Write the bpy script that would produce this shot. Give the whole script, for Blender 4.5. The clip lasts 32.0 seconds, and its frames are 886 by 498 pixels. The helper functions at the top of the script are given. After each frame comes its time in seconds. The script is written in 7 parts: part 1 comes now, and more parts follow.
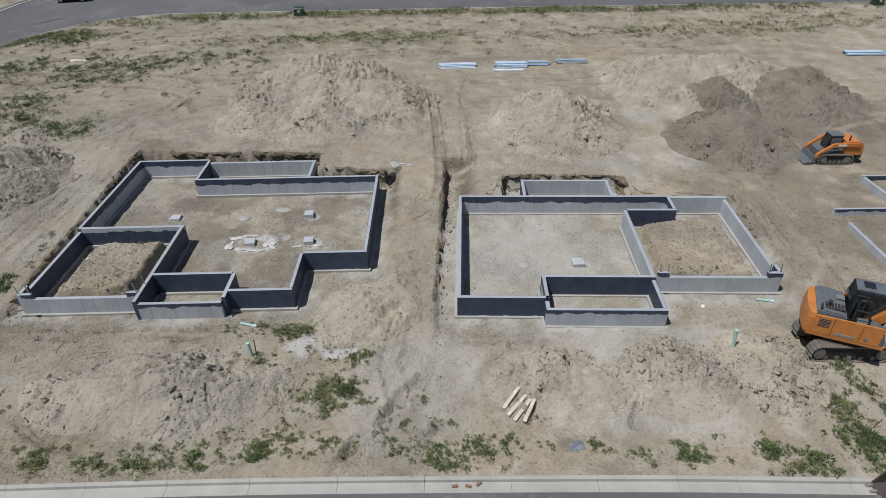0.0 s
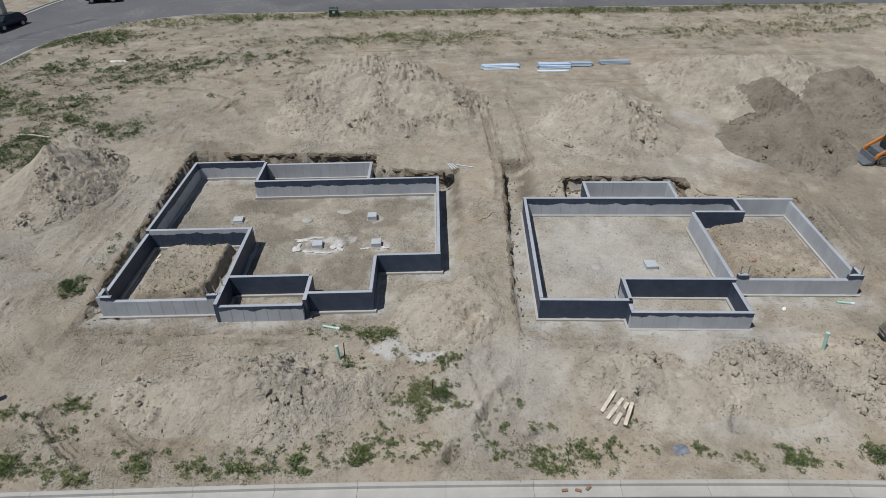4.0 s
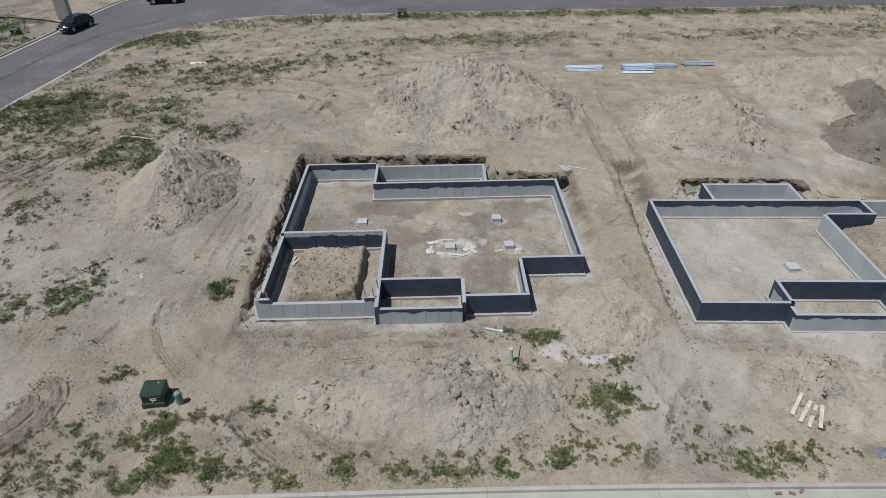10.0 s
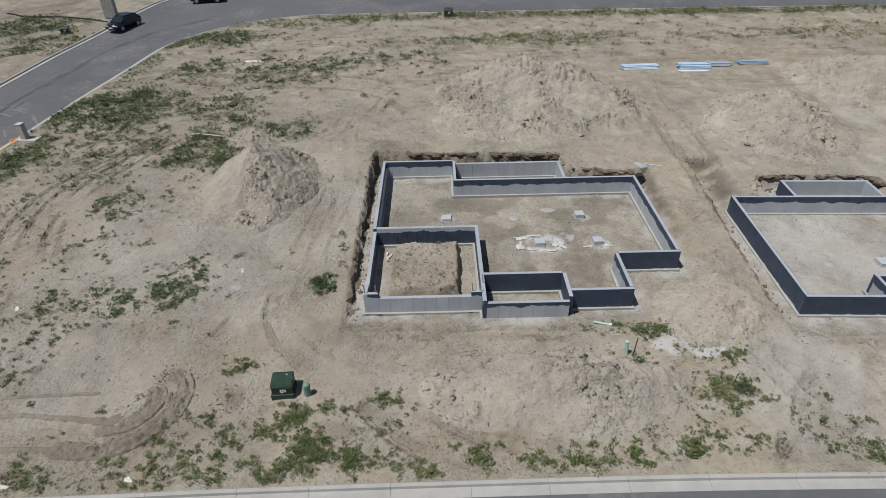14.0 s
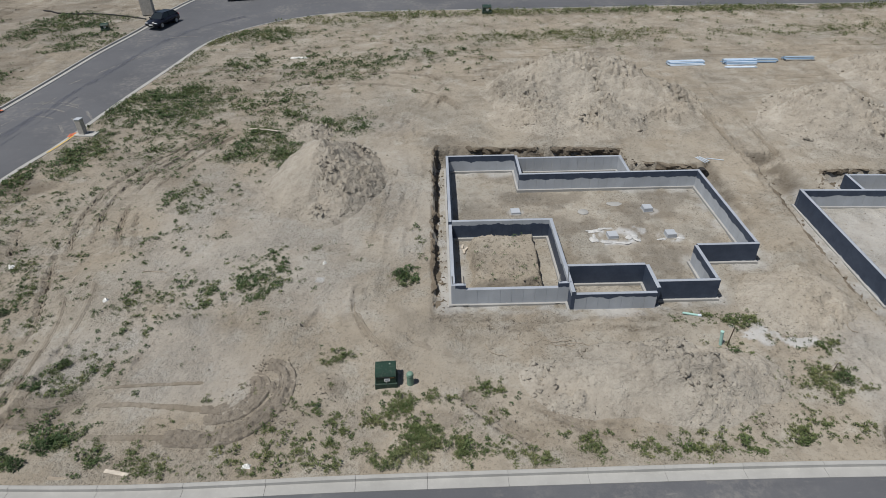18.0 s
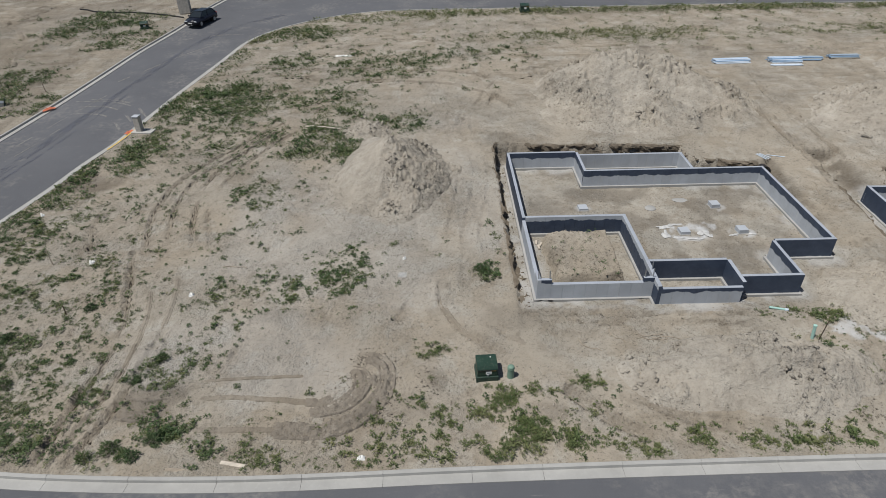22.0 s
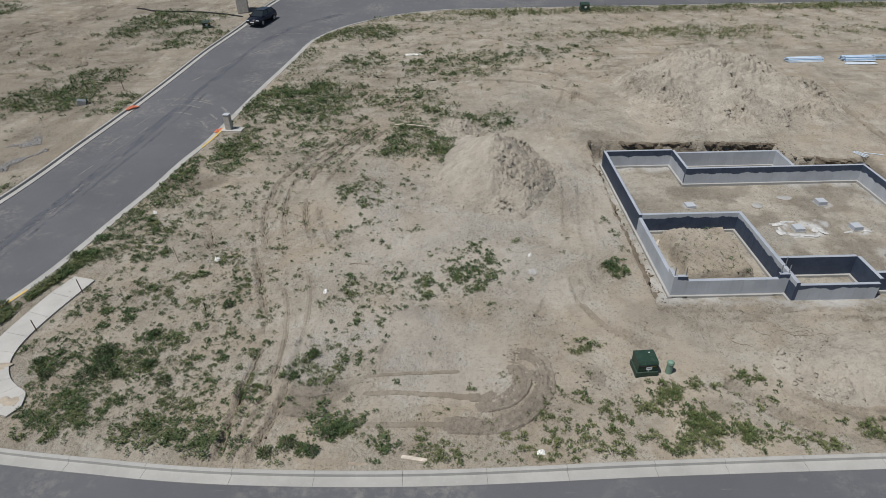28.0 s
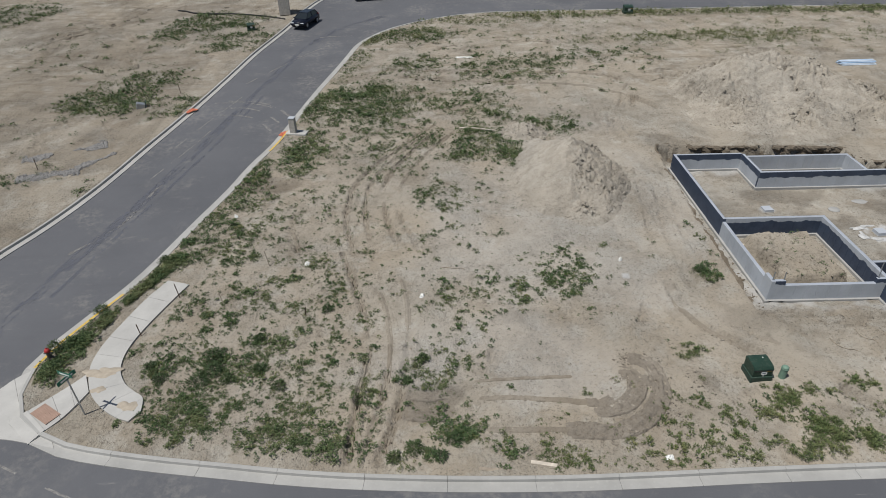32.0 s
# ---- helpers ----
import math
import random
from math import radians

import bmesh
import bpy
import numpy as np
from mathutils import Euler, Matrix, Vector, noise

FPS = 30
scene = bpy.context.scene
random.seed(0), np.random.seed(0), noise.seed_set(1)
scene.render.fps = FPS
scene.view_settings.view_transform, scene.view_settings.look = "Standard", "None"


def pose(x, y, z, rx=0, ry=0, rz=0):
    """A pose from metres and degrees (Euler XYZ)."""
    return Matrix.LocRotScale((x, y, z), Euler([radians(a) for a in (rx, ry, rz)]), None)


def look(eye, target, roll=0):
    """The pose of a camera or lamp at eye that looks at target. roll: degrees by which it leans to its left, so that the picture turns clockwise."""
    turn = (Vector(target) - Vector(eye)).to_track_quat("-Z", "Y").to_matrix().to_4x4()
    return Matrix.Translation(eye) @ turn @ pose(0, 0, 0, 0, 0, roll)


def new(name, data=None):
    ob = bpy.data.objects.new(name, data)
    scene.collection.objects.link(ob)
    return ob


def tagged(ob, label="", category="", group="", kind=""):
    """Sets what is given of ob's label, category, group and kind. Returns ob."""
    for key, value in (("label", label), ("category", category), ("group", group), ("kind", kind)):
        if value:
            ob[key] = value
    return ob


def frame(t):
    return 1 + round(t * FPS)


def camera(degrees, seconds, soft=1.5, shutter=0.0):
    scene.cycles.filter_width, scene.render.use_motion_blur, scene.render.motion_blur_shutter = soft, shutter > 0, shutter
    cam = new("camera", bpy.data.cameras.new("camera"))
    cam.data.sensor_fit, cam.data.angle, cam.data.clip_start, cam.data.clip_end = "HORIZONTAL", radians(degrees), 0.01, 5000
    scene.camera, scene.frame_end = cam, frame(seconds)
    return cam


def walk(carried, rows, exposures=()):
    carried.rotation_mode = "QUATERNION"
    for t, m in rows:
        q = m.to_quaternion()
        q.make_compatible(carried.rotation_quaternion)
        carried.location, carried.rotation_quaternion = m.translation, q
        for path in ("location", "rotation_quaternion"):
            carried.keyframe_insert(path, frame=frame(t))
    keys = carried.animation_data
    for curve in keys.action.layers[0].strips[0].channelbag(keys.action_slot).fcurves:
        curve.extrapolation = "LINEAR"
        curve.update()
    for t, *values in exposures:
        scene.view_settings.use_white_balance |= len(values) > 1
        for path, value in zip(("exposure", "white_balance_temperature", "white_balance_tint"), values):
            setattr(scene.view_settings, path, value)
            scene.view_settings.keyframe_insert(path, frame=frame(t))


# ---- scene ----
EXPOSURE = -0.02
cam = camera(72.36, 32.0, soft=0.62)
# the aircraft slides sideways with its gimbal locked: only the place changes
TILT, LEAN, HEADING = 56.03, 0.964, -1.707
PATH = [
    (0.0, 21.332, -24.598, 19.945),
    (1.0, 20.359, -24.579, 20.021),
    (2.0, 19.376, -24.531, 20.069),
    (3.0, 18.345, -24.445, 20.081),
    (3.5, 17.804, -24.390, 20.075),
    (5.5, 15.507, -24.145, 20.017),
    (6.0, 14.888, -24.101, 20.021),
    (7.0, 13.571, -24.040, 20.063),
    (8.0, 12.172, -24.016, 20.141),
    (9.0, 10.722, -24.036, 20.237),
    (10.0, 9.262, -24.068, 20.338),
    (11.0, 7.803, -24.119, 20.422),
    (12.0, 6.389, -24.200, 20.467),
    (13.0, 5.048, -24.298, 20.469),
    (14.0, 3.802, -24.399, 20.437),
    (14.5, 3.208, -24.442, 20.410),
    (16.5, 0.908, -24.570, 20.265),
    (17.0, 0.356, -24.605, 20.255),
    (18.0, -0.731, -24.673, 20.263),
    (19.0, -1.850, -24.737, 20.272),
    (20.0, -2.991, -24.795, 20.283),
    (21.0, -4.104, -24.840, 20.274),
    (22.0, -5.219, -24.857, 20.234),
    (23.0, -6.370, -24.835, 20.189),
    (24.0, -7.536, -24.814, 20.168),
    (25.0, -8.698, -24.828, 20.153),
    (25.5, -9.287, -24.839, 20.156),
    (27.5, -11.739, -24.879, 20.254),
    (28.0, -12.371, -24.872, 20.296),
    (29.0, -13.648, -24.839, 20.395),
    (30.0, -14.920, -24.795, 20.494),
    (31.0, -16.218, -24.734, 20.582),
    (32.0, -17.538, -24.680, 20.653),
]
walk(cam, [(t, pose(x, y, z, TILT, LEAN, HEADING)) for t, x, y, z in PATH], exposures=[(0.0, EXPOSURE), (32.0, EXPOSURE)])

# ---- light: clear midday sky, high sun from the south-west ----
SUN_ELEV, SUN_FROM = 66.0, (-0.87, -0.5)
world = bpy.data.worlds.new("sky")
scene.world = world
world.use_nodes = True
wn = world.node_tree.nodes
sky = wn.new("ShaderNodeTexSky")
sky.sky_type, sky.sun_disc = "NISHITA", False
sky.sun_elevation = radians(SUN_ELEV)
sky.sun_rotation = math.atan2(SUN_FROM[0], SUN_FROM[1])
world.node_tree.links.new(sky.outputs[0], wn["Background"].inputs[0])
wn["Background"].inputs[1].default_value = 0.05
sun = new("sun", bpy.data.lights.new("sun", "SUN"))
sun.data.energy, sun.data.angle, sun.data.color = 3.75, radians(0.5), (1.0, 0.975, 0.93)
ce = math.cos(radians(SUN_ELEV))
sl = math.hypot(*SUN_FROM)
sun.matrix_world = look((SUN_FROM[0] / sl * ce * 80, SUN_FROM[1] / sl * ce * 80, math.sin(radians(SUN_ELEV)) * 80), (0, 0, 0))

# ---- materials ----
def mat(name, rough=0.8, metal=0.0):
    m = bpy.data.materials.new(name)
    m.use_nodes = True
    b = m.node_tree.nodes["Principled BSDF"]
    b.inputs["Roughness"].default_value, b.inputs["Metallic"].default_value = rough, metal
    b.inputs["Specular IOR Level"].default_value = 0.3
    return m, m.node_tree.nodes, m.node_tree.links, b


def coords(n, world_space=True):
    return n.new("ShaderNodeNewGeometry").outputs["Position"] if world_space else n.new("ShaderNodeTexCoord").outputs["Object"]


def noise_tex(n, l, vec, scale, detail=4, rough=0.55, stretch=None):
    if stretch:
        mp = n.new("ShaderNodeMapping")
        mp.inputs["Scale"].default_value = stretch
        l.new(vec, mp.inputs[0])
        vec = mp.outputs[0]
    t = n.new("ShaderNodeTexNoise")
    t.inputs["Scale"].default_value, t.inputs["Detail"].default_value, t.inputs["Roughness"].default_value = scale, detail, rough
    l.new(vec, t.inputs["Vector"])
    return t.outputs["Fac"]


def ramp(n, l, fac, lo, hi, a=0.0, b=1.0):
    r = n.new("ShaderNodeMapRange")
    r.inputs[1].default_value, r.inputs[2].default_value, r.inputs[3].default_value, r.inputs[4].default_value = lo, hi, a, b
    l.new(fac, r.inputs[0])
    return r.outputs[0]


def mix(n, l, fac, a, b, mode="MIX"):
    x = n.new("ShaderNodeMix")
    x.data_type, x.blend_type = "RGBA", mode
    for v, i in ((fac, 0), (a, 6), (b, 7)):
        if isinstance(v, (int, float)):
            x.inputs[i].default_value = v
        elif isinstance(v, tuple):
            x.inputs[i].default_value = (*v, 1)
        else:
            l.new(v, x.inputs[i])
    return x.outputs[2]


def math_node(n, l, op, a, b=0.0):
    x = n.new("ShaderNodeMath")
    x.operation = op
    for i, v in enumerate((a, b)):
        if isinstance(v, (int, float)):
            x.inputs[i].default_value = v
        else:
            l.new(v, x.inputs[i])
    return x.outputs[0]


def bump(n, l, b, height, strength=0.4, dist=0.02):
    x = n.new("ShaderNodeBump")
    x.inputs["Strength"].default_value, x.inputs["Distance"].default_value = strength, dist
    l.new(height, x.inputs["Height"])
    l.new(x.outputs[0], b.inputs["Normal"])


def attr(n, name):
    a = n.new("ShaderNodeAttribute")
    a.attribute_name = name
    return a.outputs["Fac"]


def plain(name, col, rough=0.6, metal=0.0, vary=0.12, scale=3.0, grain=0.0, world_space=False):
    """A painted, plastic or metal surface with a little soiling."""
    m, n, l, b = mat(name, rough, metal)
    v = coords(n, world_space)
    f = ramp(n, l, noise_tex(n, l, v, scale, 5), 0.3, 0.7)
    c = mix(n, l, f, tuple(k * (1 - vary) for k in col), tuple(min(1, k * (1 + vary)) for k in col))
    dust = ramp(n, l, noise_tex(n, l, v, scale * 2.7, 6, 0.7), 0.52, 0.75, 0, vary * 1.6)
    c = mix(n, l, dust, c, (0.34, 0.29, 0.23))
    l.new(c, b.inputs["Base Color"])
    if grain:
        bump(n, l, b, noise_tex(n, l, v, 40, 4), grain, 0.01)
    return m


SAND, SILT, CLAY, DAMP_SHADE = (0.356, 0.309, 0.244), (0.352, 0.33, 0.288), (0.262, 0.217, 0.16), (0.13, 0.11, 0.086)


def soil(name, tan=SAND, grey=SILT, use_attr=True, coarse=1.0, damp=DAMP_SHADE, fleck=1.0):
    m, n, l, b = mat(name, 0.95)
    b.inputs["Specular IOR Level"].default_value = 0.1
    b.inputs["Diffuse Roughness"].default_value = 0.45 if use_attr else 0.3
    v = coords(n)
    big = noise_tex(n, l, v, 0.13, 5, 0.6)
    mid = noise_tex(n, l, v, 0.9, 6, 0.65)
    fine = noise_tex(n, l, v, 7.0, 6, 0.7)
    grit = noise_tex(n, l, v, 26.0, 3, 0.7)
    g = ramp(n, l, big, 0.4, 0.62)
    if use_attr:
        g = math_node(n, l, "ADD", math_node(n, l, "MULTIPLY", g, 0.55), attr(n, "grey"))
        g.node.use_clamp = True
    c = mix(n, l, g, tan, grey)
    stain = noise_tex(n, l, v, 0.32, 7, 0.68)
    c = mix(n, l, ramp(n, l, stain, 0.52, 0.59, 0, 0.45), c, CLAY if use_attr else tuple(k * 0.8 for k in tan))
    c = mix(n, l, ramp(n, l, mid, 0.53, 0.6, 0, 0.55), c, tuple(k * 0.74 for k in tan))
    c = mix(n, l, ramp(n, l, noise_tex(n, l, v, 0.55, 6, 0.66), 0.5, 0.64, 0, 0.75), c, tuple(min(1, k * 1.27) for k in grey))
    c = mix(n, l, ramp(n, l, fine, 0.35, 0.7, 0, 0.3), c, tuple(k * 1.1 for k in grey))
    # dark flecks: soil bits and tiny clod shadows, painted in the damp colour
    speck = noise_tex(n, l, v, 6.5, 7, 0.8)
    worked = ramp(n, l, noise_tex(n, l, v, 0.3, 6, 0.7), 0.4, 0.56, 0.45, 1.0)
    c = mix(n, l, math_node(n, l, "MULTIPLY", worked, ramp(n, l, speck, 0.54, 0.59, 0, 0.68 * fleck)), c, damp)
    c = mix(n, l, math_node(n, l, "MULTIPLY", worked, ramp(n, l, grit, 0.56, 0.66, 0, 0.4 * fleck)), c, tuple(k * 0.75 for k in damp))
    if use_attr:
        comb = noise_tex(n, l, v, 1.0, 6, 0.68, (0.16, 1.5, 1))
        c = mix(n, l, math_node(n, l, "MULTIPLY", attr(n, "comb"), ramp(n, l, comb, 0.51, 0.62, 0, 0.55)), c, CLAY)
        c = mix(n, l, math_node(n, l, "MULTIPLY", attr(n, "comb"), ramp(n, l, comb, 0.61, 0.7, 0, 0.45)), c, damp)
        # this mask holds damp spots and the darker tint of ruts and banks
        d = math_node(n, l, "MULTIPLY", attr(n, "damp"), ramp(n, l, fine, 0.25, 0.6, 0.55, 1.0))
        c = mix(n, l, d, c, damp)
        c = mix(n, l, attr(n, "pale"), c, (0.53, 0.535, 0.54))
    l.new(c, b.inputs["Base Color"])
    # relief: calm sand, creased and crumbly where it was worked
    crease = math_node(n, l, "ABSOLUTE", math_node(n, l, "SUBTRACT", noise_tex(n, l, v, 2.6, 5, 0.62), 0.5))
    crumbs = noise_tex(n, l, v, 7.0, 4, 0.7)
    turned = ramp(n, l, noise_tex(n, l, v, 0.27, 5, 0.65), 0.45, 0.6, 0.28, 1.0)
    rough_bits = math_node(n, l, "ADD", math_node(n, l, "MULTIPLY", crumbs, 0.6), math_node(n, l, "MULTIPLY", crease, 0.7))
    h = math_node(n, l, "ADD", math_node(n, l, "MULTIPLY", noise_tex(n, l, v, 0.8, 3, 0.5), 0.5), math_node(n, l, "MULTIPLY", turned, rough_bits))
    bump(n, l, b, h, 1.0, 0.22 * coarse)
    return m


M_GROUND = soil("sandy_soil", coarse=1.55)
M_HEAP = soil("heaped_soil", (0.385, 0.344, 0.284), (0.4, 0.368, 0.317), False, 1.4, (0.17, 0.146, 0.116), fleck=0.95)
M_CONE = soil("pale_silt", (0.38, 0.341, 0.285), (0.395, 0.365, 0.317), False, 1.4, (0.2, 0.173, 0.14), fleck=0.6)
M_DARK = soil("damp_spoil", (0.195, 0.174, 0.143), (0.222, 0.203, 0.172), False, 0.8, (0.12, 0.1, 0.078), 0.9)


def concrete(name, col=(0.435, 0.465, 0.505), coat=None, at=0.7):
    """Formed concrete; coat 'all', 'above' or 'below': black-blue damp-proofing, with a wavy sprayed edge at that height."""
    m, n, l, b = mat(name, 0.85)
    v = coords(n)
    big, fine = noise_tex(n, l, v, 0.8, 5), noise_tex(n, l, v, 14, 5, 0.65)
    c = mix(n, l, ramp(n, l, big, 0.3, 0.7), tuple(k * 0.88 for k in col), tuple(k * 1.1 for k in col))
    c = mix(n, l, ramp(n, l, fine, 0.55, 0.8, 0, 0.4), c, (0.3, 0.28, 0.25))
    c = mix(n, l, ramp(n, l, noise_tex(n, l, v, 2.0, 4, 0.6, (3, 3, 0.35)), 0.55, 0.75, 0, 0.3), c, (0.56, 0.55, 0.52))
    tone = n.new("ShaderNodeObjectInfo").outputs["Random"]
    c = mix(n, l, ramp(n, l, tone, 0.0, 1.0, 0.0, 0.3), c, tuple(k * 0.78 for k in col))
    if coat:
        sep = n.new("ShaderNodeSeparateXYZ")
        l.new(v, sep.inputs[0])
        wave = noise_tex(n, l, v, 1.3, 3, 0.5, (1, 1, 0.02))
        edge = math_node(n, l, "ADD", math_node(n, l, "MULTIPLY", math_node(n, l, "SUBTRACT", wave, 0.5), 0.5), sep.outputs[2])
        if coat == "all":
            f = ramp(n, l, edge, at, at + 0.03)
        elif coat == "above":
            f = ramp(n, l, edge, at - 0.02, at + 0.02)
        else:
            f = ramp(n, l, edge, at - 0.015, at + 0.015, 1, 0)
        tar = mix(n, l, ramp(n, l, noise_tex(n, l, v, 1.7, 5, 0.65), 0.3, 0.75), (0.038, 0.052, 0.084), (0.064, 0.085, 0.128))
        tar = mix(n, l, ramp(n, l, fine, 0.62, 0.8, 0, 0.25), tar, (0.2, 0.19, 0.17))
        c = mix(n, l, f, c, tar)
        l.new(ramp(n, l, f, 0, 1, 0.85, 0.55), b.inputs["Roughness"])
    l.new(c, b.inputs["Base Color"])
    bump(n, l, b, fine, 0.25, 0.01)
    return m


M_BARE = concrete("bare_concrete")
M_TOP = concrete("wall_top_concrete", (0.36, 0.392, 0.445))
M_FOOT = concrete("footing_concrete", (0.39, 0.385, 0.37))
M_COAT = concrete("coated_concrete", coat="all", at=0.0)
M_ABOVE = concrete("half_coated_concrete", coat="above", at=0.78)
M_RETURN = concrete("coated_return_concrete", coat="above", at=0.98)
M_BELOW = concrete("low_coated_concrete", coat="below", at=0.92)
M_KERB = concrete("kerb_concrete", (0.395, 0.39, 0.372))
M_WALK = concrete("sidewalk_concrete", (0.46, 0.452, 0.43))


def asphalt():
    m, n, l, b = mat("asphalt", 0.9)
    v = coords(n)
    big, mid, fine = noise_tex(n, l, v, 0.12, 5, 0.6), noise_tex(n, l, v, 1.1, 6, 0.7), noise_tex(n, l, v, 45, 3, 0.7)
    c = mix(n, l, ramp(n, l, big, 0.35, 0.65), (0.09, 0.092, 0.102), (0.12, 0.122, 0.132))
    c = mix(n, l, ramp(n, l, fine, 0.35, 0.75, 0, 0.5), c, (0.158, 0.166, 0.178))
    c = mix(n, l, ramp(n, l, mid, 0.6, 0.8, 0, 0.35), c, (0.3, 0.28, 0.25))
    c = mix(n, l, ramp(n, l, noise_tex(n, l, v, 0.5, 5, 0.6, (0.25, 2.2, 1)), 0.6, 0.72, 0, 0.2), c, (0.08, 0.08, 0.085))
    dust = math_node(n, l, "MULTIPLY", ramp(n, l, noise_tex(n, l, v, 0.22, 4, 0.6), 0.5, 0.68), ramp(n, l, noise_tex(n, l, v, 2.6, 7, 0.75), 0.44, 0.66, 0, 0.6))
    c = mix(n, l, dust, c, (0.3, 0.285, 0.26))
    c = mix(n, l, ramp(n, l, noise_tex(n, l, v, 1.0, 6, 0.7, (0.6, 3.5, 1)), 0.63, 0.72, 0, 0.4), c, (0.27, 0.262, 0.25))
    l.new(c, b.inputs["Base Color"])
    bump(n, l, b, fine, 0.3, 0.01)
    return m


M_ASPHALT = asphalt()


def leaf(name, a, b_, dry):
    m, n, l, b = mat(name, 0.7)
    isl = n.new("ShaderNodeNewGeometry").outputs["Random Per Island"]
    c = mix(n, l, isl, a, b_)
    c = mix(n, l, ramp(n, l, noise_tex(n, l, coords(n), 0.55, 4, 0.6), 0.46, 0.64, 0, 0.75), c, dry)
    l.new(c, b.inputs["Base Color"])
    return m


M_WEED = leaf("weed_leaves", (0.04, 0.074, 0.03), (0.098, 0.142, 0.056), (0.14, 0.16, 0.072))
M_DRY = leaf("dry_weed_leaves", (0.082, 0.112, 0.038), (0.168, 0.186, 0.07), (0.235, 0.22, 0.112))
M_GRASS = leaf("grassy_leaves", (0.058, 0.088, 0.032), (0.128, 0.162, 0.062), (0.18, 0.19, 0.088))
M_SHRUB = leaf("shrub_leaves", (0.036, 0.068, 0.03), (0.09, 0.13, 0.056), (0.1, 0.128, 0.05))

# ---- numeric ground ----
LAT = np.random.RandomState(7).rand(256, 256)


def vnoise(x, y, s, seed=0):
    x, y = np.asarray(x) * s + seed * 17.3, np.asarray(y) * s + seed * 31.7
    i, j = np.floor(x).astype(int), np.floor(y).astype(int)
    u, v = x - i, y - j
    u, v = u * u * (3 - 2 * u), v * v * (3 - 2 * v)
    g = lambda a, b: LAT[a % 256, b % 256]
    return (g(i, j) * (1 - u) + g(i + 1, j) * u) * (1 - v) + (g(i, j + 1) * (1 - u) + g(i + 1, j + 1) * u) * v - 0.5


def fbm(x, y, s, n=4, seed=0, gain=0.5):
    return sum(vnoise(x, y, s * 2.03 ** k, seed + k) * gain ** k for k in range(n))


def smooth(a, lo, hi):
    t = np.clip((a - lo) / (hi - lo), 0, 1)
    return t * t * (3 - 2 * t)


def natural(x, y):
    """The graded lots: level at the front street, rising to the back."""
    x, y = np.asarray(x, float), np.asarray(y, float)
    s = np.clip(y + 9, 0, 90)
    return (0.85 + 0.15 * np.clip((x + 20) / 10, 0, 1)) * (0.036 * s + 0.0003 * s * s)


def local(x, y, ox, oy, deg):
    c, s = math.cos(radians(deg)), math.sin(radians(deg))
    dx, dy = x - ox, y - oy
    return dx * c + dy * s, -dx * s + dy * c


FA, FB = (0.12, 0.14, -0.8), (22.42, -1.1, -3.4)
FLOOR_A, FLOOR_B = -0.12, -0.05


def pit(x, y):
    """How deep in a foundation's excavation (0 to 1) and its floor's height."""
    j = 0.22 * fbm(x, y, 0.7, 3, 5) + 0.12 * vnoise(x, y, 3.1, 9)
    u, v = local(x, y, *FA)
    north = np.where(u < 12.9, 17.4 - 0.06 * u, np.where(u < 19, 14.3, 13.4))
    a = np.minimum(np.minimum((u + 1.0 + j) / 0.16, (north - v + j * 1.4) / 0.2), np.minimum((19.3 - u) / 1.6, (v + 2.4) / 2.6))
    u, v = local(x, y, *FB)
    north = np.where((u > 2.9) & (u < 11.2), 13.7, 11.2)
    b = np.minimum(np.minimum((u + 1.15 + j * 0.8) / 0.2, (north - v + j * 1.4) / 0.25), np.minimum((18.0 - u + j) / 0.9, (v + 2.6) / 2.4))
    b = np.maximum(b, np.minimum(np.minimum((u + 1.15 + j * 0.8) / 0.2, (16.4 - v + j) / 0.9), np.minimum((1.6 - u) / 2.4, (v - 6) / 1.0)))
    a, b = smooth(a, 0, 1), smooth(b, 0, 1)
    return a, b


def polyline(points, step=0.5):
    """A smooth line through the points."""
    p = [Vector((*q, 0)) for q in points]
    p = [2 * p[0] - p[1], *p, 2 * p[-1] - p[-2]]
    out = []
    for k in range(1, len(p) - 2):
        a, b, c, d = p[k - 1:k + 3]
        m = max(1, int((c - b).length / step))
        for i in range(m):
            t = i / m
            q = 0.5 * (2 * b + (c - a) * t + (2 * a - 5 * b + 4 * c - d) * t * t + (3 * b - a - 3 * c + d) * t ** 3)
            out.append((q.x, q.y))
    out.append((p[-2].x, p[-2].y))
    return np.array(out)


def seg_dist(x, y, line):
    """Distance to a polyline."""
    best = np.full(np.shape(x), 1e9)
    for (ax, ay), (bx, by) in zip(line[:-1], line[1:]):
        dx, dy = bx - ax, by - ay
        t = np.clip(((x - ax) * dx + (y - ay) * dy) / (dx * dx + dy * dy), 0, 1)
        best = np.minimum(best, np.hypot(x - ax - t * dx, y - ay - t * dy))
    return best


def inside(x, y, poly):
    hit = np.zeros(np.shape(x), bool)
    for (ax, ay), (bx, by) in zip(poly, np.roll(poly, -1, 0)):
        if ay != by:
            hit ^= ((ay > y) != (by > y)) & (x < (bx - ax) * (y - ay) / (by - ay) + ax)
    return hit


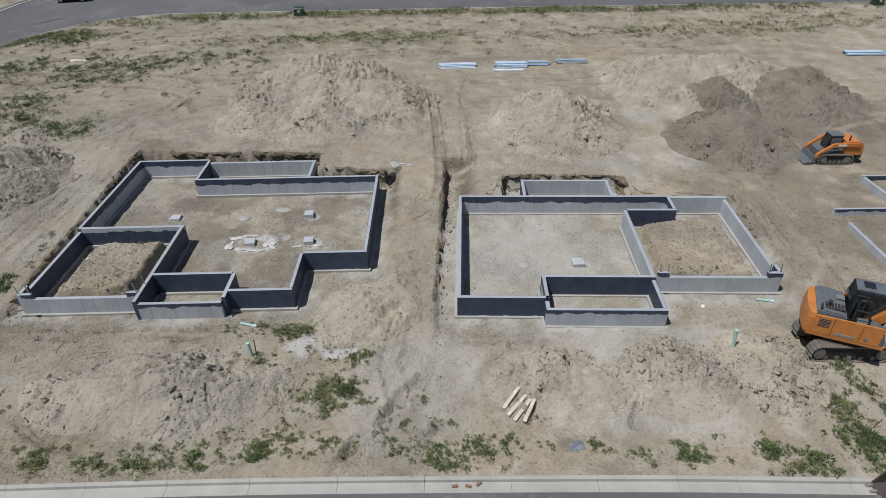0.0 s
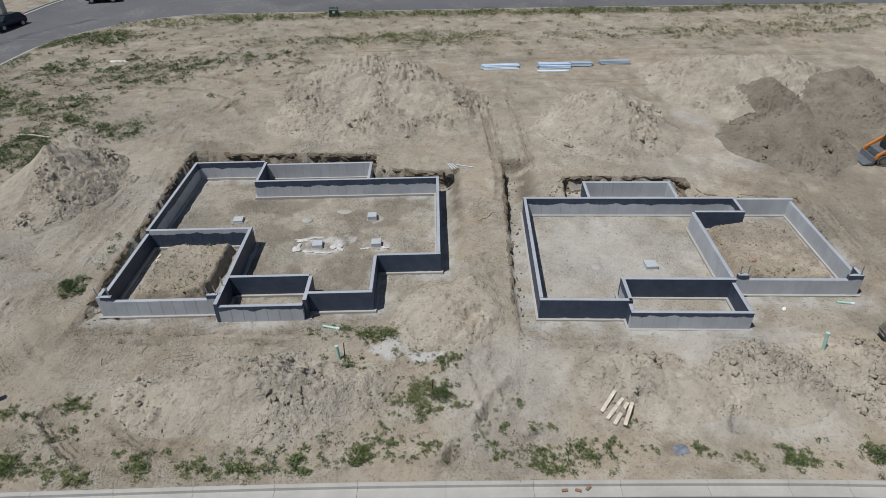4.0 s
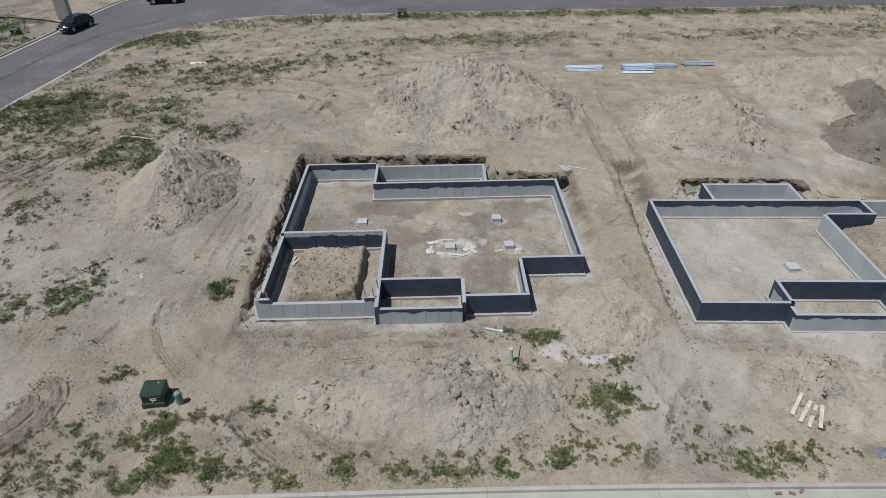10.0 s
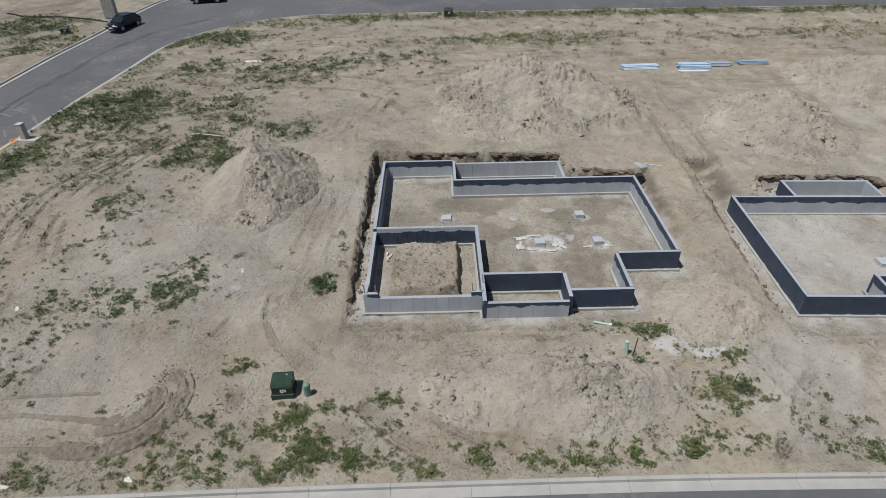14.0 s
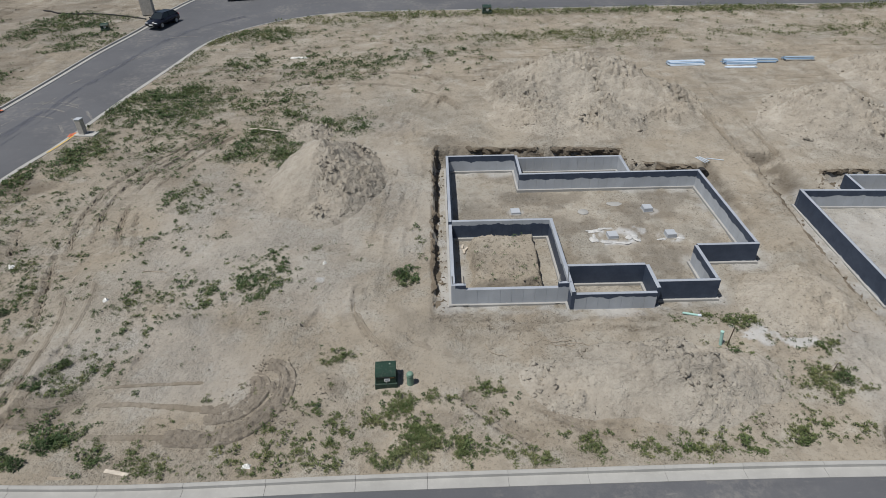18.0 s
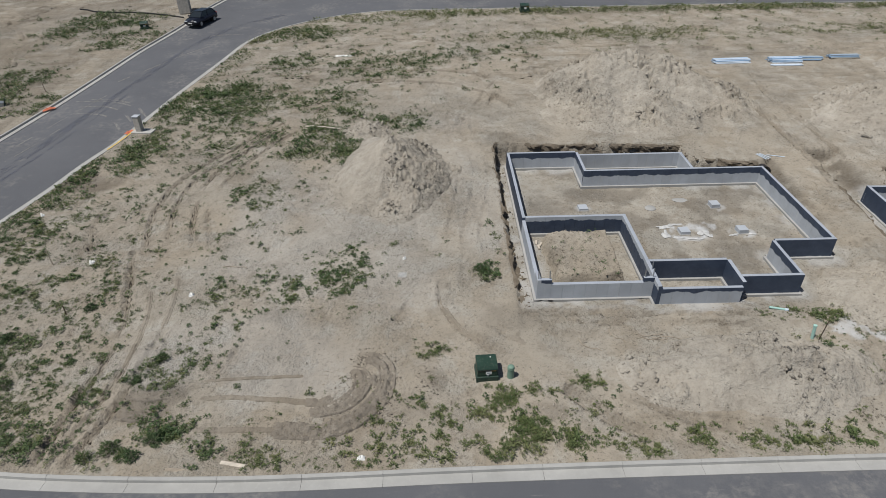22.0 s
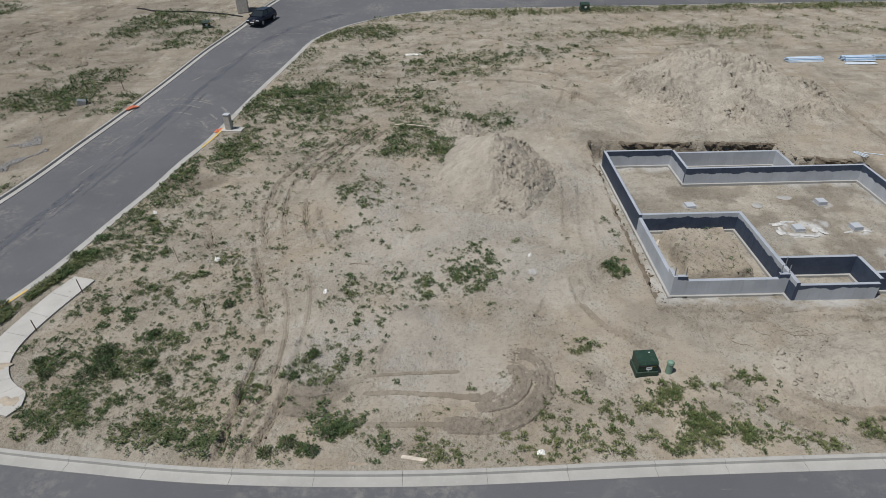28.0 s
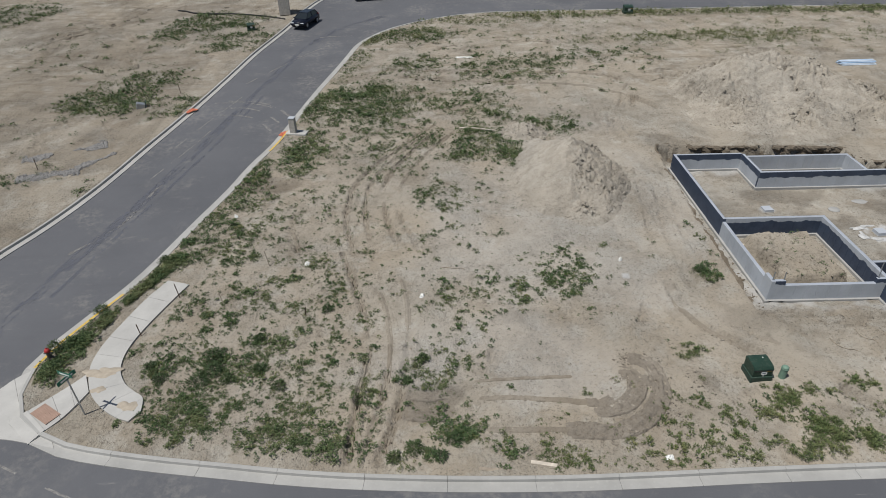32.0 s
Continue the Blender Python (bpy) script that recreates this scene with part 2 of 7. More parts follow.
# back edges of the kerbs: the lot's round the corner from the front street to the back road, and the far side's
KERB_FRONT = polyline([(82, -13.6), (60, -12.4), (36.5, -11.1), (30.2, -10.74), (21.8, -10.42), (13, -10.18), (4, -10.1), (-4, -10.08), (-9.3, -10.14), (-12.7, -10.14), (-16, -10.04), (-18.5, -9.9), (-21.5, -9.66), (-24, -9.36), (-26, -9.05), (-28.5, -8.68), (-31, -8.24), (-33.1, -7.74), (-34.5, -7.1), (-35.7, -6.2), (-36.4, -5.0), (-36.6, -3.4), (-36.1, -1.6), (-35.3, 0.2), (-34.5, 1.9), (-33.75, 3.9), (-33.0, 6.6), (-32.2, 9.6), (-31.25, 13.0), (-30.5, 16.5), (-29.6, 19.5), (-29.05, 22.2), (-27.6, 30.2), (-26.1, 37.1), (-25.55, 39.8), (-24.65, 43.7), (-22.6, 47.2), (-20.2, 49.6), (-17.3, 51.0), (-14.4, 51.8), (-10.5, 52.1), (-3, 52.1), (6, 51.9), (33.8, 51.4), (71, 50.0), (95, 48.5)], 1.0)
KERB_FAR = polyline([(-90, -5), (-56, -5), (-49, -3.2), (-45.7, 1.2), (-43.8, 6.3), (-43.0, 8.2), (-42.25, 10.3), (-41.5, 12.9), (-40.85, 15.8), (-40.1, 19.9), (-39.3, 23.8), (-38.4, 28.5), (-37.4, 34.4), (-36.3, 41.2), (-35.2, 46), (-34.3, 50), (-33.7, 54), (-32.9, 58), (-31.2, 62.5), (-27, 66.5), (-19, 68.5), (-4, 69.0), (34, 68.5), (71, 67.3), (95, 66)], 1.0)
LOT = np.array([*KERB_FRONT, (95, 40), (95, -14)])
FAR_LOT = np.array([*KERB_FAR, (95, 400), (-400, 400), (-400, -5)])


def lot_depth(x, y):
    """Metres inside a lot, negative on a road."""
    d = np.minimum(seg_dist(x, y, KERB_FRONT), seg_dist(x, y, KERB_FAR))
    return np.where(inside(x, y, LOT) | inside(x, y, FAR_LOT), d, -d)


# wheel and track marks: centre line, half width, depth
RUTS = [
    ([(-22.9, 5.1), (-21.6, 1.0), (-21.0, -1.2), (-20.8, -4.0), (-21.1, -5.7), (-21.2, -7.8), (-21.3, -9.1)], 0.2, 0.13),
    ([(-19.5, 2.9), (-18.9, -0.9), (-19.0, -4.0), (-19.2, -6.1), (-19.6, -7.9), (-20.0, -9.2)], 0.2, 0.11),
    ([(-20.7, 1.9), (-19.9, -1.3), (-19.8, -4.4), (-20.2, -6.7), (-20.5, -8.7)], 0.16, 0.06),
    ([(-22.3, 5.2), (-23.1, 8.9), (-22.8, 13.2), (-21.3, 16.5), (-18.7, 20.0), (-15.3, 25.1), (-12.3, 29.7)], 0.18, 0.07),
    ([(-19.3, 5.0), (-20.5, 8.8), (-20.8, 13.1), (-19.3, 17.2), (-16.9, 20.9), (-14.3, 24.9)], 0.18, 0.07),
    ([(-21.0, 5.1), (-21.9, 8.8), (-21.8, 13.2), (-20.3, 16.8), (-17.8, 20.4)], 0.14, 0.06),
    ([(-18.5, 5.5), (-19.7, 9.4), (-19.6, 13.0), (-18.2, 16.7), (-15.6, 20.7)], 0.14, 0.05),
    ([(-25.6, 5.3), (-26.4, 7.8), (-26.4, 9.7)], 0.15, 0.1),
    ([(-18.1, 37.0), (-17.2, 40.1), (-14.1, 42.1), (-9.3, 42.5), (-3.1, 41.0)], 0.2, 0.09),
    ([(-16.2, 37.5), (-15.3, 39.7), (-12.6, 40.6), (-7.8, 40.3)], 0.2, 0.07),
    ([(-0.2, 24.7), (1.1, 28.1), (3.0, 30.3), (6.4, 31.7)], 0.2, 0.08),
    ([(-0.8, 25.9), (0.6, 29.4), (2.6, 31.7), (6.4, 33.1)], 0.2, 0.06),
    ([(-3.8, 19.7), (-2.3, 22.1), (-0.8, 25.9)], 0.2, 0.05),
    ([(-4.8, 1.3), (-4.8, -0.5), (-4.0, -2.2), (-3.1, -3.3), (-2.3, -4.1)], 0.24, 0.06),
    ([(-3.3, 0.3), (-2.9, -1.4), (-1.5, -3.0)], 0.22, 0.05),
    ([(-6.7, -0.4), (-7.0, -1.2), (-7.3, -1.7)], 0.12, 0.12),
    ([(-14.9, -3.1), (-15.0, -3.7)], 0.12, 0.12),
    ([(0.6, -6.5), (2.1, -8.0), (3.2, -8.8)], 0.3, 0.09),
    ([(3.2, -6.5), (4.5, -7.5), (5.7, -8.2), (7.0, -8.4)], 0.35, 0.05),
    ([(20.5, -5.5), (19.7, -6.3), (18.9, -7.7), (17.8, -8.9), (16.7, -10.1)], 0.22, 0.13),
    ([(21.3, -8.2), (20.4, -9.0), (19.3, -10.2)], 0.22, 0.14),
    ([(19.5, -6.7), (18.3, -8.2), (17.5, -9.0)], 0.2, 0.08),
    ([(-0.4, -1.2), (2.4, -1.2), (5.0, -1.5)], 0.25, 0.06),
    ([(24.9, -3.7), (28.0, -3.9), (31.1, -4.6), (30.6, -6.3)], 0.25, 0.05),
    ([(31.0, -5.0), (30.4, -6.6), (29.4, -8.3)], 0.3, 0.07),
    ([(21.2, 27), (21.7, 22), (21.9, 14.4), (21.6, 10)], 0.25, 0.06), ([(24.1, 27), (24.4, 22), (24.3, 14.2)], 0.25, 0.05),
    ([(43.4, 13), (43.4, 8), (43.3, 4), (43.0, 0), (42.4, -4)], 0.35, 0.06), ([(46.4, 13.5), (46.6, 9), (46.5, 5), (46.1, 1)], 0.35, 0.05),
    ([(41.4, 12), (41.2, 6), (41.0, 1)], 0.3, 0.08),
    ([(-4.6, 20), (-3.6, 12), (-3.2, 6), (-3.4, 0), (-2.2, -2.6)], 0.35, 0.02), ([(-6.6, 26), (-5, 22), (-2.6, 12), (-2, 4), (-1.6, -2)], 0.35, 0.015),
    ([(-20, 33), (-12, 31), (-4, 29.5), (0, 27), (2, 24)], 0.3, 0.08), ([(-22, 35.5), (-12, 33.4), (-2, 32), (3, 29)], 0.3, 0.08),
    ([(5, 36), (14, 37.2), (26, 36.6), (40, 35.6), (60, 34.8)], 0.35, 0.06),
    ([(44, 13.5), (52, 14.5), (62, 14.2)], 0.4, 0.05), ([(50, 17), (58, 19.5), (70, 20)], 0.4, 0.05), ([(50, 20), (58, 22.5), (70, 23.5)], 0.4, 0.04),
    ([(-61.5, 43.4), (-58.9, 48.4), (-55.4, 52.7), (-53.5, 57.6), (-51.5, 60.9)], 0.4, 0.1), ([(-61.0, 44.4), (-59.2, 46.8), (-56.2, 50.4), (-53.3, 53.2)], 0.4, 0.09), ([(-53.0, 49.6), (-50.0, 45.1), (-49.6, 43.0)], 0.35, 0.09), ([(-58.9, 38.6), (-56.8, 40.2), (-56.0, 42.5)], 0.35, 0.08), ([(-48.9, 20.4), (-49.4, 23.2), (-48.5, 25.0), (-48.6, 26.2)], 0.3, 0.07), ([(-48.2, 40.5), (-44.4, 40.7), (-39.2, 40.8)], 0.3, 0.08),
]
# lanes driven many times: centre line, offsets of the single wheel marks, depth
LANES = [
    ([(-3.2, 5.2), (-1.9, 13.9), (-2.6, 21.3), (-1.0, 25.7), (3.4, 30.5)], (-1.3, -0.3, 0.7), 0.04),
    ([(-63.5, 43.4), (-60.5, 48.0), (-56.8, 52.0), (-55.0, 57.6), (-53, 61)], (-0.6, 0.6), 0.1), ([(-53.8, 40.0), (-52.5, 41.3), (-49.9, 40.6), (-47.3, 38.2), (-49.0, 37.7), (-51.6, 38.1), (-53.6, 39.6)], (-0.35, 0.35), 0.12), ([(-52.0, 58.9), (-44.6, 59.6), (-35.6, 56.2)], (-0.9, 0, 0.9), 0.1),
    ([(20.3, 31), (21.4, 26), (21.8, 20), (21.9, 15)], (-0.6, 0.2), 0.05), ([(25.4, 31), (24.6, 26), (24.3, 20), (24.2, 15)], (-0.2, 0.5), 0.04), ([(4, 34.6), (14, 36), (24, 35.6), (38, 34)], (-0.8, 0.0, 0.9), 0.06),
    ([(2, -1.6), (6, -1.9), (10.5, -2.3), (14, -2.6)], (-0.3, 0.4), 0.07), ([(22.5, -3.0), (28, -3.1), (33, -3.2), (37, -2.6)], (-0.3, 0.3), 0.06), ([(19.6, 4), (20.0, 0), (19.2, -4.2), (20.0, -7.4)], (-0.5, 0.4), 0.06),
]
for pts_, offs, depth_ in LANES:
    mid_ = polyline(pts_, 1.2)
    g_ = np.gradient(mid_, axis=0)
    n_ = np.stack([g_[:, 1], -g_[:, 0]], -1) / np.linalg.norm(g_, axis=1)[:, None]
    RUTS += [([tuple(q) for q in mid_ + n_ * o_], 0.13, depth_) for o_ in offs]
RUT_LINES = [(polyline(p, 0.8), w, 1.25 * d) for p, w, d in RUTS]


def to_world(fr, pts):
    c, s = math.cos(radians(fr[2])), math.sin(radians(fr[2]))
    return np.array([(fr[0] + u * c - v * s, fr[1] + u * s + v * c) for u, v in pts])


PATH_LINE = np.array([(-32.1, 3.1), (-33.4, 0.4), (-33.9, -2.0), (-33.4, -3.5), (-32.4, -4.7), (-31.6, -5.7), (-33.2, -4.9), (-34.6, -6.0), (-35.6, -6.8)])
WALL_RING_A = to_world(FA, [(0, 0), (6.3, 0), (6.3, -0.7), (10.6, -0.7), (10.6, 0), (14, 0), (14, 3.3), (17.5, 3.3), (17.5, 12.6), (12.8, 12.6), (12.8, 15.4), (0, 15.6), (0, 0)])
WALL_RING_B = to_world(FB, [(0, 0), (4.4, 0), (4.4, -0.7), (10.2, -0.7), (10.2, 2.0), (16.8, 2.0), (16.8, 10.4), (9.9, 10.4), (9.9, 12.8), (4.1, 12.8), (4.1, 10.4), (0, 10.4), (0, 0)])


def surface(x, y):
    """Height and the soil's tints: grey, damp (which also darkens ruts and banks), pale."""
    x, y = np.asarray(x, float), np.asarray(y, float)
    z = natural(x, y) + 0.22 * fbm(x, y, 0.16, 3, 1) + 0.09 * fbm(x, y, 0.8, 3, 2) + 0.03 * fbm(x, y, 3.2, 2, 3)
    lumpy = smooth(fbm(x, y, 0.12, 2, 21), 0.0, 0.3)
    z = z + lumpy * 0.09 * np.abs(fbm(x, y, 1.7, 3, 22)) - 0.04 * np.abs(fbm(x, y, 1.3, 4, 24, 0.65)) * smooth(fbm(x, y, 0.3, 2, 25), -0.2, 0.15)
    a, b = pit(x, y)
    both = np.maximum(a, b)
    floor = np.where(a > b, FLOOR_A, FLOOR_B) + 0.06 * fbm(x, y, 1.1, 5, 11, 0.65) + np.where(a > b, 0.13, 0.05) * np.abs(fbm(x, y, 2.6, 3, 17)) * smooth(fbm(x, y, 0.3, 2, 18), -0.1, 0.2)
    z = z * (1 - both) + floor * both
    near = (x < -27) & (y < 24)
    if near.any():
        level = 1 - smooth(np.minimum(seg_dist(x[near], y[near], PATH_LINE) - 1.35, np.hypot(x[near] + 28.4, y[near] - 21.75) - 1.0), 0.0, 0.8)
        z[near] = z[near] * (1 - level) + (natural(x[near], y[near]) - 0.035) * level
    apron = np.zeros_like(z)
    near = (x > -2) & (x < 41) & (y > -6) & (y < 18) & (both > 0.2)
    if near.any():
        apron[near] = 1 - smooth(seg_dist(x[near], y[near], WALL_RING_A) + 0.5 * fbm(x[near], y[near], 0.9, 3, 15), 0.3, 1.2)
        apron[near] = np.maximum(apron[near], 1 - smooth(seg_dist(x[near], y[near], WALL_RING_B) + 0.5 * fbm(x[near], y[near], 0.9, 3, 15), 0.5, 1.5))
    grey = 0.5 * smooth(both, 0.6, 1) + 0.2 * smooth(fbm(x, y, 0.06, 2, 31), 0.1, 0.4)
    bank = np.maximum(4 * a * (1 - a), 4 * b * (1 - b)) * smooth(natural(x, y), 0.45, 0.8)
    # steep bank faces tinted darker in noisy patches
    damp = 0.85 * bank * smooth(fbm(x, y, 1.3, 3, 12), -0.35, 0.15)
    z = z + 0.18 * bank * fbm(x, y, 2.2, 3, 13)
    damp = np.maximum(damp, np.where(a > b, 0.5, 0.1) * smooth(np.maximum(a, b), 0.8, 1) * smooth(fbm(x, y, 0.55, 4, 14), -0.12, 0.22))
    grey = np.maximum(grey, 0.9 * apron)
    pale = 0.42 * apron * smooth(fbm(x, y, 1.4, 3, 16), -0.3, 0.2)
    damp = damp * (1 - 0.7 * apron)
    for line, w, depth in RUT_LINES:
        lo, hi = line.min(0) - 1.5, line.max(0) + 1.5
        k = (x > lo[0]) & (x < hi[0]) & (y > lo[1]) & (y < hi[1])
        if not k.any():
            continue
        d = seg_dist(x[k], y[k], line) + 0.12 * fbm(x[k], y[k], 2.5, 2, 40)
        q = d / w
        prof = -(1 - smooth(q, 0.75, 1.15)) * (1 + 0.5 * np.cos(q * 7)) + 0.7 * np.exp(-((q - 1.35) / 0.35) ** 2)
        worn = smooth(fbm(x[k], y[k], 0.35, 3, 43), -0.25, 0.1)
        z[k] += 1.3 * depth * worn * prof * (1 + 1.3 * vnoise(x[k], y[k], 4.5, 41))
        # darker tint along the rut edges, weaker on the floors, growing with depth
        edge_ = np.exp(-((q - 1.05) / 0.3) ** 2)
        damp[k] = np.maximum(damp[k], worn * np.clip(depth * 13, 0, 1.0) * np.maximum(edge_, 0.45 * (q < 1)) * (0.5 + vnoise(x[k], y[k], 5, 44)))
    # worked, darker soil east of the second foundation and a few damp spots
    for cx, cy, rx, ry, k in ((46, 8, 8, 9, 0.5), (52, 15, 10, 5, 0.5), (46, 18.5, 7.5, 5.5, 0.7), (52.5, 19.5, 6.5, 5, 0.68), (44, 12.6, 5, 2, 0.5), (-29.2, 13.6, 2.6, 1.4, 0.65), (-17.8, -5.8, 1.6, 0.8, 0.6), (-18.1, -6.9, 1.4, 0.6, 0.6), (-5.2, -5.6, 0.7, 0.9, 0.5), (33.1, -2.1, 1.2, 1.0, 0.4), (1.2, 18.2, 2.4, 1.3, 0.35), (-10, -3.4, 6, 3.4, 0.14), (-7, -7.6, 5, 1.6, 0.25), (-1.0, -7.5, 1.5, 0.5, 0.3), (20, -8.6, 1.4, 1.6, 0.3), (-49.5, 39.6, 5, 2.6, 0.4), (-44, 58.5, 8, 1.6, 0.4), (-52, 47, 4, 4, 0.25), (-1.6, -1.5, 1.6, 1.2, 0.35), (-12.6, -1.0, 2.6, 0.9, 0.3), (24.2, 27, 2.2, 5, 0.15), (30, 34.5, 7, 1.4, 0.3), (39.5, -1.5, 1.6, 1.6, 0.35), (-24, 21.5, 4, 1.2, 0.25), (26.6, -9.1, 0.7, 0.4, 0.5), (-45.2, 18.4, 3.2, 2.2, 0.15)):
        e = ((x - cx) / rx) ** 2 + ((y - cy) / ry) ** 2 + 1.4 * fbm(x, y, 0.5, 3, 50)
        damp = np.maximum(damp, k * smooth(-e, -1.1, -0.4))
    # paler dried silt: by the street, over the near heaps' foot and in the second pit
    for cx, cy, rx, ry, k in ((-14, -3, 6, 4, 0.18), (-10, 6, 9, 9, 0.15), (-4, 12, 4, 12, 0.13), (30, -5.5, 10, 4, 0.3), (27.5, 4, 6, 5.5, 0.34), (21, -5.5, 4, 4, 0.22), (34, 17, 5, 6, 0.16), (38.6, 22, 1.9, 6.5, 0.28), (40.2, 15.5, 1.6, 3.5, 0.24)):
        e = ((x - cx) / rx) ** 2 + ((y - cy) / ry) ** 2 + 1.1 * fbm(x, y, 0.35, 4, 52)
        pale = np.maximum(pale, k * smooth(-e, -1.2, -0.2))
    # spilled mortar and lime
    for cx, cy, rx, ry in ((15.3, -3.0, 1.3, 0.8), (16.6, -3.4, 0.9, 0.5), (11.4, 6.9, 0.9, 0.45), (-7.0, 2.0, 0.2, 0.2)):
        e = ((x - cx) / rx) ** 2 + ((y - cy) / ry) ** 2 + 2.5 * fbm(x, y, 1.6, 3, 60)
        pale = np.maximum(pale, 0.7 * smooth(-e, -1.0, -0.3))
    for (cx, cy), rx, ry, k in ((to_world(FA, [(10.1, 6.35)])[0], 1.35, 0.85, 0.95), (to_world(FA, [(13.6, 6.25)])[0], 0.7, 0.5, 0.8), (to_world(FA, [(4.45, 9.5)])[0], 0.5, 0.35, 0.5), (to_world(FA, [(13.1, 9.4)])[0], 0.6, 0.45, 0.5), (to_world(FB, [(6.75, 4.5)])[0], 0.65, 0.5, 0.6)):
        r = np.hypot((x - cx) / rx, (y - cy) / ry)
        n_ = fbm(x, y, 1.5, 3, 62)
        pale = np.maximum(pale, k * np.exp(-((r - 0.95 + 0.5 * n_) / 0.26) ** 2) * smooth(n_ + 0.25 * np.cos(np.arctan2(y - cy, x - cx) + 0.5), -0.16, 0.0))
        grey = np.where(r < 1, np.maximum(grey, 0.9), grey)
        damp = np.where(r < 1, np.maximum(damp, 0.3 * (0.5 + n_)), damp)
    damp = np.maximum(damp, 0.12 * smooth(fbm(x, y, 0.045, 3, 33), 0.06, 0.3) * smooth(fbm(x, y, 0.5, 3, 34), -0.3, 0.2))
    damp = np.maximum(damp, 0.35 * (x < -40) * smooth(fbm(x, y, 0.2, 3, 35), -0.15, 0.2))
    return z, np.clip(grey, 0, 1), np.clip(damp, 0, 1), pale


def sheet(name, xs, ys, z, material, keep=None, attrs=None):
    """A grid over xs and ys as one mesh."""
    nx, ny = len(xs), len(ys)
    gx, gy = np.meshgrid(xs, ys)
    co = np.stack([gx.ravel(), gy.ravel(), z.ravel()], -1).astype(np.float32)
    i = (np.arange(ny - 1)[:, None] * nx + np.arange(nx - 1)[None]).ravel()
    quads = np.stack([i, i + 1, i + nx + 1, i + nx], -1)
    if keep is not None:
        quads = quads[keep.ravel()]
    me = bpy.data.meshes.new(name)
    me.vertices.add(len(co))
    me.vertices.foreach_set("co", co.ravel())
    me.loops.add(quads.size)
    me.loops.foreach_set("vertex_index", quads.ravel().astype(np.int32))
    me.polygons.add(len(quads))
    me.polygons.foreach_set("loop_start", np.arange(0, quads.size, 4, dtype=np.int32))
    me.polygons.foreach_set("use_smooth", np.ones(len(quads), bool))
    for k, v in (attrs or {}).items():
        me.attributes.new(k, "FLOAT", "POINT").data.foreach_set("value", v.ravel().astype(np.float32))
    me.update(calc_edges=True)
    me.validate()
    me.materials.append(material)
    return new(name, me)


def soup(name, verts, faces, material, size):
    """A mesh from equal faces, as arrays."""
    me = bpy.data.meshes.new(name)
    me.vertices.add(len(verts))
    me.vertices.foreach_set("co", verts.ravel().astype(np.float32))
    me.loops.add(faces.size)
    me.loops.foreach_set("vertex_index", faces.ravel().astype(np.int32))
    me.polygons.add(len(faces))
    me.polygons.foreach_set("loop_start", np.arange(0, faces.size, size, dtype=np.int32))
    me.update(calc_edges=True)
    me.materials.append(material)
    return me


def steps(*parts):
    """Knots from (to, step) pieces; the first number is the start."""
    out = [parts[0]]
    for to, st in parts[1:]:
        n = max(1, round((to - out[-1]) / st))
        out += list(np.linspace(out[-1], to, n + 1)[1:])
    return np.array(out)


# ---- ground ----
XS = steps(-900, (-300, 150), (-110, 25), (-78, 4), (-50, 0.5), (-26, 0.25), (42, 0.14), (56, 0.22), (84, 0.6), (120, 6), (300, 30), (900, 150))
YS = steps(-900, (-200, 150), (-60, 25), (-24, 4), (-11.5, 0.6), (18.5, 0.14), (30, 0.22), (56, 0.4), (72, 0.8), (110, 4), (300, 30), (900, 150))
GX, GY = np.meshgrid(XS, YS)
GZ, G_GREY, G_DAMP_DARK, G_PALE = surface(GX.ravel(), GY.ravel())
depth_in = lot_depth(GX.ravel(), GY.ravel())
GZ = np.where(depth_in < -0.12, natural(GX.ravel(), GY.ravel()) - 0.5, GZ * smooth(depth_in, 0.0, 1.2) + (natural(GX.ravel(), GY.ravel()) + 0.012) * (1 - smooth(depth_in, 0.0, 1.2)))
ground = sheet("ground", XS, YS, GZ.reshape(GX.shape), M_GROUND, None, {"grey": G_GREY, "damp": G_DAMP_DARK, "pale": G_PALE, "comb": smooth(GY.ravel(), 17, 27) * smooth(fbm(GX.ravel(), GY.ravel(), 0.09, 3, 37), -0.3, 0.1)})
tagged(ground, "bare sandy soil of graded building lots with wheel ruts", "ground", kind="structure")


def height(x, y):
    return float(surface(np.array([x]), np.array([y]))[0][0])


# ---- roads ----
rx, ry = steps(-110, (-50, 2), (-20, 0.4), (90, 0.8)), steps(-40, (-13, 1), (-4, 0.4), (40, 0.5), (70, 0.4), (110, 2))
gx, gy = np.meshgrid(rx, ry)
cx, cy = np.meshgrid((rx[1:] + rx[:-1]) / 2, (ry[1:] + ry[:-1]) / 2)
camber = natural(gx, gy) - 0.13 + 0.02 * fbm(gx, gy, 0.1, 2, 70)
road = sheet("road", rx, ry, camber, M_ASPHALT, lot_depth(cx.ravel(), cy.ravel()) < 0.6)
tagged(road, "grey asphalt street with dusty tyre marks", "road", kind="structure")


def empty(name, at=(0, 0, 0), deg=0.0):
    ob = new(name)
    ob.matrix_basis = pose(*at, 0, 0, deg)
    return ob


def part(name, bm, material, parent=None, label="", smooth_faces=False):
    me = bpy.data.meshes.new(name)
    bm.to_mesh(me)
    bm.free()
    for m in material if isinstance(material, (list, tuple)) else (material,):
        me.materials.append(m)
    if smooth_faces:
        me.polygons.foreach_set("use_smooth", np.ones(len(me.polygons), bool))
    ob = new(name, me)
    ob.parent = parent
    return tagged(ob, label) if label else ob


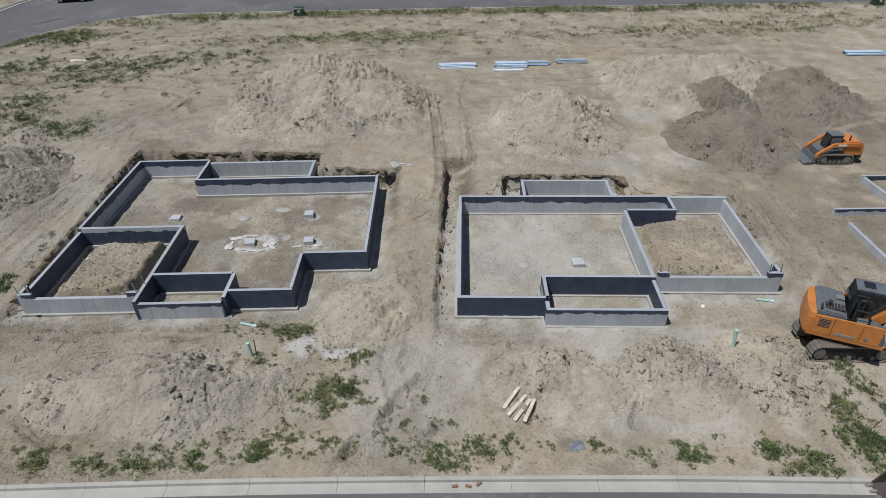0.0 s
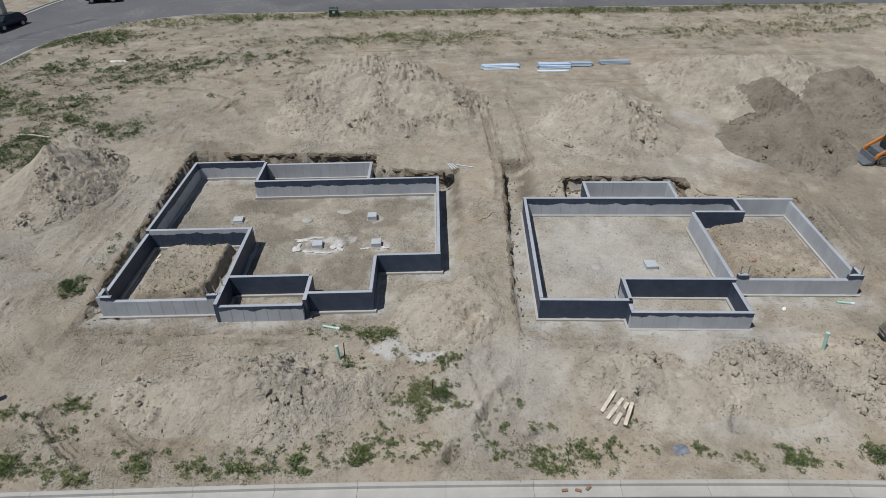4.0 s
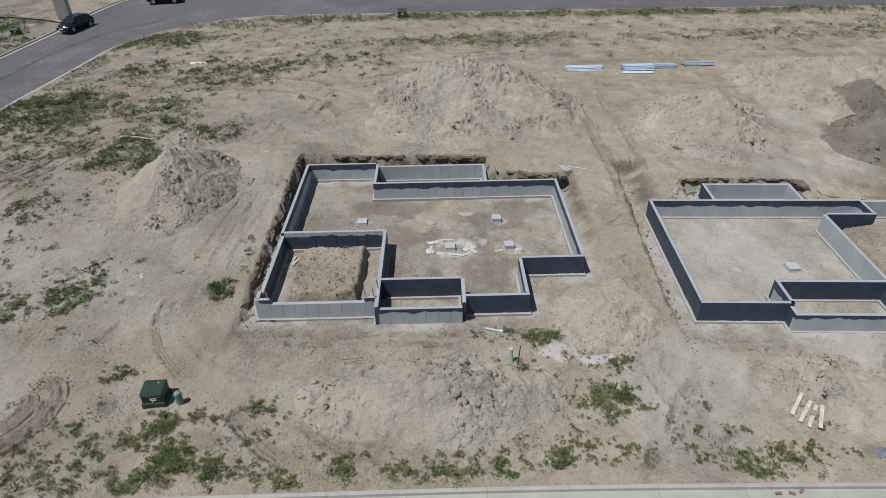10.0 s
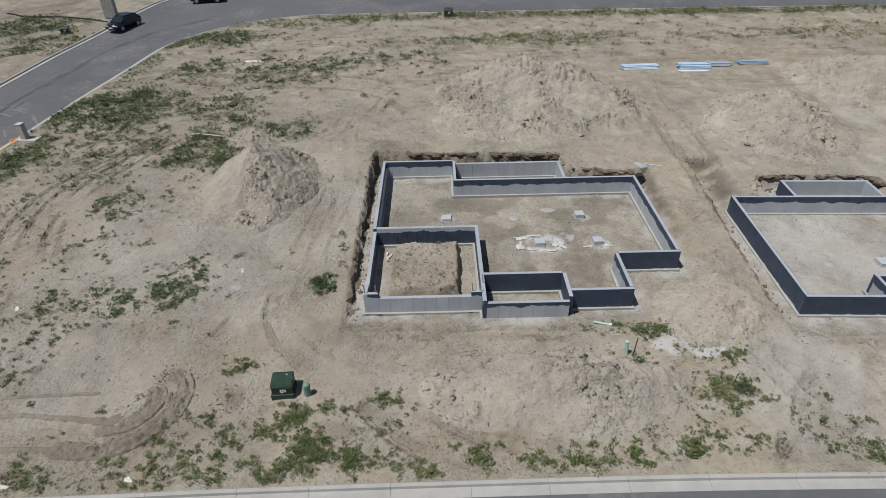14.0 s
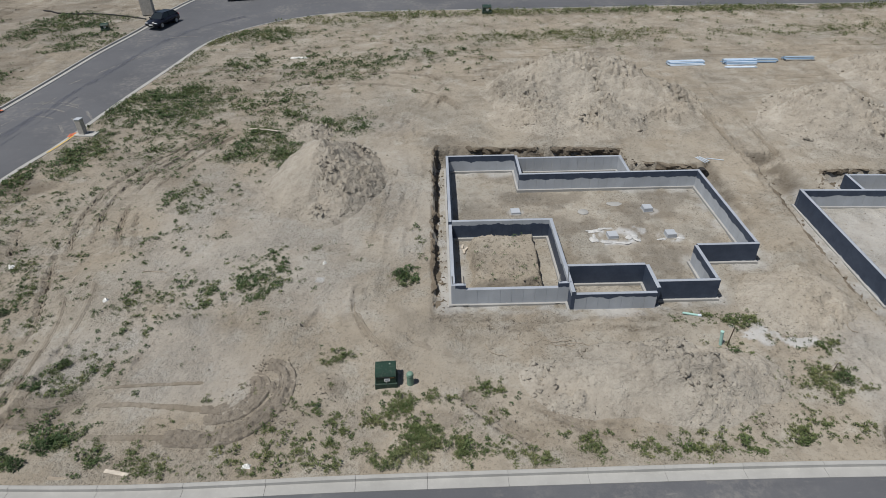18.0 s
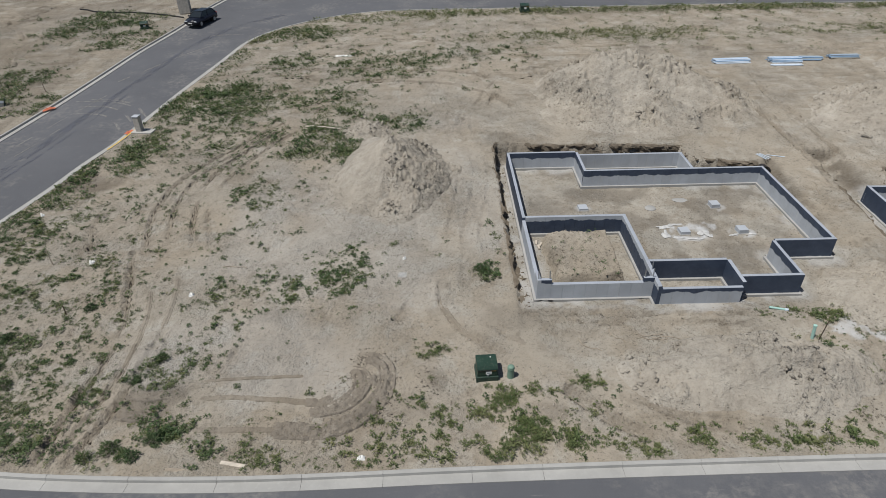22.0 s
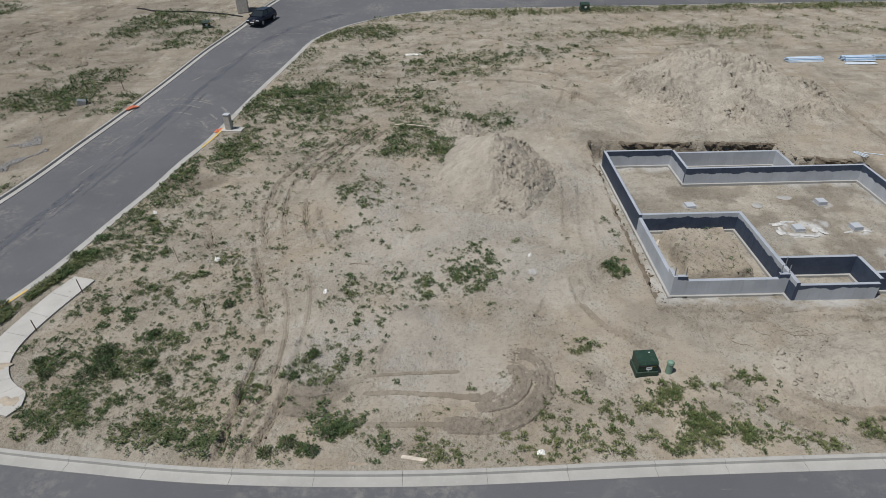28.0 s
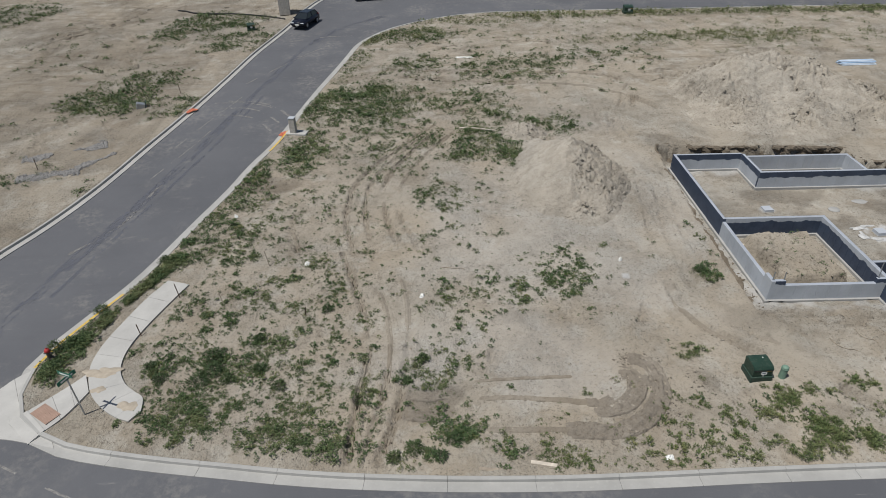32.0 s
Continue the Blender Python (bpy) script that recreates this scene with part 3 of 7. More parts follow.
def share(ob, parent, m):
    """Another object on the same mesh."""
    o = new(ob.name.split(".")[0], ob.data)
    o.parent = parent
    o.matrix_basis = m
    return o


def kerb_run(name, line, side, painted=()):
    """Rolled kerb and gutter in cast sections of about 3 m; side: to which the gutter lies."""
    top = tagged(empty(name), "pale cast concrete kerb and gutter along the street", "kerb", kind="structure")
    d = np.gradient(line, axis=0)
    nrm = np.stack([d[:, 1], -d[:, 0]], -1) * side
    nrm /= np.linalg.norm(nrm, axis=1)[:, None]
    prof = [(-0.02, -0.5), (-0.02, 0.03), (0.0, 0.045), (0.13, 0.045), (0.155, 0.03), (0.175, -0.1), (0.2, -0.112), (0.61, -0.09), (0.62, -0.1), (0.62, -0.5)]
    for k in range(0, len(line) - 1, 3):
        idx = range(k, min(k + 4, len(line)))
        bm = bmesh.new()
        rings = []
        for i in idx:
            (x, y), (a, b) = line[i], nrm[i]
            if len(rings) == 0 or i == idx[-1]:
                g = 0.006 * (1 if len(rings) == 0 else -1)
                t = d[i] / np.linalg.norm(d[i])
                x, y = x + t[0] * g, y + t[1] * g
            z = float(natural(x, y))
            rings.append([bm.verts.new((x + a * o, y + b * o, z + h)) for o, h in prof])
        for p, q in zip(rings, rings[1:]):
            for j in range(len(prof) - 1):
                f = bm.faces.new((p[j], p[j + 1], q[j + 1], q[j]))
                mx, my = line[k]
                if painted and 2 <= j <= 4 and any(x0 < my < x1 for x0, x1 in painted) and mx < -27:
                    f.material_index = 1
        bm.faces.new(rings[0])
        bm.faces.new(rings[-1][::-1])
        bmesh.ops.recalc_face_normals(bm, faces=bm.faces)
        part("kerb_section", bm, [M_KERB, M_YELLOW], top)


M_YELLOW = plain("worn_yellow_paint", (0.62, 0.42, 0.08), 0.7, vary=0.3, scale=6, world_space=True)
kerb_run("kerb_near", KERB_FRONT, -1, painted=((-5.6, 1.2), (15.5, 21.0)))
kerb_run("kerb_far", KERB_FAR, 1)

# ---- poured foundations ----
WT = 0.2


def wall(parent, a, b, z0, z1, left, right, name="wall"):
    """A formed wall from a to b (its right-hand face on that line, its body to the left); bare faces show their form panels, 0.61 m wide."""
    ax, ay = a
    L = math.hypot(b[0] - ax, b[1] - ay)
    dx, dy = (b[0] - ax) / L, (b[1] - ay) / L
    P = lambda s, o, z: (ax + dx * s - dy * o, ay + dy * s + dx * o, z)
    skin = 0.014
    gr, gl = (skin if right is not M_COAT else 0.0), (skin if left is not M_COAT else 0.0)
    bm = bmesh.new()
    rings = []
    for s in (0.0, L):
        rings.append([bm.verts.new(P(s, gr, z0)), bm.verts.new(P(s, gr, z1 - 0.012)), bm.verts.new(P(s, gr + 0.01, z1)), bm.verts.new(P(s, WT - gl - 0.01, z1)), bm.verts.new(P(s, WT - gl, z1 - 0.012)), bm.verts.new(P(s, WT - gl, z0))])
    for j, mi in ((0, 0), (1, 1), (2, 1), (3, 1), (4, 2)):
        f = bm.faces.new((rings[0][j], rings[1][j], rings[1][j + 1], rings[0][j + 1]))
        f.material_index = mi
    for r, fl in ((rings[0], False), (rings[-1], True)):
        f = bm.faces.new(r if fl else r[::-1])
        f.material_index = 0
    bmesh.ops.recalc_face_normals(bm, faces=bm.faces)
    core = part(name, bm, [right, M_TOP, left], parent)
    n = max(1, round(L / 0.61))
    for face, o0, o1 in ((right, 0.0, skin), (left, WT, WT - skin)):
        if face is M_COAT:
            continue
        for k in range(n):
            s0, s1 = L * k / n + (0.005 if k else 0.0), L * (k + 1) / n - (0.005 if k < n - 1 else 0.0)
            bm = bmesh.new()
            e = 0.004
            out = [bm.verts.new(P(s, o0, z)) for s, z in ((s0 + e, z0), (s1 - e, z0), (s1 - e, z1 - 0.012), (s0 + e, z1 - 0.012))]
            back = [bm.verts.new(P(s, o1, z)) for s, z in ((s0, z0), (s1, z0), (s1, z1 - 0.004), (s0, z1 - 0.004))]
            bm.faces.new(out)
            for q in range(4):
                bm.faces.new((back[q - 1], back[q], out[q], out[q - 1]))
            bmesh.ops.recalc_face_normals(bm, faces=bm.faces)
            # outward for either side
            centre = Vector(P((s0 + s1) / 2, WT / 2, (z0 + z1) / 2))
            if (out[0].co - centre).dot(bm.faces[:][0].normal if bm.faces.ensure_lookup_table() is None else Vector()) < 0:
                bmesh.ops.reverse_faces(bm, faces=bm.faces)
            part("form_panel", bm, face, core)
    return core


def strip(parent, a, b, z0, z1, out=0.13):
    """The footing under a wall laid the same way."""
    ax, ay = a
    L = math.hypot(b[0] - ax, b[1] - ay)
    dx, dy = (b[0] - ax) / L, (b[1] - ay) / L
    bm = bmesh.new()
    e = 0.13
    lo = [bm.verts.new((ax + dx * s - dy * o, ay + dy * s + dx * o, z0)) for s, o in ((-e, -out), (L + e, -out), (L + e, WT + out), (-e, WT + out))]
    hi = [bm.verts.new((v.co.x, v.co.y, z1)) for v in lo]
    bm.faces.new(hi)
    for k in range(4):
        bm.faces.new((lo[k], lo[(k + 1) % 4], hi[(k + 1) % 4], hi[k]))
    bmesh.ops.bevel(bm, geom=[e for e in bm.edges if e.verts[0].co.z == e.verts[1].co.z == z1], offset=0.015, segments=1)
    bmesh.ops.recalc_face_normals(bm, faces=bm.faces)
    return part("footing", bm, M_FOOT, parent)


def foundation(name, frame_, walls, label):
    top = tagged(empty(name, (frame_[0], frame_[1], 0), frame_[2]), label, "foundation")
    for k, (a, b, z1, left, right) in enumerate(walls):
        wall(top, a, b, -0.12, z1, left, right)
        strip(top, a, b, -0.3, 0.03 + 0.004 * (k % 4))
    return top


H = 1.2
A = foundation("house_foundation", FA, [
    # body lies to the left of the way from a to b
    ((0.0, 15.45), (0.0, 6.4), H, M_ABOVE, M_COAT),                 # west
    ((0.0, 6.4), (0.0, 0.8), 1.0, M_COAT, M_BARE),                  # garage west
    ((0.0, 0.8), (0.0, 0.0), 1.24, M_COAT, M_BARE),
    ((0.2, 0.0), (0.75, 0.0), 1.24, M_COAT, M_RETURN),                # garage front returns and apron
    ((0.75, 0.0), (5.55, 0.0), 0.95, M_COAT, M_BARE),
    ((5.55, 0.0), (6.1, 0.0), 1.24, M_COAT, M_RETURN),
    ((6.3, -0.68), (6.3, 6.4), H, M_BELOW, M_COAT),                  # garage east
    ((0.2, 6.4), (6.3, 6.4), H, M_ABOVE, M_BELOW),                   # garage back
    ((6.3, -0.68), (10.5, -0.68), 1.0, M_COAT, M_ABOVE),            # porch front
    ((10.7, -0.48), (10.7, 1.55), H, M_COAT, M_COAT),
    ((6.3, 1.55), (10.5, 1.55), H, M_ABOVE, M_COAT),                # porch back
    ((10.7, 0.02), (13.95, 0.02), H, M_ABOVE, M_COAT),              # front
    ((13.95, 0.22), (13.95, 3.3), H, M_ABOVE, M_COAT),
    ((13.95, 3.3), (17.45, 3.3), H, M_ABOVE, M_COAT),
    ((17.45, 3.5), (17.45, 12.6), H, M_ABOVE, M_COAT),              # east
    ((17.25, 12.6), (5.0, 12.6), H, M_ABOVE, M_COAT),               # back
    ((5.2, 12.6), (5.2, 15.45), H, M_ABOVE, M_COAT),
    ((5.0, 15.65), (0.0, 15.65), H, M_ABOVE, M_COAT),               # north
    ((12.75, 15.35), (5.2, 15.35), 1.1, M_BARE, M_BARE),            # patio
    ((12.75, 12.6), (12.75, 15.15), 1.1, M_BARE, M_BARE),
], "poured concrete crawlspace walls with black damp-proofing in a dug pit")

foundation("house_foundation", FB, [
    ((0.0, 10.2), (0.0, 0.2), H, M_ABOVE, M_COAT),                  # west
    ((0.0, 0.0), (4.55, 0.0), H, M_ABOVE, M_COAT),                  # front
    ((4.55, 0.0), (4.55, 1.75), H, M_ABOVE, M_COAT),
    ((4.35, 1.75), (10.2, 1.75), H, M_ABOVE, M_COAT),               # porch back
    ((4.35, -0.7), (10.2, -0.7), 1.0, M_COAT, M_ABOVE),             # porch front
    ((4.35, 0.0), (4.35, -0.5), 1.0, M_COAT, M_COAT),
    ((10.2, -0.5), (10.2, 1.75), 1.0, M_COAT, M_BARE),
    ((10.2, 1.95), (10.2, 8.55), H, M_BARE, M_BELOW),               # east
    ((10.2, 8.55), (13.2, 8.55), H, M_ABOVE, M_COAT),
    ((13.2, 8.75), (13.2, 10.2), H, M_ABOVE, M_COAT),
    ((13.2, 10.4), (0.0, 10.4), H, M_ABOVE, M_COAT),                # back
    ((4.1, 12.75), (4.1, 10.4), 1.1, M_BARE, M_COAT),               # patio
    ((9.85, 12.75), (4.3, 12.75), 1.1, M_BARE, M_BARE),
    ((9.85, 10.4), (9.85, 12.55), 1.1, M_BARE, M_BARE),
    ((16.75, 10.4), (13.2, 10.4), 1.15, M_BARE, M_COAT),            # garage
    ((16.75, 2.85), (16.75, 10.2), 1.0, M_BARE, M_BARE),
    ((16.75, 2.05), (16.75, 2.85), 1.24, M_COAT, M_RETURN),
    ((16.0, 2.05), (16.55, 2.05), 1.24, M_COAT, M_RETURN),
    ((10.95, 2.05), (16.0, 2.05), 0.95, M_COAT, M_BARE),
    ((10.4, 2.05), (10.95, 2.05), 1.24, M_COAT, M_RETURN),
], "poured concrete crawlspace walls with black damp-proofing and a bare garage bay")

# ---- earth heaps ----
HEAPS = []


def on_heap(x, y):
    """Height of the soil or of the heap on it."""
    z = height(x, y)
    for hx, hy, hz in HEAPS:
        d = (hx - x) ** 2 + (hy - y) ** 2
        if d.min() < 0.1:
            z = max(z, float(hz.ravel()[d.argmin()]))
    return z


def heap(name, label, cx, cy, rx_, ry_, h, bumps, material, deg=0.0, rough=1.0, seed=1, step=0.085, clods=120, lee=-2.0, blocks=1.0):
    """A dumped heap: irregular outline, several crests, lumps and rills; its skirt dips into the ground."""
    c, s = math.cos(radians(deg)), math.sin(radians(deg))
    us, vs = np.arange(-1.25, 1.251, step / rx_), np.arange(-1.25, 1.251, step / ry_)
    U, V = np.meshgrid(us, vs)
    x, y = cx + U * rx_ * c - V * ry_ * s, cy + U * rx_ * s + V * ry_ * c
    f = np.zeros_like(U)
    for bu, bv, br, bh in bumps:
        r = np.hypot(U - bu, V - bv) / br * (1 + 0.26 * fbm(x, y, 0.45, 3, seed))
        f = np.maximum(f, bh * (np.clip(1.12 - r, 0, 1.1) / 1.12) ** 1.12)
    f = f * smooth(f, -0.03, 0.2)
    lump = fbm(x, y, 0.9, 5, seed + 3, 0.55) * 0.2 - np.abs(fbm(x, y, 0.7, 2, seed + 8)) * 0.12
    top = smooth(f, 0.02, 0.25)
    ang, rad = np.arctan2(V, U), np.hypot(U, V)
    gully = fbm(ang * 4.5 + seed, rad * 1.6, 1.0, 3, seed + 11, 0.6) * np.clip(4 * f * (1.05 - f), 0, 1)
    crumb = 0.5 * fbm(x, y, 2.9, 4, seed + 5, 0.7)
    patchy = smooth(fbm(x, y, 0.5, 3, seed + 15), -0.25, 0.2)
    patchy = patchy * smooth(U + 0.4 * fbm(x, y, 0.4, 2, seed + 19), lee - 0.15, lee + 0.15)
    # broken blocks and hollows where the last loads slid down
    block = np.abs(fbm(x, y, 1.15, 4, seed + 27, 0.6))
    torn = np.clip(fbm(x, y, 1.9, 4, seed + 29, 0.65) - 0.12, 0, 0.4)
    lump = lump * (0.35 + 0.65 * (U > lee)) + 0.03 * h * gully + crumb * (0.12 + 0.75 * patchy) + blocks * patchy * (0.3 * block - 0.65 * torn) - 0.04
    g = surface(x.ravel(), y.ravel())[0].reshape(x.shape)
    z = g - 0.1 + 0.1 * smooth(f, 0.0, 0.03) + h * f + rough * top * lump
    keep = (f[1:, 1:] + f[:-1, :-1] + f[1:, :-1] + f[:-1, 1:]) > 1e-4
    me_ob = sheet(name, us, vs, z, material, keep)
    co = np.stack([x.ravel(), y.ravel(), z.ravel()], -1).astype(np.float32)
    me_ob.data.vertices.foreach_set("co", co.ravel())
    me_ob.data.update()
    tagged(me_ob, label, "dirt pile")
    HEAPS.append((x, y, np.where(f > 0.01, z, -9)))
    rnd = np.random.RandomState(seed)
    ok = np.argwhere((f > 0.02) & ((U > lee) | (f < 0.15)))
    if clods and len(ok):
        pick = ok[rnd.randint(0, len(ok), clods * 16)]
        foot = 1 - smooth(f[pick[:, 0], pick[:, 1]], 0.1, 0.55)
        pick = pick[rnd.rand(len(pick)) < 0.3 + 0.5 * foot + 0.5 * patchy[pick[:, 0], pick[:, 1]]]
        pts = np.array([(x[i, j], y[i, j], z[i, j]) for i, j in pick])
        scatter_clods(me_ob, pts, rnd, material, 0.012, 0.045 + 0.025 * blocks)
        rough_at = patchy[pick[:, 0], pick[:, 1]] * rnd.rand(len(pick))
        if blocks > 0.4:
            scatter_clods(me_ob, pts[rough_at > 0.86], rnd, material, 0.05, 0.2)
    return me_ob


OCT = np.array([(1, 0, 0), (0, 1, 0), (-1, 0, 0), (0, -1, 0), (0, 0, 1), (0, 0, -1)], float)
EIGHT = np.array([(0, 1, 4), (1, 2, 4), (2, 3, 4), (3, 0, 4), (1, 0, 5), (2, 1, 5), (3, 2, 5), (0, 3, 5)])


def clod_mesh(name, pts, rnd, material, lo=0.03, hi=0.14):
    n = len(pts)
    size = lo + (hi - lo) * rnd.rand(n) ** 4
    v = OCT[None, :6] * size[:, None, None] * (0.5 + 0.9 * rnd.rand(n, 6, 1)) * (0.6 + 0.8 * rnd.rand(n, 1, 3)) + 0.3 * size[:, None, None] * rnd.randn(n, 6, 3)
    v = v + np.asarray(pts)[:, None]
    f = EIGHT[None] + 6 * np.arange(n)[:, None, None]
    return soup(name, v.reshape(-1, 3), f.reshape(-1, 3), material, 3)


def scatter_clods(parent, pts, rnd, material, lo=0.01, hi=0.06):
    ob = new("loose_soil", clod_mesh("loose_soil", pts, rnd, material, lo, hi))
    ob.parent = parent
    return tagged(ob, kind="stuff")


heap("earth_mound", "large pale heap of dug sandy soil behind the foundation", 12.6, 25.6, 8.8, 8.6, 3.45, [(-0.06, 0.2, 0.72, 1.0), (-0.33, 0.18, 0.62, 0.92), (0.23, 0.12, 0.66, 0.9), (0.48, -0.12, 0.6, 0.66), (-0.4, -0.3, 0.55, 0.42), (0.05, -0.35, 0.6, 0.52), (0.62, -0.42, 0.4, 0.34)], M_HEAP, seed=2, rough=1.25, clods=760)
heap("earth_mound", "pale conical heap of dug sandy soil", 30.9, 19.4, 5.6, 6.0, 3.1, [(0.05, 0.22, 0.85, 1.0), (-0.25, -0.05, 0.75, 0.42), (0.3, -0.1, 0.7, 0.46), (0.05, -0.35, 0.65, 0.34)], M_CONE, seed=3, rough=0.85, clods=420)
heap("earth_mound", "broad low pale heap of sandy soil", 44.8, 26.8, 9.0, 7.2, 2.4, [(-0.08, 0.18, 0.8, 1.0), (-0.45, 0.0, 0.5, 0.55), (0.4, 0.2, 0.65, 0.95), (-0.35, -0.35, 0.55, 0.5), (0.1, -0.1, 0.6, 0.6)], M_CONE, seed=4, rough=1.1, clods=300, step=0.12)
heap("earth_mound", "dark grey damp heap of fresh spoil", 45.4, 22.9, 3.3, 3.6, 2.3, [(-0.05, 0.2, 0.95, 1.0), (0.3, -0.1, 0.75, 0.6)], M_DARK, seed=5, rough=0.8, clods=120)
heap("earth_mound", "dark grey damp heap of fresh spoil, steep with a cut crest", 52.2, 23.0, 4.9, 5.2, 2.5, [(0.12, 0.3, 0.8, 1.0), (-0.16, 0.3, 0.75, 0.99), (0.1, -0.05, 0.9, 0.66), (-0.45, -0.1, 0.6, 0.5), (0.55, 0.05, 0.55, 0.45)], M_DARK, seed=6, rough=0.9, clods=150)
heap("earth_mound", "dark grey damp heap of fresh spoil, low and spread", 43.5, 16.2, 4.8, 4.6, 2.0, [(0.1, 0.2, 0.85, 1.0), (-0.35, 0.05, 0.65, 0.62), (0.5, -0.1, 0.55, 0.5), (0.0, -0.4, 0.6, 0.5)], M_DARK, seed=7, rough=0.8, clods=260)
M_FRESH = soil("fresh_cut_soil", (0.165, 0.132, 0.095), (0.195, 0.16, 0.12), False, 1.2, (0.13, 0.1, 0.07), 0.7)
heap("earth_mound", "brown freshly cut soil before a loader bucket", 46.4, 15.2, 0.9, 1.9, 0.9, [(0, 0.1, 0.9, 1.0)], M_FRESH, deg=38, seed=23, rough=0.6, clods=40)
heap("earth_mound", "tall pale heap of dug sandy soil with a grey flank", -8.3, 12.1, 4.2, 5.5, 2.95, [(0.08, 0.2, 0.95, 1.0), (0.2, -0.12, 0.75, 0.6), (-0.05, 0.45, 0.55, 0.55)], M_CONE, seed=8, rough=0.82, lee=0.0, clods=620)
heap("earth_mound", "small low grey heap of soil", -10.0, 20.2, 2.0, 1.6, 0.8, [(0, 0, 0.95, 1.0)], M_HEAP, seed=9, clods=60, rough=0.6)
heap("earth_mound", "broad pale heap of loose soil beside the street", 9.2, -6.0, 5.4, 2.9, 1.25, [(-0.35, 0.1, 0.72, 0.85), (0.0, 0.15, 0.8, 1.0), (0.38, 0.1, 0.7, 0.95), (0.2, -0.3, 0.6, 0.6), (-0.55, -0.2, 0.45, 0.5)], M_CONE, seed=10, clods=300, rough=0.8, blocks=0.5)
heap("earth_mound", "small rounded heap of clay soil", 17.5, -0.9, 2.9, 2.7, 1.25, [(0.1, 0.15, 0.95, 1.0), (-0.3, 0.1, 0.6, 0.7), (-0.2, -0.3, 0.6, 0.5)], M_HEAP, seed=11, clods=200, rough=0.65, blocks=0.4)
heap("earth_mound", "pale lobed heap of loose soil beside the street", 27.0, -6.1, 3.4, 2.6, 0.8, [(-0.15, 0.05, 0.85, 1.0), (0.35, -0.05, 0.6, 0.8), (-0.1, -0.4, 0.55, 0.45)], M_CONE, seed=12, clods=150, rough=0.85, blocks=0.5)
heap("earth_mound", "pale rounded heap of loose soil beside the street", 31.9, -6.2, 2.9, 2.7, 0.85, [(0, 0.1, 0.9, 1.0), (-0.35, -0.2, 0.55, 0.65)], M_CONE, seed=16, clods=150, rough=0.85, blocks=0.5)
heap("earth_mound", "low clay-coloured heap of loose soil beside the street", 36.1, -5.7, 2.6, 2.6, 0.7, [(0.05, 0.1, 0.9, 1.0), (-0.2, -0.35, 0.6, 0.6)], M_HEAP, seed=19, clods=150, rough=0.85, blocks=0.5)


# ---- cut banks round the excavations ----
def bank(fr, pts, label, seed, ragged=1.0, crumbs=500):
    """The crumbling vertical face of a dug pit, along its edge."""
    line = polyline([tuple(p) for p in to_world(fr, pts)], 0.14)
    d = np.gradient(line, axis=0)
    nrm = np.stack([d[:, 1], -d[:, 0]], -1)
    nrm /= np.linalg.norm(nrm, axis=1)[:, None]
    t = np.array([-0.02, 0.03, 0.1, 0.2, 0.32, 0.45, 0.58, 0.7, 0.82, 0.92, 1.0, 1.15])
    inward = np.array([-0.3, -0.06, 0.02, 0.03, -0.02, -0.05, -0.03, 0.02, 0.08, 0.18, 0.32, 0.6])
    s_along = np.cumsum(np.r_[0, np.linalg.norm(np.diff(line, axis=0), axis=1)])
    S, T = np.meshgrid(s_along, t)
    rough = 0.22 * fbm(S, T * 2 + seed, 1.2, 4, seed, 0.6) + 0.12 * fbm(S, T * 5, 4.0, 2, seed + 3)
    off = inward[:, None] + 1.5 * ragged * rough * np.clip(1.2 - np.abs(T - 0.5), 0.2, 1)
    x, y = line[None, :, 0] + nrm[None, :, 0] * off, line[None, :, 1] + nrm[None, :, 1] * off
    top = surface(line[:, 0] - nrm[:, 0] * 0.45, line[:, 1] - nrm[:, 1] * 0.45)[0] + 0.015
    ends = smooth(np.minimum(s_along, s_along[-1] - s_along), 0, 1.5)
    top = top * ends
    z = top[None] * (1 - np.clip(T, 0, 1)) - 0.1 * np.clip(T, 0, 1)
    z[0] -= 0.1
    z[1:4] += 0.08 * fbm(S[1:4], T[1:4], 2.4, 3, seed + 7)
    z[-1] -= 0.1
    ob = sheet("earth_bank", s_along, t, z, M_BANK)
    ob.data.vertices.foreach_set("co", np.stack([x.ravel(), y.ravel(), z.ravel()], -1).astype(np.float32).ravel())
    ob.data.polygons.foreach_set("use_smooth", np.zeros(len(ob.data.polygons), bool))
    ob.data.update()
    rnd = np.random.RandomState(seed)
    k = rnd.randint(0, len(line), crumbs)
    o = 0.3 + 0.5 * rnd.rand(crumbs) ** 2
    px, py = line[k, 0] + nrm[k, 0] * o, line[k, 1] + nrm[k, 1] * o
    scatter_clods(ob, np.c_[px, py, surface(px, py)[0]], rnd, M_BANK, 0.02, 0.12)
    return tagged(ob, label, "earth bank")


M_BANK = soil("cut_bank_soil", (0.165, 0.137, 0.103), (0.215, 0.183, 0.144), False, 1.2, (0.085, 0.068, 0.053))
bank(FA, [(-0.95, -0.6), (-0.98, 4), (-0.95, 9), (-0.9, 14), (-0.7, 17.2), (0.6, 17.4), (3, 17.1), (6, 16.9), (10, 16.6), (12.6, 16.4), (13.4, 15.6), (14.2, 14.5), (16.2, 14.1), (18.0, 13.7), (19.0, 12.6)], "crumbling cut earth bank with roots along the dug pit", 3)
bank(FB, [(-1.3, -2.4), (-1.25, 1), (-1.12, 5), (-1.1, 9), (-1.0, 12.5), (-0.95, 16.4)], "low undercut earth edge beside the foundation", 5, 0.7, 160)
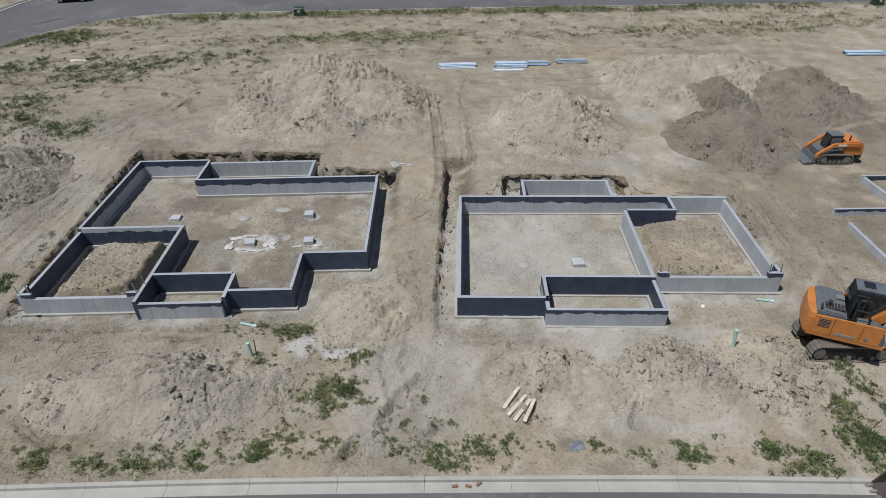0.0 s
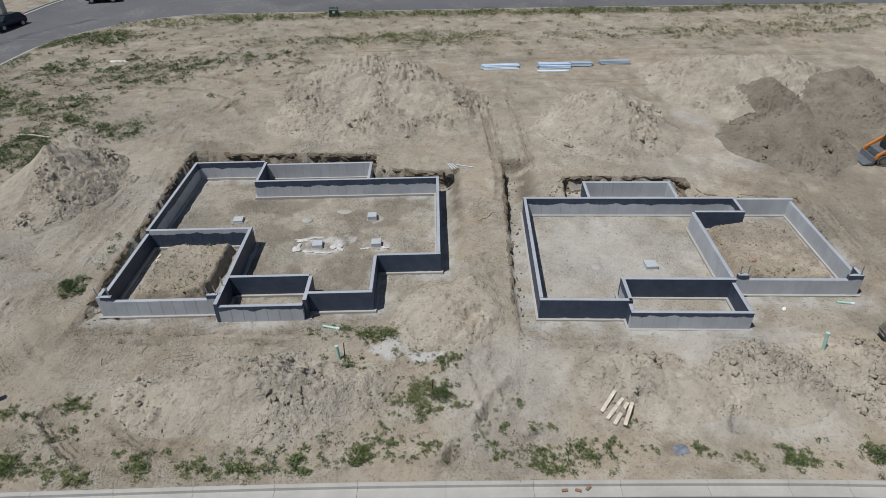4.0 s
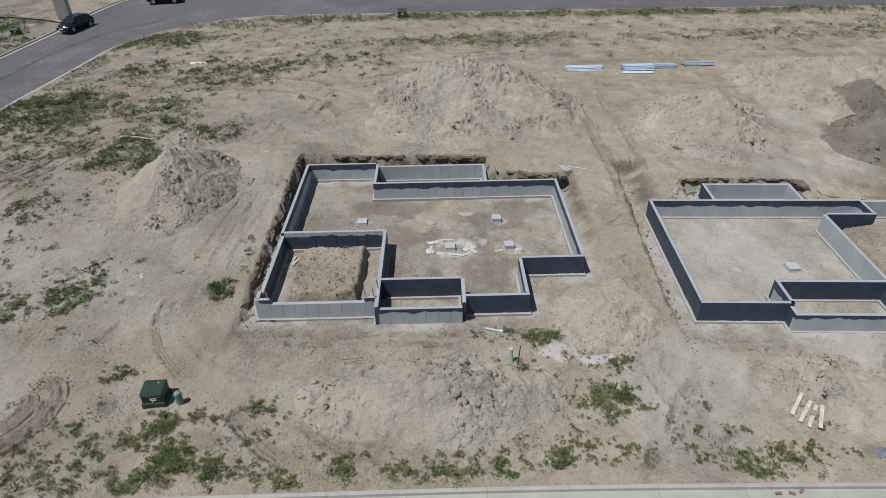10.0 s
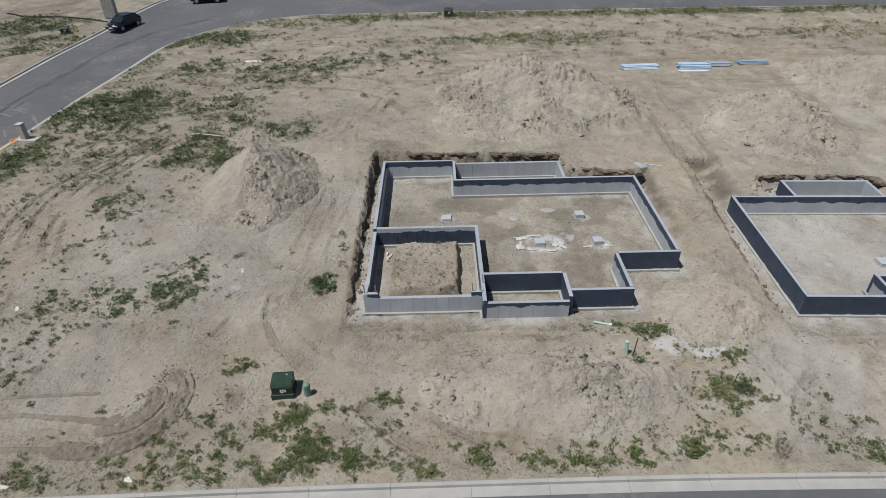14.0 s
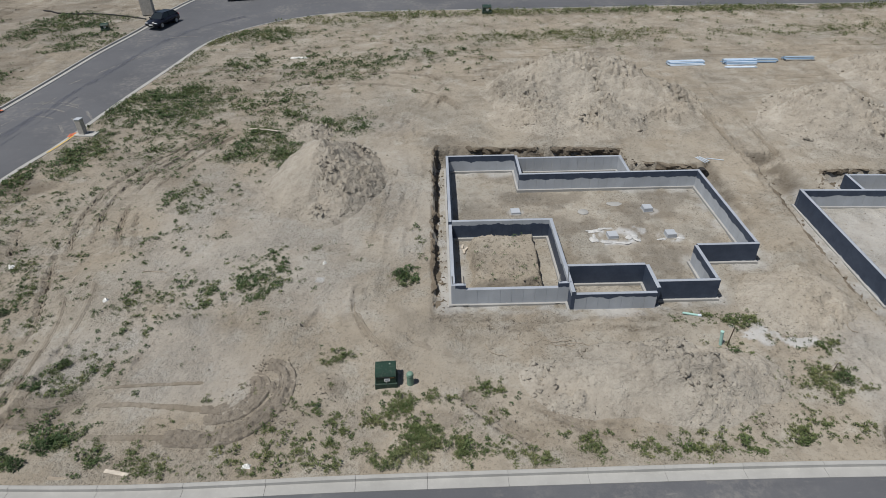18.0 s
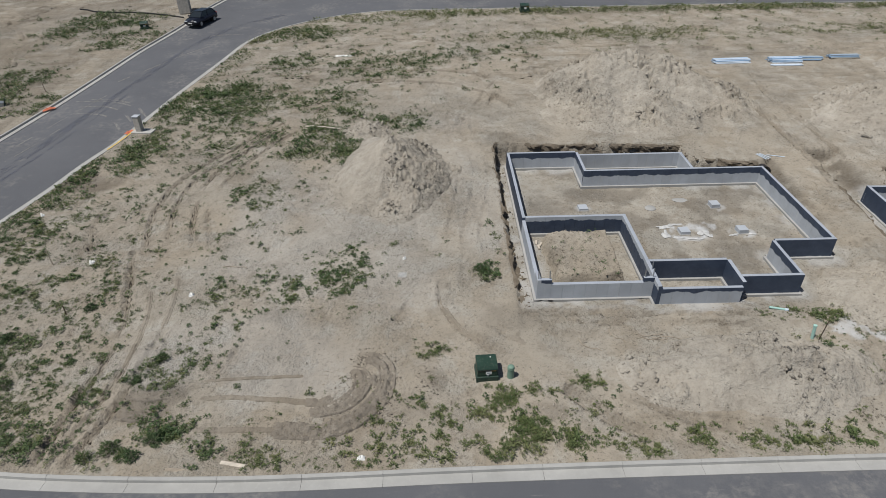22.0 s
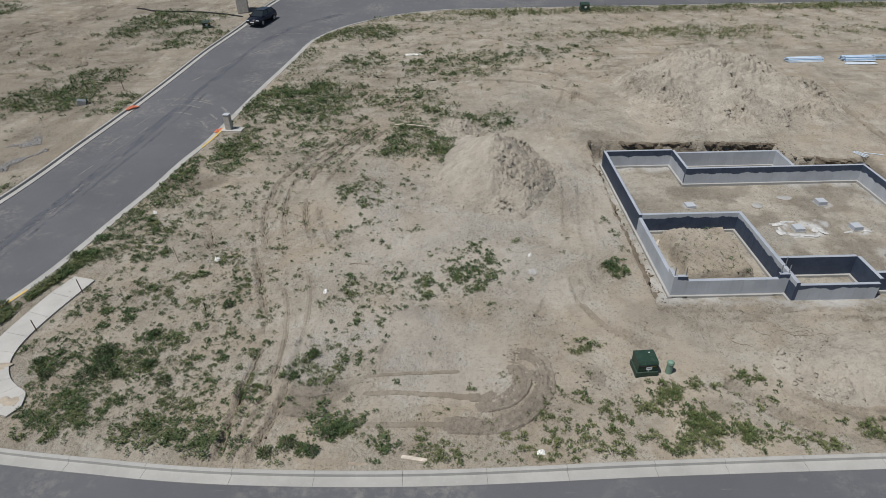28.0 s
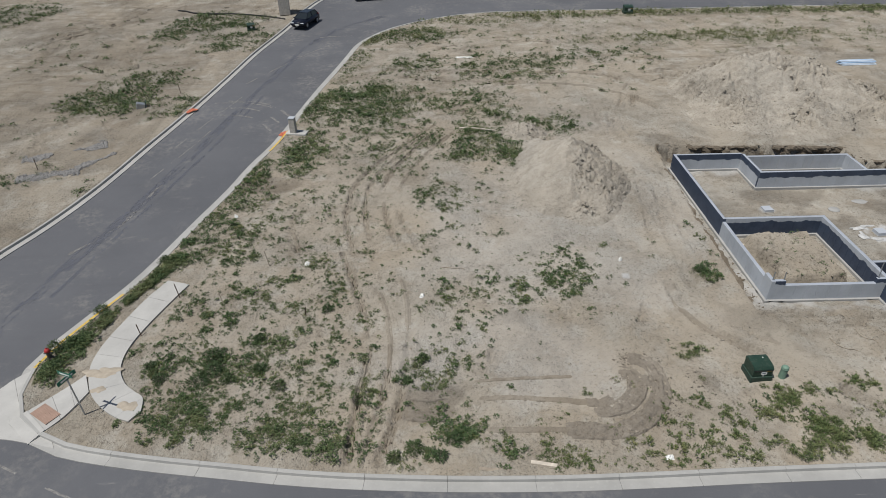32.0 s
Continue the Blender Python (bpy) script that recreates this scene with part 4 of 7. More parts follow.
bank(FB, [(1.2, 11.2), (2.0, 12.2), (3.0, 13.5), (5, 13.7), (8, 13.7), (10.6, 13.6), (11.3, 12.4), (12, 11.5), (14, 11.4), (17.2, 11.3), (17.9, 10), (17.9, 7)], "crumbling cut earth bank behind the foundation", 7)


# ---- tread prints and churned tracks ----
def churn(name, label, pts, half, material, amp=0.05, bar=0.16, ridges=2, seed=1, lift=0.03):
    """A strip of turned soil along a wheel track: ridges along it and tread bars across."""
    line = polyline(pts, 0.07)
    d = np.gradient(line, axis=0)
    nrm = np.stack([d[:, 1], -d[:, 0]], -1)
    nrm /= np.linalg.norm(nrm, axis=1)[:, None]
    s_along = np.cumsum(np.r_[0, np.linalg.norm(np.diff(line, axis=0), axis=1)])
    o = np.linspace(-1, 1, 15 if seed >= 60 else 37)
    S, Oo = np.meshgrid(s_along, o)
    wob = 0.25 * fbm(S, Oo * 0.1 + seed, 0.6, 3, seed)
    off = half * (Oo * (1 + wob) + 0.5 * fbm(S, 0 * S + seed, 0.25, 2, seed + 2))
    x, y = line[None, :, 0] + nrm[None, :, 0] * off, line[None, :, 1] + nrm[None, :, 1] * off
    g = surface(x.ravel(), y.ravel())[0].reshape(x.shape)
    fade = smooth(np.minimum(s_along, s_along[-1] - s_along), 0, 0.8)[None] * (smooth(fbm(S, Oo * 0.3, 0.35, 3, seed + 4), -0.3, 0.0) if seed >= 60 else 1.0)
    lump = amp * (0.5 + 0.5 * np.cos(Oo * math.pi * ridges + 0.8 * fbm(S, 0 * S, 0.5, 2, seed + 9))) + 0.4 * amp * np.sin(S * math.tau / bar + 2.5 * np.abs(Oo)) * (np.abs(Oo) < 0.8) + amp * (1.2 if seed >= 60 else 2.2) * fbm(S, Oo * half, 5, 4, seed + 6, 0.65)
    z = g - 0.06 + fade * (0.06 + lift * (1 - Oo ** 4) + lump) * (1 - smooth(np.abs(Oo), 0.75, 1.0)) 
    ob = sheet(name, s_along, o, z, material)
    ob.data.vertices.foreach_set("co", np.stack([x.ravel(), y.ravel(), z.ravel()], -1).astype(np.float32).ravel())
    ob.data.update()
    return tagged(ob, label, "tyre track", "tread prints")


M_CHURN = soil("churned_soil", (0.22, 0.192, 0.157), (0.265, 0.237, 0.199), False, 0.9, (0.135, 0.113, 0.087))
M_PRINT = soil("dusty_tread_soil", (0.25, 0.213, 0.166), (0.28, 0.252, 0.211), False, 0.8, (0.18, 0.152, 0.116))
LOOPS = (([(-12.5, -8.0), (-11.3, -8.0), (-9.9, -8.1), (-8.7, -7.6), (-7.7, -6.6), (-7.4, -5.7), (-7.6, -4.7), (-8.3, -4.2), (-8.9, -4.5)], 0.46, 0.065, 2),
         ([(-11.1, -6.8), (-10.2, -6.9), (-9.4, -6.7), (-8.8, -6.2), (-8.6, -5.5), (-8.9, -5.0), (-9.5, -4.9)], 0.44, 0.06, 2),
         ([(-11.4, -6.5), (-10.4, -6.6), (-9.9, -6.4), (-9.5, -6.1)], 0.26, 0.05, 2),
         ([(-8.4, -5.0), (-8.1, -5.6), (-8.0, -6.2)], 0.3, 0.07, 2),
         ([(-19.2, -5.6), (-18.0, -5.9), (-16.8, -5.6)], 0.34, 0.05, 3),
         ([(-19.3, -6.8), (-18.1, -7.0), (-16.9, -6.7)], 0.3, 0.05, 3),
         ([(-16.2, -6.05), (-13.6, -6.2), (-10.4, -6.6)], 0.17, 0.03, 1),
         ([(-15.9, -7.75), (-13.9, -7.9), (-11.3, -8.0)], 0.16, 0.025, 1),
         ([(-16.2, -5.0), (-13.4, -5.0), (-10.9, -5.0)], 0.12, 0.02, 1))
for k, (p, w, a, rg) in enumerate(LOOPS):
    churn("churned_track", "brown churned soil of a turning machine track", p, w, M_CHURN if k < 6 else M_PRINT, a, 0.17, rg, 20 + k, 0.055 if k < 6 else 0.035)
rnd_t = np.random.RandomState(31)
for x_, y_, rx_, ry_, n_ in ((-5.2, -5.6, 0.5, 0.5, 300), (-29.4, 13.5, 1.2, 0.5, 420), (20.5, -8.6, 0.35, 0.8, 300), (13.2, -8.2, 0.7, 0.35, 220), (-7.5, -5.6, 0.35, 1.1, 420), (-8.6, -7.5, 0.9, 0.35, 420), (-9.2, -5.2, 0.3, 0.6, 240), (-8.6, -4.0, 0.6, 0.3, 240)):
    q = np.c_[x_ + rx_ * rnd_t.randn(n_), y_ + ry_ * rnd_t.randn(n_)]
    q = q[fbm(q[:, 0], q[:, 1], 1.6, 3, 77) > -0.12]
    tagged(new("turned_soil", clod_mesh("turned_soil", np.c_[q, surface(q[:, 0], q[:, 1])[0] + 0.02], rnd_t, M_CHURN, 0.01, 0.055)), "crumbs of freshly turned brown soil", "clods", kind="stuff")
for k, (p, w) in enumerate((([(43.4, 12.5), (43.4, 8), (43.3, 4), (43.0, 0), (42.4, -3.5)], 0.3), ([(46.4, 13), (46.6, 9), (46.3, 5)], 0.3), ([(41.5, 12), (41.3, 6), (41.1, 0)], 0.28), ([(21.2, 27), (21.7, 22), (21.9, 14.6)], 0.26), ([(24.1, 27), (24.4, 22), (24.3, 14.4)], 0.26),
        ([(-4.8, 1.3), (-4.8, -0.5), (-4.0, -2.2), (-3.1, -3.3), (-2.0, -4.3)], 0.24), ([(-3.3, 0.3), (-2.9, -1.4), (-1.5, -3.0), (-0.6, -3.8)], 0.22), ([(3.2, -6.5), (4.5, -7.5), (5.7, -8.2), (7.0, -8.4)], 0.32), ([(0.3, -6.2), (2.1, -8.0), (3.2, -8.8)], 0.3), ([(-20, 33), (-12, 31), (-4, 29.5), (0, 27), (2, 24)], 0.3), ([(-22, 35.5), (-12, 33.4), (-2, 32), (3, 29)], 0.3), ([(50, 17), (58, 19.5), (68, 20)], 0.35), ([(50, 20), (58, 22.5), (68, 23.5)], 0.35), ([(45, 13.2), (52, 14.3), (62, 14.0)], 0.35),
        ([(-61.5, 43.4), (-58.9, 48.4), (-55.4, 52.7), (-53.5, 57.6), (-51.5, 60.9)], 0.4), ([(-61.0, 44.4), (-59.2, 46.8), (-56.2, 50.4), (-53.3, 53.2)], 0.4), ([(-53.0, 49.6), (-50.0, 45.1), (-49.6, 43.0)], 0.3), ([(-53.8, 40.0), (-52.5, 41.3), (-49.9, 40.6), (-47.3, 38.2), (-49.0, 37.7), (-51.6, 38.1), (-53.6, 39.6)], 0.4), ([(-48.2, 40.5), (-44.4, 40.7), (-39.2, 40.8)], 0.25), ([(-52.0, 58.9), (-44.6, 59.6), (-35.6, 56.2)], 0.5))):
    churn("tread_print", "dusty caterpillar and tyre tread print in sandy soil", p, w, M_PRINT, 0.035, 0.2, 1, 60 + k, 0.015)

for k, (line_, w_, d_) in enumerate(RUT_LINES[:13]):
    churn("tread_print", "dusty wheel track worn into sandy soil", [tuple(q) for q in line_[::3]], 0.17, M_PRINT, 0.03, 0.14, 2, 90 + k, 0.012)

# ---- fill inside the garages ----
M_FILL = soil("undug_soil", (0.32, 0.278, 0.22), (0.35, 0.316, 0.264), False, 1.1, (0.13, 0.108, 0.08), 1.2)
def fill(name, label, frame_, u0, u1, v0, v1, h, seed, material):
    """Undug earth left standing in a garage bay."""
    us, vs = np.arange(u0 - 0.6, u1 + 0.61, 0.08), np.arange(v0 - 0.6, v1 + 0.61, 0.08)
    U, V = np.meshgrid(us, vs)
    c, s = math.cos(radians(frame_[2])), math.sin(radians(frame_[2]))
    x, y = frame_[0] + U * c - V * s, frame_[1] + U * s + V * c
    j = 0.35 * fbm(x, y, 0.9, 3, seed)
    d = np.minimum(np.minimum(U - u0, (u1 - U) * 1.8), np.minimum(V - v0, v1 - V)) + j
    top = smooth(d, 0.0, 0.45)
    z = -0.1 + top * (h + 0.1 + 0.22 * fbm(x, y, 0.7, 4, seed + 2) + 0.08 * np.abs(fbm(x, y, 3, 3, seed + 4))) - 0.12 * (1 - smooth(d, -0.25, 0.05))
    z = z + top * 0.16 * (np.abs(fbm(x, y, 2.6, 4, seed + 6, 0.7)) - 0.1)
    ob = sheet(name, us, vs, z, material, (d[1:, 1:] > -0.3))
    ob.data.vertices.foreach_set("co", np.stack([x.ravel(), y.ravel(), z.ravel()], -1).astype(np.float32).ravel())
    ob.data.update()
    rnd = np.random.RandomState(seed)
    ok = np.argwhere(d > 0)
    pick = ok[rnd.randint(0, len(ok), 420)]
    scatter_clods(ob, np.array([(x[i, k], y[i, k], z[i, k]) for i, k in pick]), rnd, material, 0.015, 0.07)
    return tagged(ob, label, "dirt pile")


fill("earth_mound", "block of undug sandy earth within the garage walls", FA, 1.15, 5.1, 0.9, 6.0, 0.62, 31, M_FILL)
fill("earth_mound", "broad low fill of sandy earth within the garage walls", FB, 10.9, 15.9, 2.7, 8.6, 0.5, 33, M_FILL)

# ---- shaping helpers ----
def box_bm(sx, sy, sz, at=(0, 0, 0), bevel=0.01, bm=None, taper=1.0, rot=None):
    """A bevelled block standing on at."""
    own = bm is None
    bm = bm or bmesh.new()
    v = bmesh.ops.create_cube(bm, size=1)["verts"]
    for q in v:
        k = taper if q.co.z > 0 else 1.0
        q.co = Vector((q.co.x * sx * k, q.co.y * sy * k, (q.co.z + 0.5) * sz))
    if bevel:
        r = bmesh.ops.bevel(bm, geom=list({e for q in v for e in q.link_edges}), offset=bevel, segments=2, affect="EDGES", profile=0.6)
        v = list({q for f in r["faces"] for q in f.verts} | {q for q in v if q.is_valid})
    m = Matrix.Translation(at) @ (rot or Matrix())
    bmesh.ops.transform(bm, matrix=m, verts=[q for q in v if q.is_valid])
    return bm


def tube_bm(p, q, r, seg=12, r2=None, bm=None, hollow=0.0):
    bm = bm or bmesh.new()
    p, q = Vector(p), Vector(q)
    d = q - p
    m = Matrix.Translation((p + q) / 2) @ d.to_track_quat("Z", "Y").to_matrix().to_4x4()
    res = bmesh.ops.create_cone(bm, cap_ends=not hollow, segments=seg, radius1=r, radius2=r if r2 is None else r2, depth=d.length, matrix=m)
    if hollow:
        n0 = set(bm.faces)
        inner = bmesh.ops.create_cone(bm, cap_ends=False, segments=seg, radius1=r * hollow, radius2=r * hollow, depth=d.length, matrix=m)
        rims = [e for e in bm.edges if e.is_boundary]
        bmesh.ops.bridge_loops(bm, edges=[e for e in rims if (e.verts[0].co - p).length < (e.verts[0].co - q).length])
        bmesh.ops.bridge_loops(bm, edges=[e for e in rims if e.is_valid and e.is_boundary])
        bmesh.ops.recalc_face_normals(bm, faces=bm.faces)
    return bm


def prism_bm(outline, y0, y1, bevel=0.02):
    """An outline in x and z, drawn out along y."""
    bm = bmesh.new()
    a = [bm.verts.new((x, y0, z)) for x, z in outline]
    b = [bm.verts.new((x, y1, z)) for x, z in outline]
    bm.faces.new(a)
    bm.faces.new(b[::-1])
    for k in range(len(a)):
        bm.faces.new((a[k - 1], a[k], b[k], b[k - 1]))
    bmesh.ops.recalc_face_normals(bm, faces=bm.faces)
    if bevel:
        bmesh.ops.bevel(bm, geom=bm.edges[:], offset=bevel, segments=2, affect="EDGES")
    return bm


def bent_bm(points, r, seg=8):
    """A round rod through the points."""
    bm = bmesh.new()
    pts = [Vector(p) for p in points]
    rings = []
    for k, p in enumerate(pts):
        d = (pts[min(k + 1, len(pts) - 1)] - pts[max(k - 1, 0)]).normalized()
        qd = d.to_track_quat("Z", "Y")
        rings.append([bm.verts.new(p + qd @ Vector((r * math.cos(a * math.tau / seg), r * math.sin(a * math.tau / seg), 0))) for a in range(seg)])
    for a, b in zip(rings, rings[1:]):
        for k in range(seg):
            bm.faces.new((a[k - 1], a[k], b[k], b[k - 1]))
    bm.faces.new(rings[0][::-1])
    bm.faces.new(rings[-1])
    bmesh.ops.recalc_face_normals(bm, faces=bm.faces)
    return bm


M_GREEN = plain("green_enamel", (0.022, 0.05, 0.036), 0.45)
M_DKGREEN = plain("dark_green_fibreglass", (0.03, 0.055, 0.042), 0.6)
M_PALEGREEN = plain("faded_green_plastic", (0.17, 0.27, 0.21), 0.6)
M_SEWER = plain("green_pvc", (0.38, 0.6, 0.54), 0.4, vary=0.08)
M_WHITE = plain("white_pvc", (0.6, 0.68, 0.77), 0.4, vary=0.08)
M_BLUEW = plain("pale_blue_pvc", (0.3, 0.44, 0.62), 0.4, vary=0.1)
M_GREYPIPE = plain("grey_conduit", (0.36, 0.4, 0.42), 0.5)
M_WOOD = plain("pale_sawn_wood", (0.56, 0.5, 0.42), 0.8, vary=0.18, scale=5)
M_OLDWOOD = plain("weathered_wood", (0.33, 0.28, 0.22), 0.85, vary=0.25, scale=5)
M_STEEL = plain("rusty_steel", (0.12, 0.085, 0.065), 0.7, 0.3)
M_GALV = plain("galvanised_steel", (0.42, 0.44, 0.46), 0.4, 0.6)
M_RED = plain("red_paint", (0.4, 0.035, 0.035), 0.5)
M_DARKIRON = plain("dark_cast_iron", (0.075, 0.065, 0.06), 0.6)
M_ORANGE = plain("machine_orange", (0.52, 0.2, 0.055), 0.45, vary=0.12)
M_GREY = plain("machine_grey", (0.12, 0.135, 0.155), 0.5, vary=0.15)
M_BLACK = plain("black_rubber", (0.025, 0.025, 0.027), 0.75, vary=0.25)
M_TRACK = plain("dusty_track_steel", (0.2, 0.185, 0.165), 0.7, 0.3, vary=0.3)
M_LITTER = plain("white_plastic", (0.8, 0.8, 0.78), 0.5)
M_SIGN = plain("sign_green", (0.02, 0.16, 0.1), 0.4)
M_BRICKRED = plain("tactile_brick_red", (0.34, 0.23, 0.18), 0.85)
M_BRICK = plain("brown_brick", (0.25, 0.15, 0.1), 0.9)
M_STONE = plain("grey_stone_veneer", (0.42, 0.4, 0.37), 0.85, vary=0.2, scale=5, grain=0.4)
M_CLOTH = plain("faded_red_cloth", (0.55, 0.16, 0.09), 0.9, vary=0.25)
M_NAVY = plain("navy_car_paint", (0.012, 0.015, 0.026), 0.18, vary=0.05)
M_GRAVEL = plain("grey_gravel", (0.235, 0.232, 0.23), 0.9, vary=0.35, scale=9)
M_LAMP = plain("headlamp_lens", (0.7, 0.72, 0.74), 0.15)
gm, gn, gl_, gb = mat("tinted_glass", 0.06)
gb.inputs["Base Color"].default_value = (0.02, 0.026, 0.03, 1)
gb.inputs["Specular IOR Level"].default_value = 0.6
M_GLASS = gm
M_BLUE = plain("faded_blue_tarp", (0.16, 0.185, 0.235), 0.8, vary=0.45)


def at_ground(x, y, deg=0.0, dz=0.0):
    return pose(x, y, height(x, y) + dz, 0, 0, deg)


def thing(name, label, category, x, y, deg=0.0, dz=0.0, z=None, group=""):
    ob = new(name)
    ob.matrix_basis = at_ground(x, y, deg, dz) if z is None else pose(x, y, z, 0, 0, deg)
    return tagged(ob, label, category, group)


# ---- foundation details ----
def in_frame(fr, u, v):
    c, s = math.cos(radians(fr[2])), math.sin(radians(fr[2]))
    return fr[0] + u * c - v * s, fr[1] + u * s + v * c


def pad(fr, u, v, w, h, z, deg, label):
    x, y = in_frame(fr, u, v)
    t = thing("pier_pad", label, "concrete pad", x, y, deg, z=z, group="pier pads")
    part("footing_block", box_bm(w * 1.12, w * 1.12, 0.12, (0, 0, -0.06), 0.02), M_FOOT, t)
    part("pier", box_bm(w, w, h, (0, 0, 0.05), 0.015), M_BARE, t)


for u, v, w, h in ((4.45, 9.5, 0.6, 0.14), (13.1, 9.45, 0.58, 0.26), (10.05, 6.35, 0.6, 0.2), (13.6, 6.3, 0.58, 0.26)):
    pad(FA, u, v, w, h, FLOOR_A, 2, "square pale concrete pier pad on the foundation floor")
pad(FB, 6.75, 4.6, 0.66, 0.2, FLOOR_B, 0, "square pale concrete pier pad on the foundation floor")


def blob(name, label, category, x, y, rx_, ry_, z, material, seed, thick=0.03, ring=0.0):
    """A thin uneven spill or disc."""
    bm = bmesh.new()
    n = 36
    rnd = np.random.RandomState(seed)
    ph = rnd.rand(6) * math.tau
    rad = [1 + ring * sum(math.sin((k + 2) * a * math.tau / n + ph[k]) / (k + 1.5) for k in range(6)) for a in range(n)]
    rim = [bm.verts.new((rx_ * rad[a] * math.cos(a * math.tau / n), ry_ * rad[a] * math.sin(a * math.tau / n), -0.02)) for a in range(n)]
    mid = [bm.verts.new((v.co.x * 0.9, v.co.y * 0.9, thick * (0.7 + 0.5 * rnd.rand()))) for v in rim]
    c = bm.verts.new((0, 0, thick))
    for k in range(n):
        bm.faces.new((rim[k - 1], rim[k], mid[k], mid[k - 1]))
        bm.faces.new((mid[k - 1], mid[k], c))
    bmesh.ops.recalc_face_normals(bm, faces=bm.faces)
    ob = part(name, bm, material, None, "", True)
    ob.matrix_basis = pose(x, y, z)
    return tagged(ob, label, category)


M_MORTAR = concrete("spilled_mortar", (0.36, 0.35, 0.33))
M_LIME = plain("pale_cement_spill", (0.54, 0.54, 0.53), 0.9, vary=0.2, scale=4, grain=0.3, world_space=True)
xa, ya = in_frame(FA, 8.9, 9.4)
for k, (u, v, p, q) in enumerate(((9.1, 7.0, 0.5, 0.16), (9.75, 7.25, 0.4, 0.13), (8.85, 6.1, 0.2, 0.42), (9.5, 5.75, 0.34, 0.12), (11.25, 6.2, 0.3, 0.34), (11.5, 5.9, 0.2, 0.14), (10.6, 5.55, 0.34, 0.13), (8.95, 5.85, 0.2, 0.1), (13.0, 5.9, 0.24, 0.1), (14.1, 6.0, 0.22, 0.12))):
    xs_, ys_ = in_frame(FA, u, v)
    blob("cement_splash", "white spilled cement on the pit floor", "cement spill", xs_, ys_, p, q, height(xs_, ys_) + 0.05, M_LIME, 70 + k, 0.02, 0.5)
blob("pier_disc", "round pale concrete disc set in the floor", "concrete disc", xa, ya, 0.36, 0.34, FLOOR_A + 0.03, M_FOOT, 1)
xa, ya = in_frame(FA, 11.2, 10.4)
blob("pier_disc", "faint round concrete patch in the floor", "concrete disc", xa, ya, 0.5, 0.3, FLOOR_A + 0.012, M_FOOT, 2, 0.012, 0.1)
xa, ya = in_frame(FB, 3.75, 4.55)
blob("pier_disc", "round pale concrete disc set in the floor", "concrete disc", xa, ya, 0.33, 0.33, FLOOR_B + 0.03, M_FOOT, 3)

def strap(fr, u, v, z, tall=0.55, deg=0):
    """A hold-down strap cast in the wall's top."""
    x, y = in_frame(fr, u, v)
    t = tagged(part("hold_down_strap", box_bm(0.06, 0.02, tall + 0.1, (0, 0, -0.1), 0.004), M_GALV), "galvanised steel hold-down strap standing from the wall top", "steel strap", "hold-down straps")
    t.matrix_basis = pose(x, y, z, 3, -4, fr[2] + deg)


for fr, pts in ((FA, ((0.08, 0.12), (0.66, 0.1), (5.62, 0.1), (6.04, 0.1), (6.2, 0.8))), (FB, ((10.5, 2.15), (10.9, 2.15), (16.05, 2.15), (16.6, 2.15)))):
    for u, v in pts:
        strap(fr, u, v, 1.24)

# the open end of a buried drain in the bank
t = thing("drain_culvert", "black plastic culvert end opening from the earth bank", "culvert", 18.45, 13.15, 78, z=0.42)
part("barrel", tube_bm((-0.02, 0, 0.0), (2.2, 0, -0.5), 0.36, 24, hollow=0.95), M_BLACK, t)
part("plug", tube_bm((2.1, 0, -0.48), (2.2, 0, -0.5), 0.36, 24), M_BLACK, t)

t = thing("drain_culvert", "dark hollow pipe end low in the earth bank", "culvert", 34.5, 12.1, 95, z=0.38)
part("barrel", tube_bm((-0.02, 0, 0.0), (1.6, 0, -0.3), 0.3, 24, hollow=0.95), M_BLACK, t)
part("plug", tube_bm((1.5, 0, -0.28), (1.6, 0, -0.3), 0.3, 24), M_BLACK, t)

# ---- unfinished third foundation at the edge of the site ----
FC = (45.5, 0.75, -2.0)
C = tagged(empty("house_foundation", (FC[0], FC[1], 0.0), FC[2]), "low grey poured concrete walls of an unfinished house, backfilled", "foundation")
for a, b, z1 in (((0.2, 4.5), (0.25, -4.0), 0.86), ((16, 6.0), (0.1, 6.0), 0.98), ((3.9, 9.9), (4.1, 6.2), 1.12), ((16, 9.95), (3.9, 9.95), 1.15)):
    wall(C, a, b, 0.05, z1, M_ABOVE, M_BARE)
    strip(C, a, b, -0.05, 0.1)

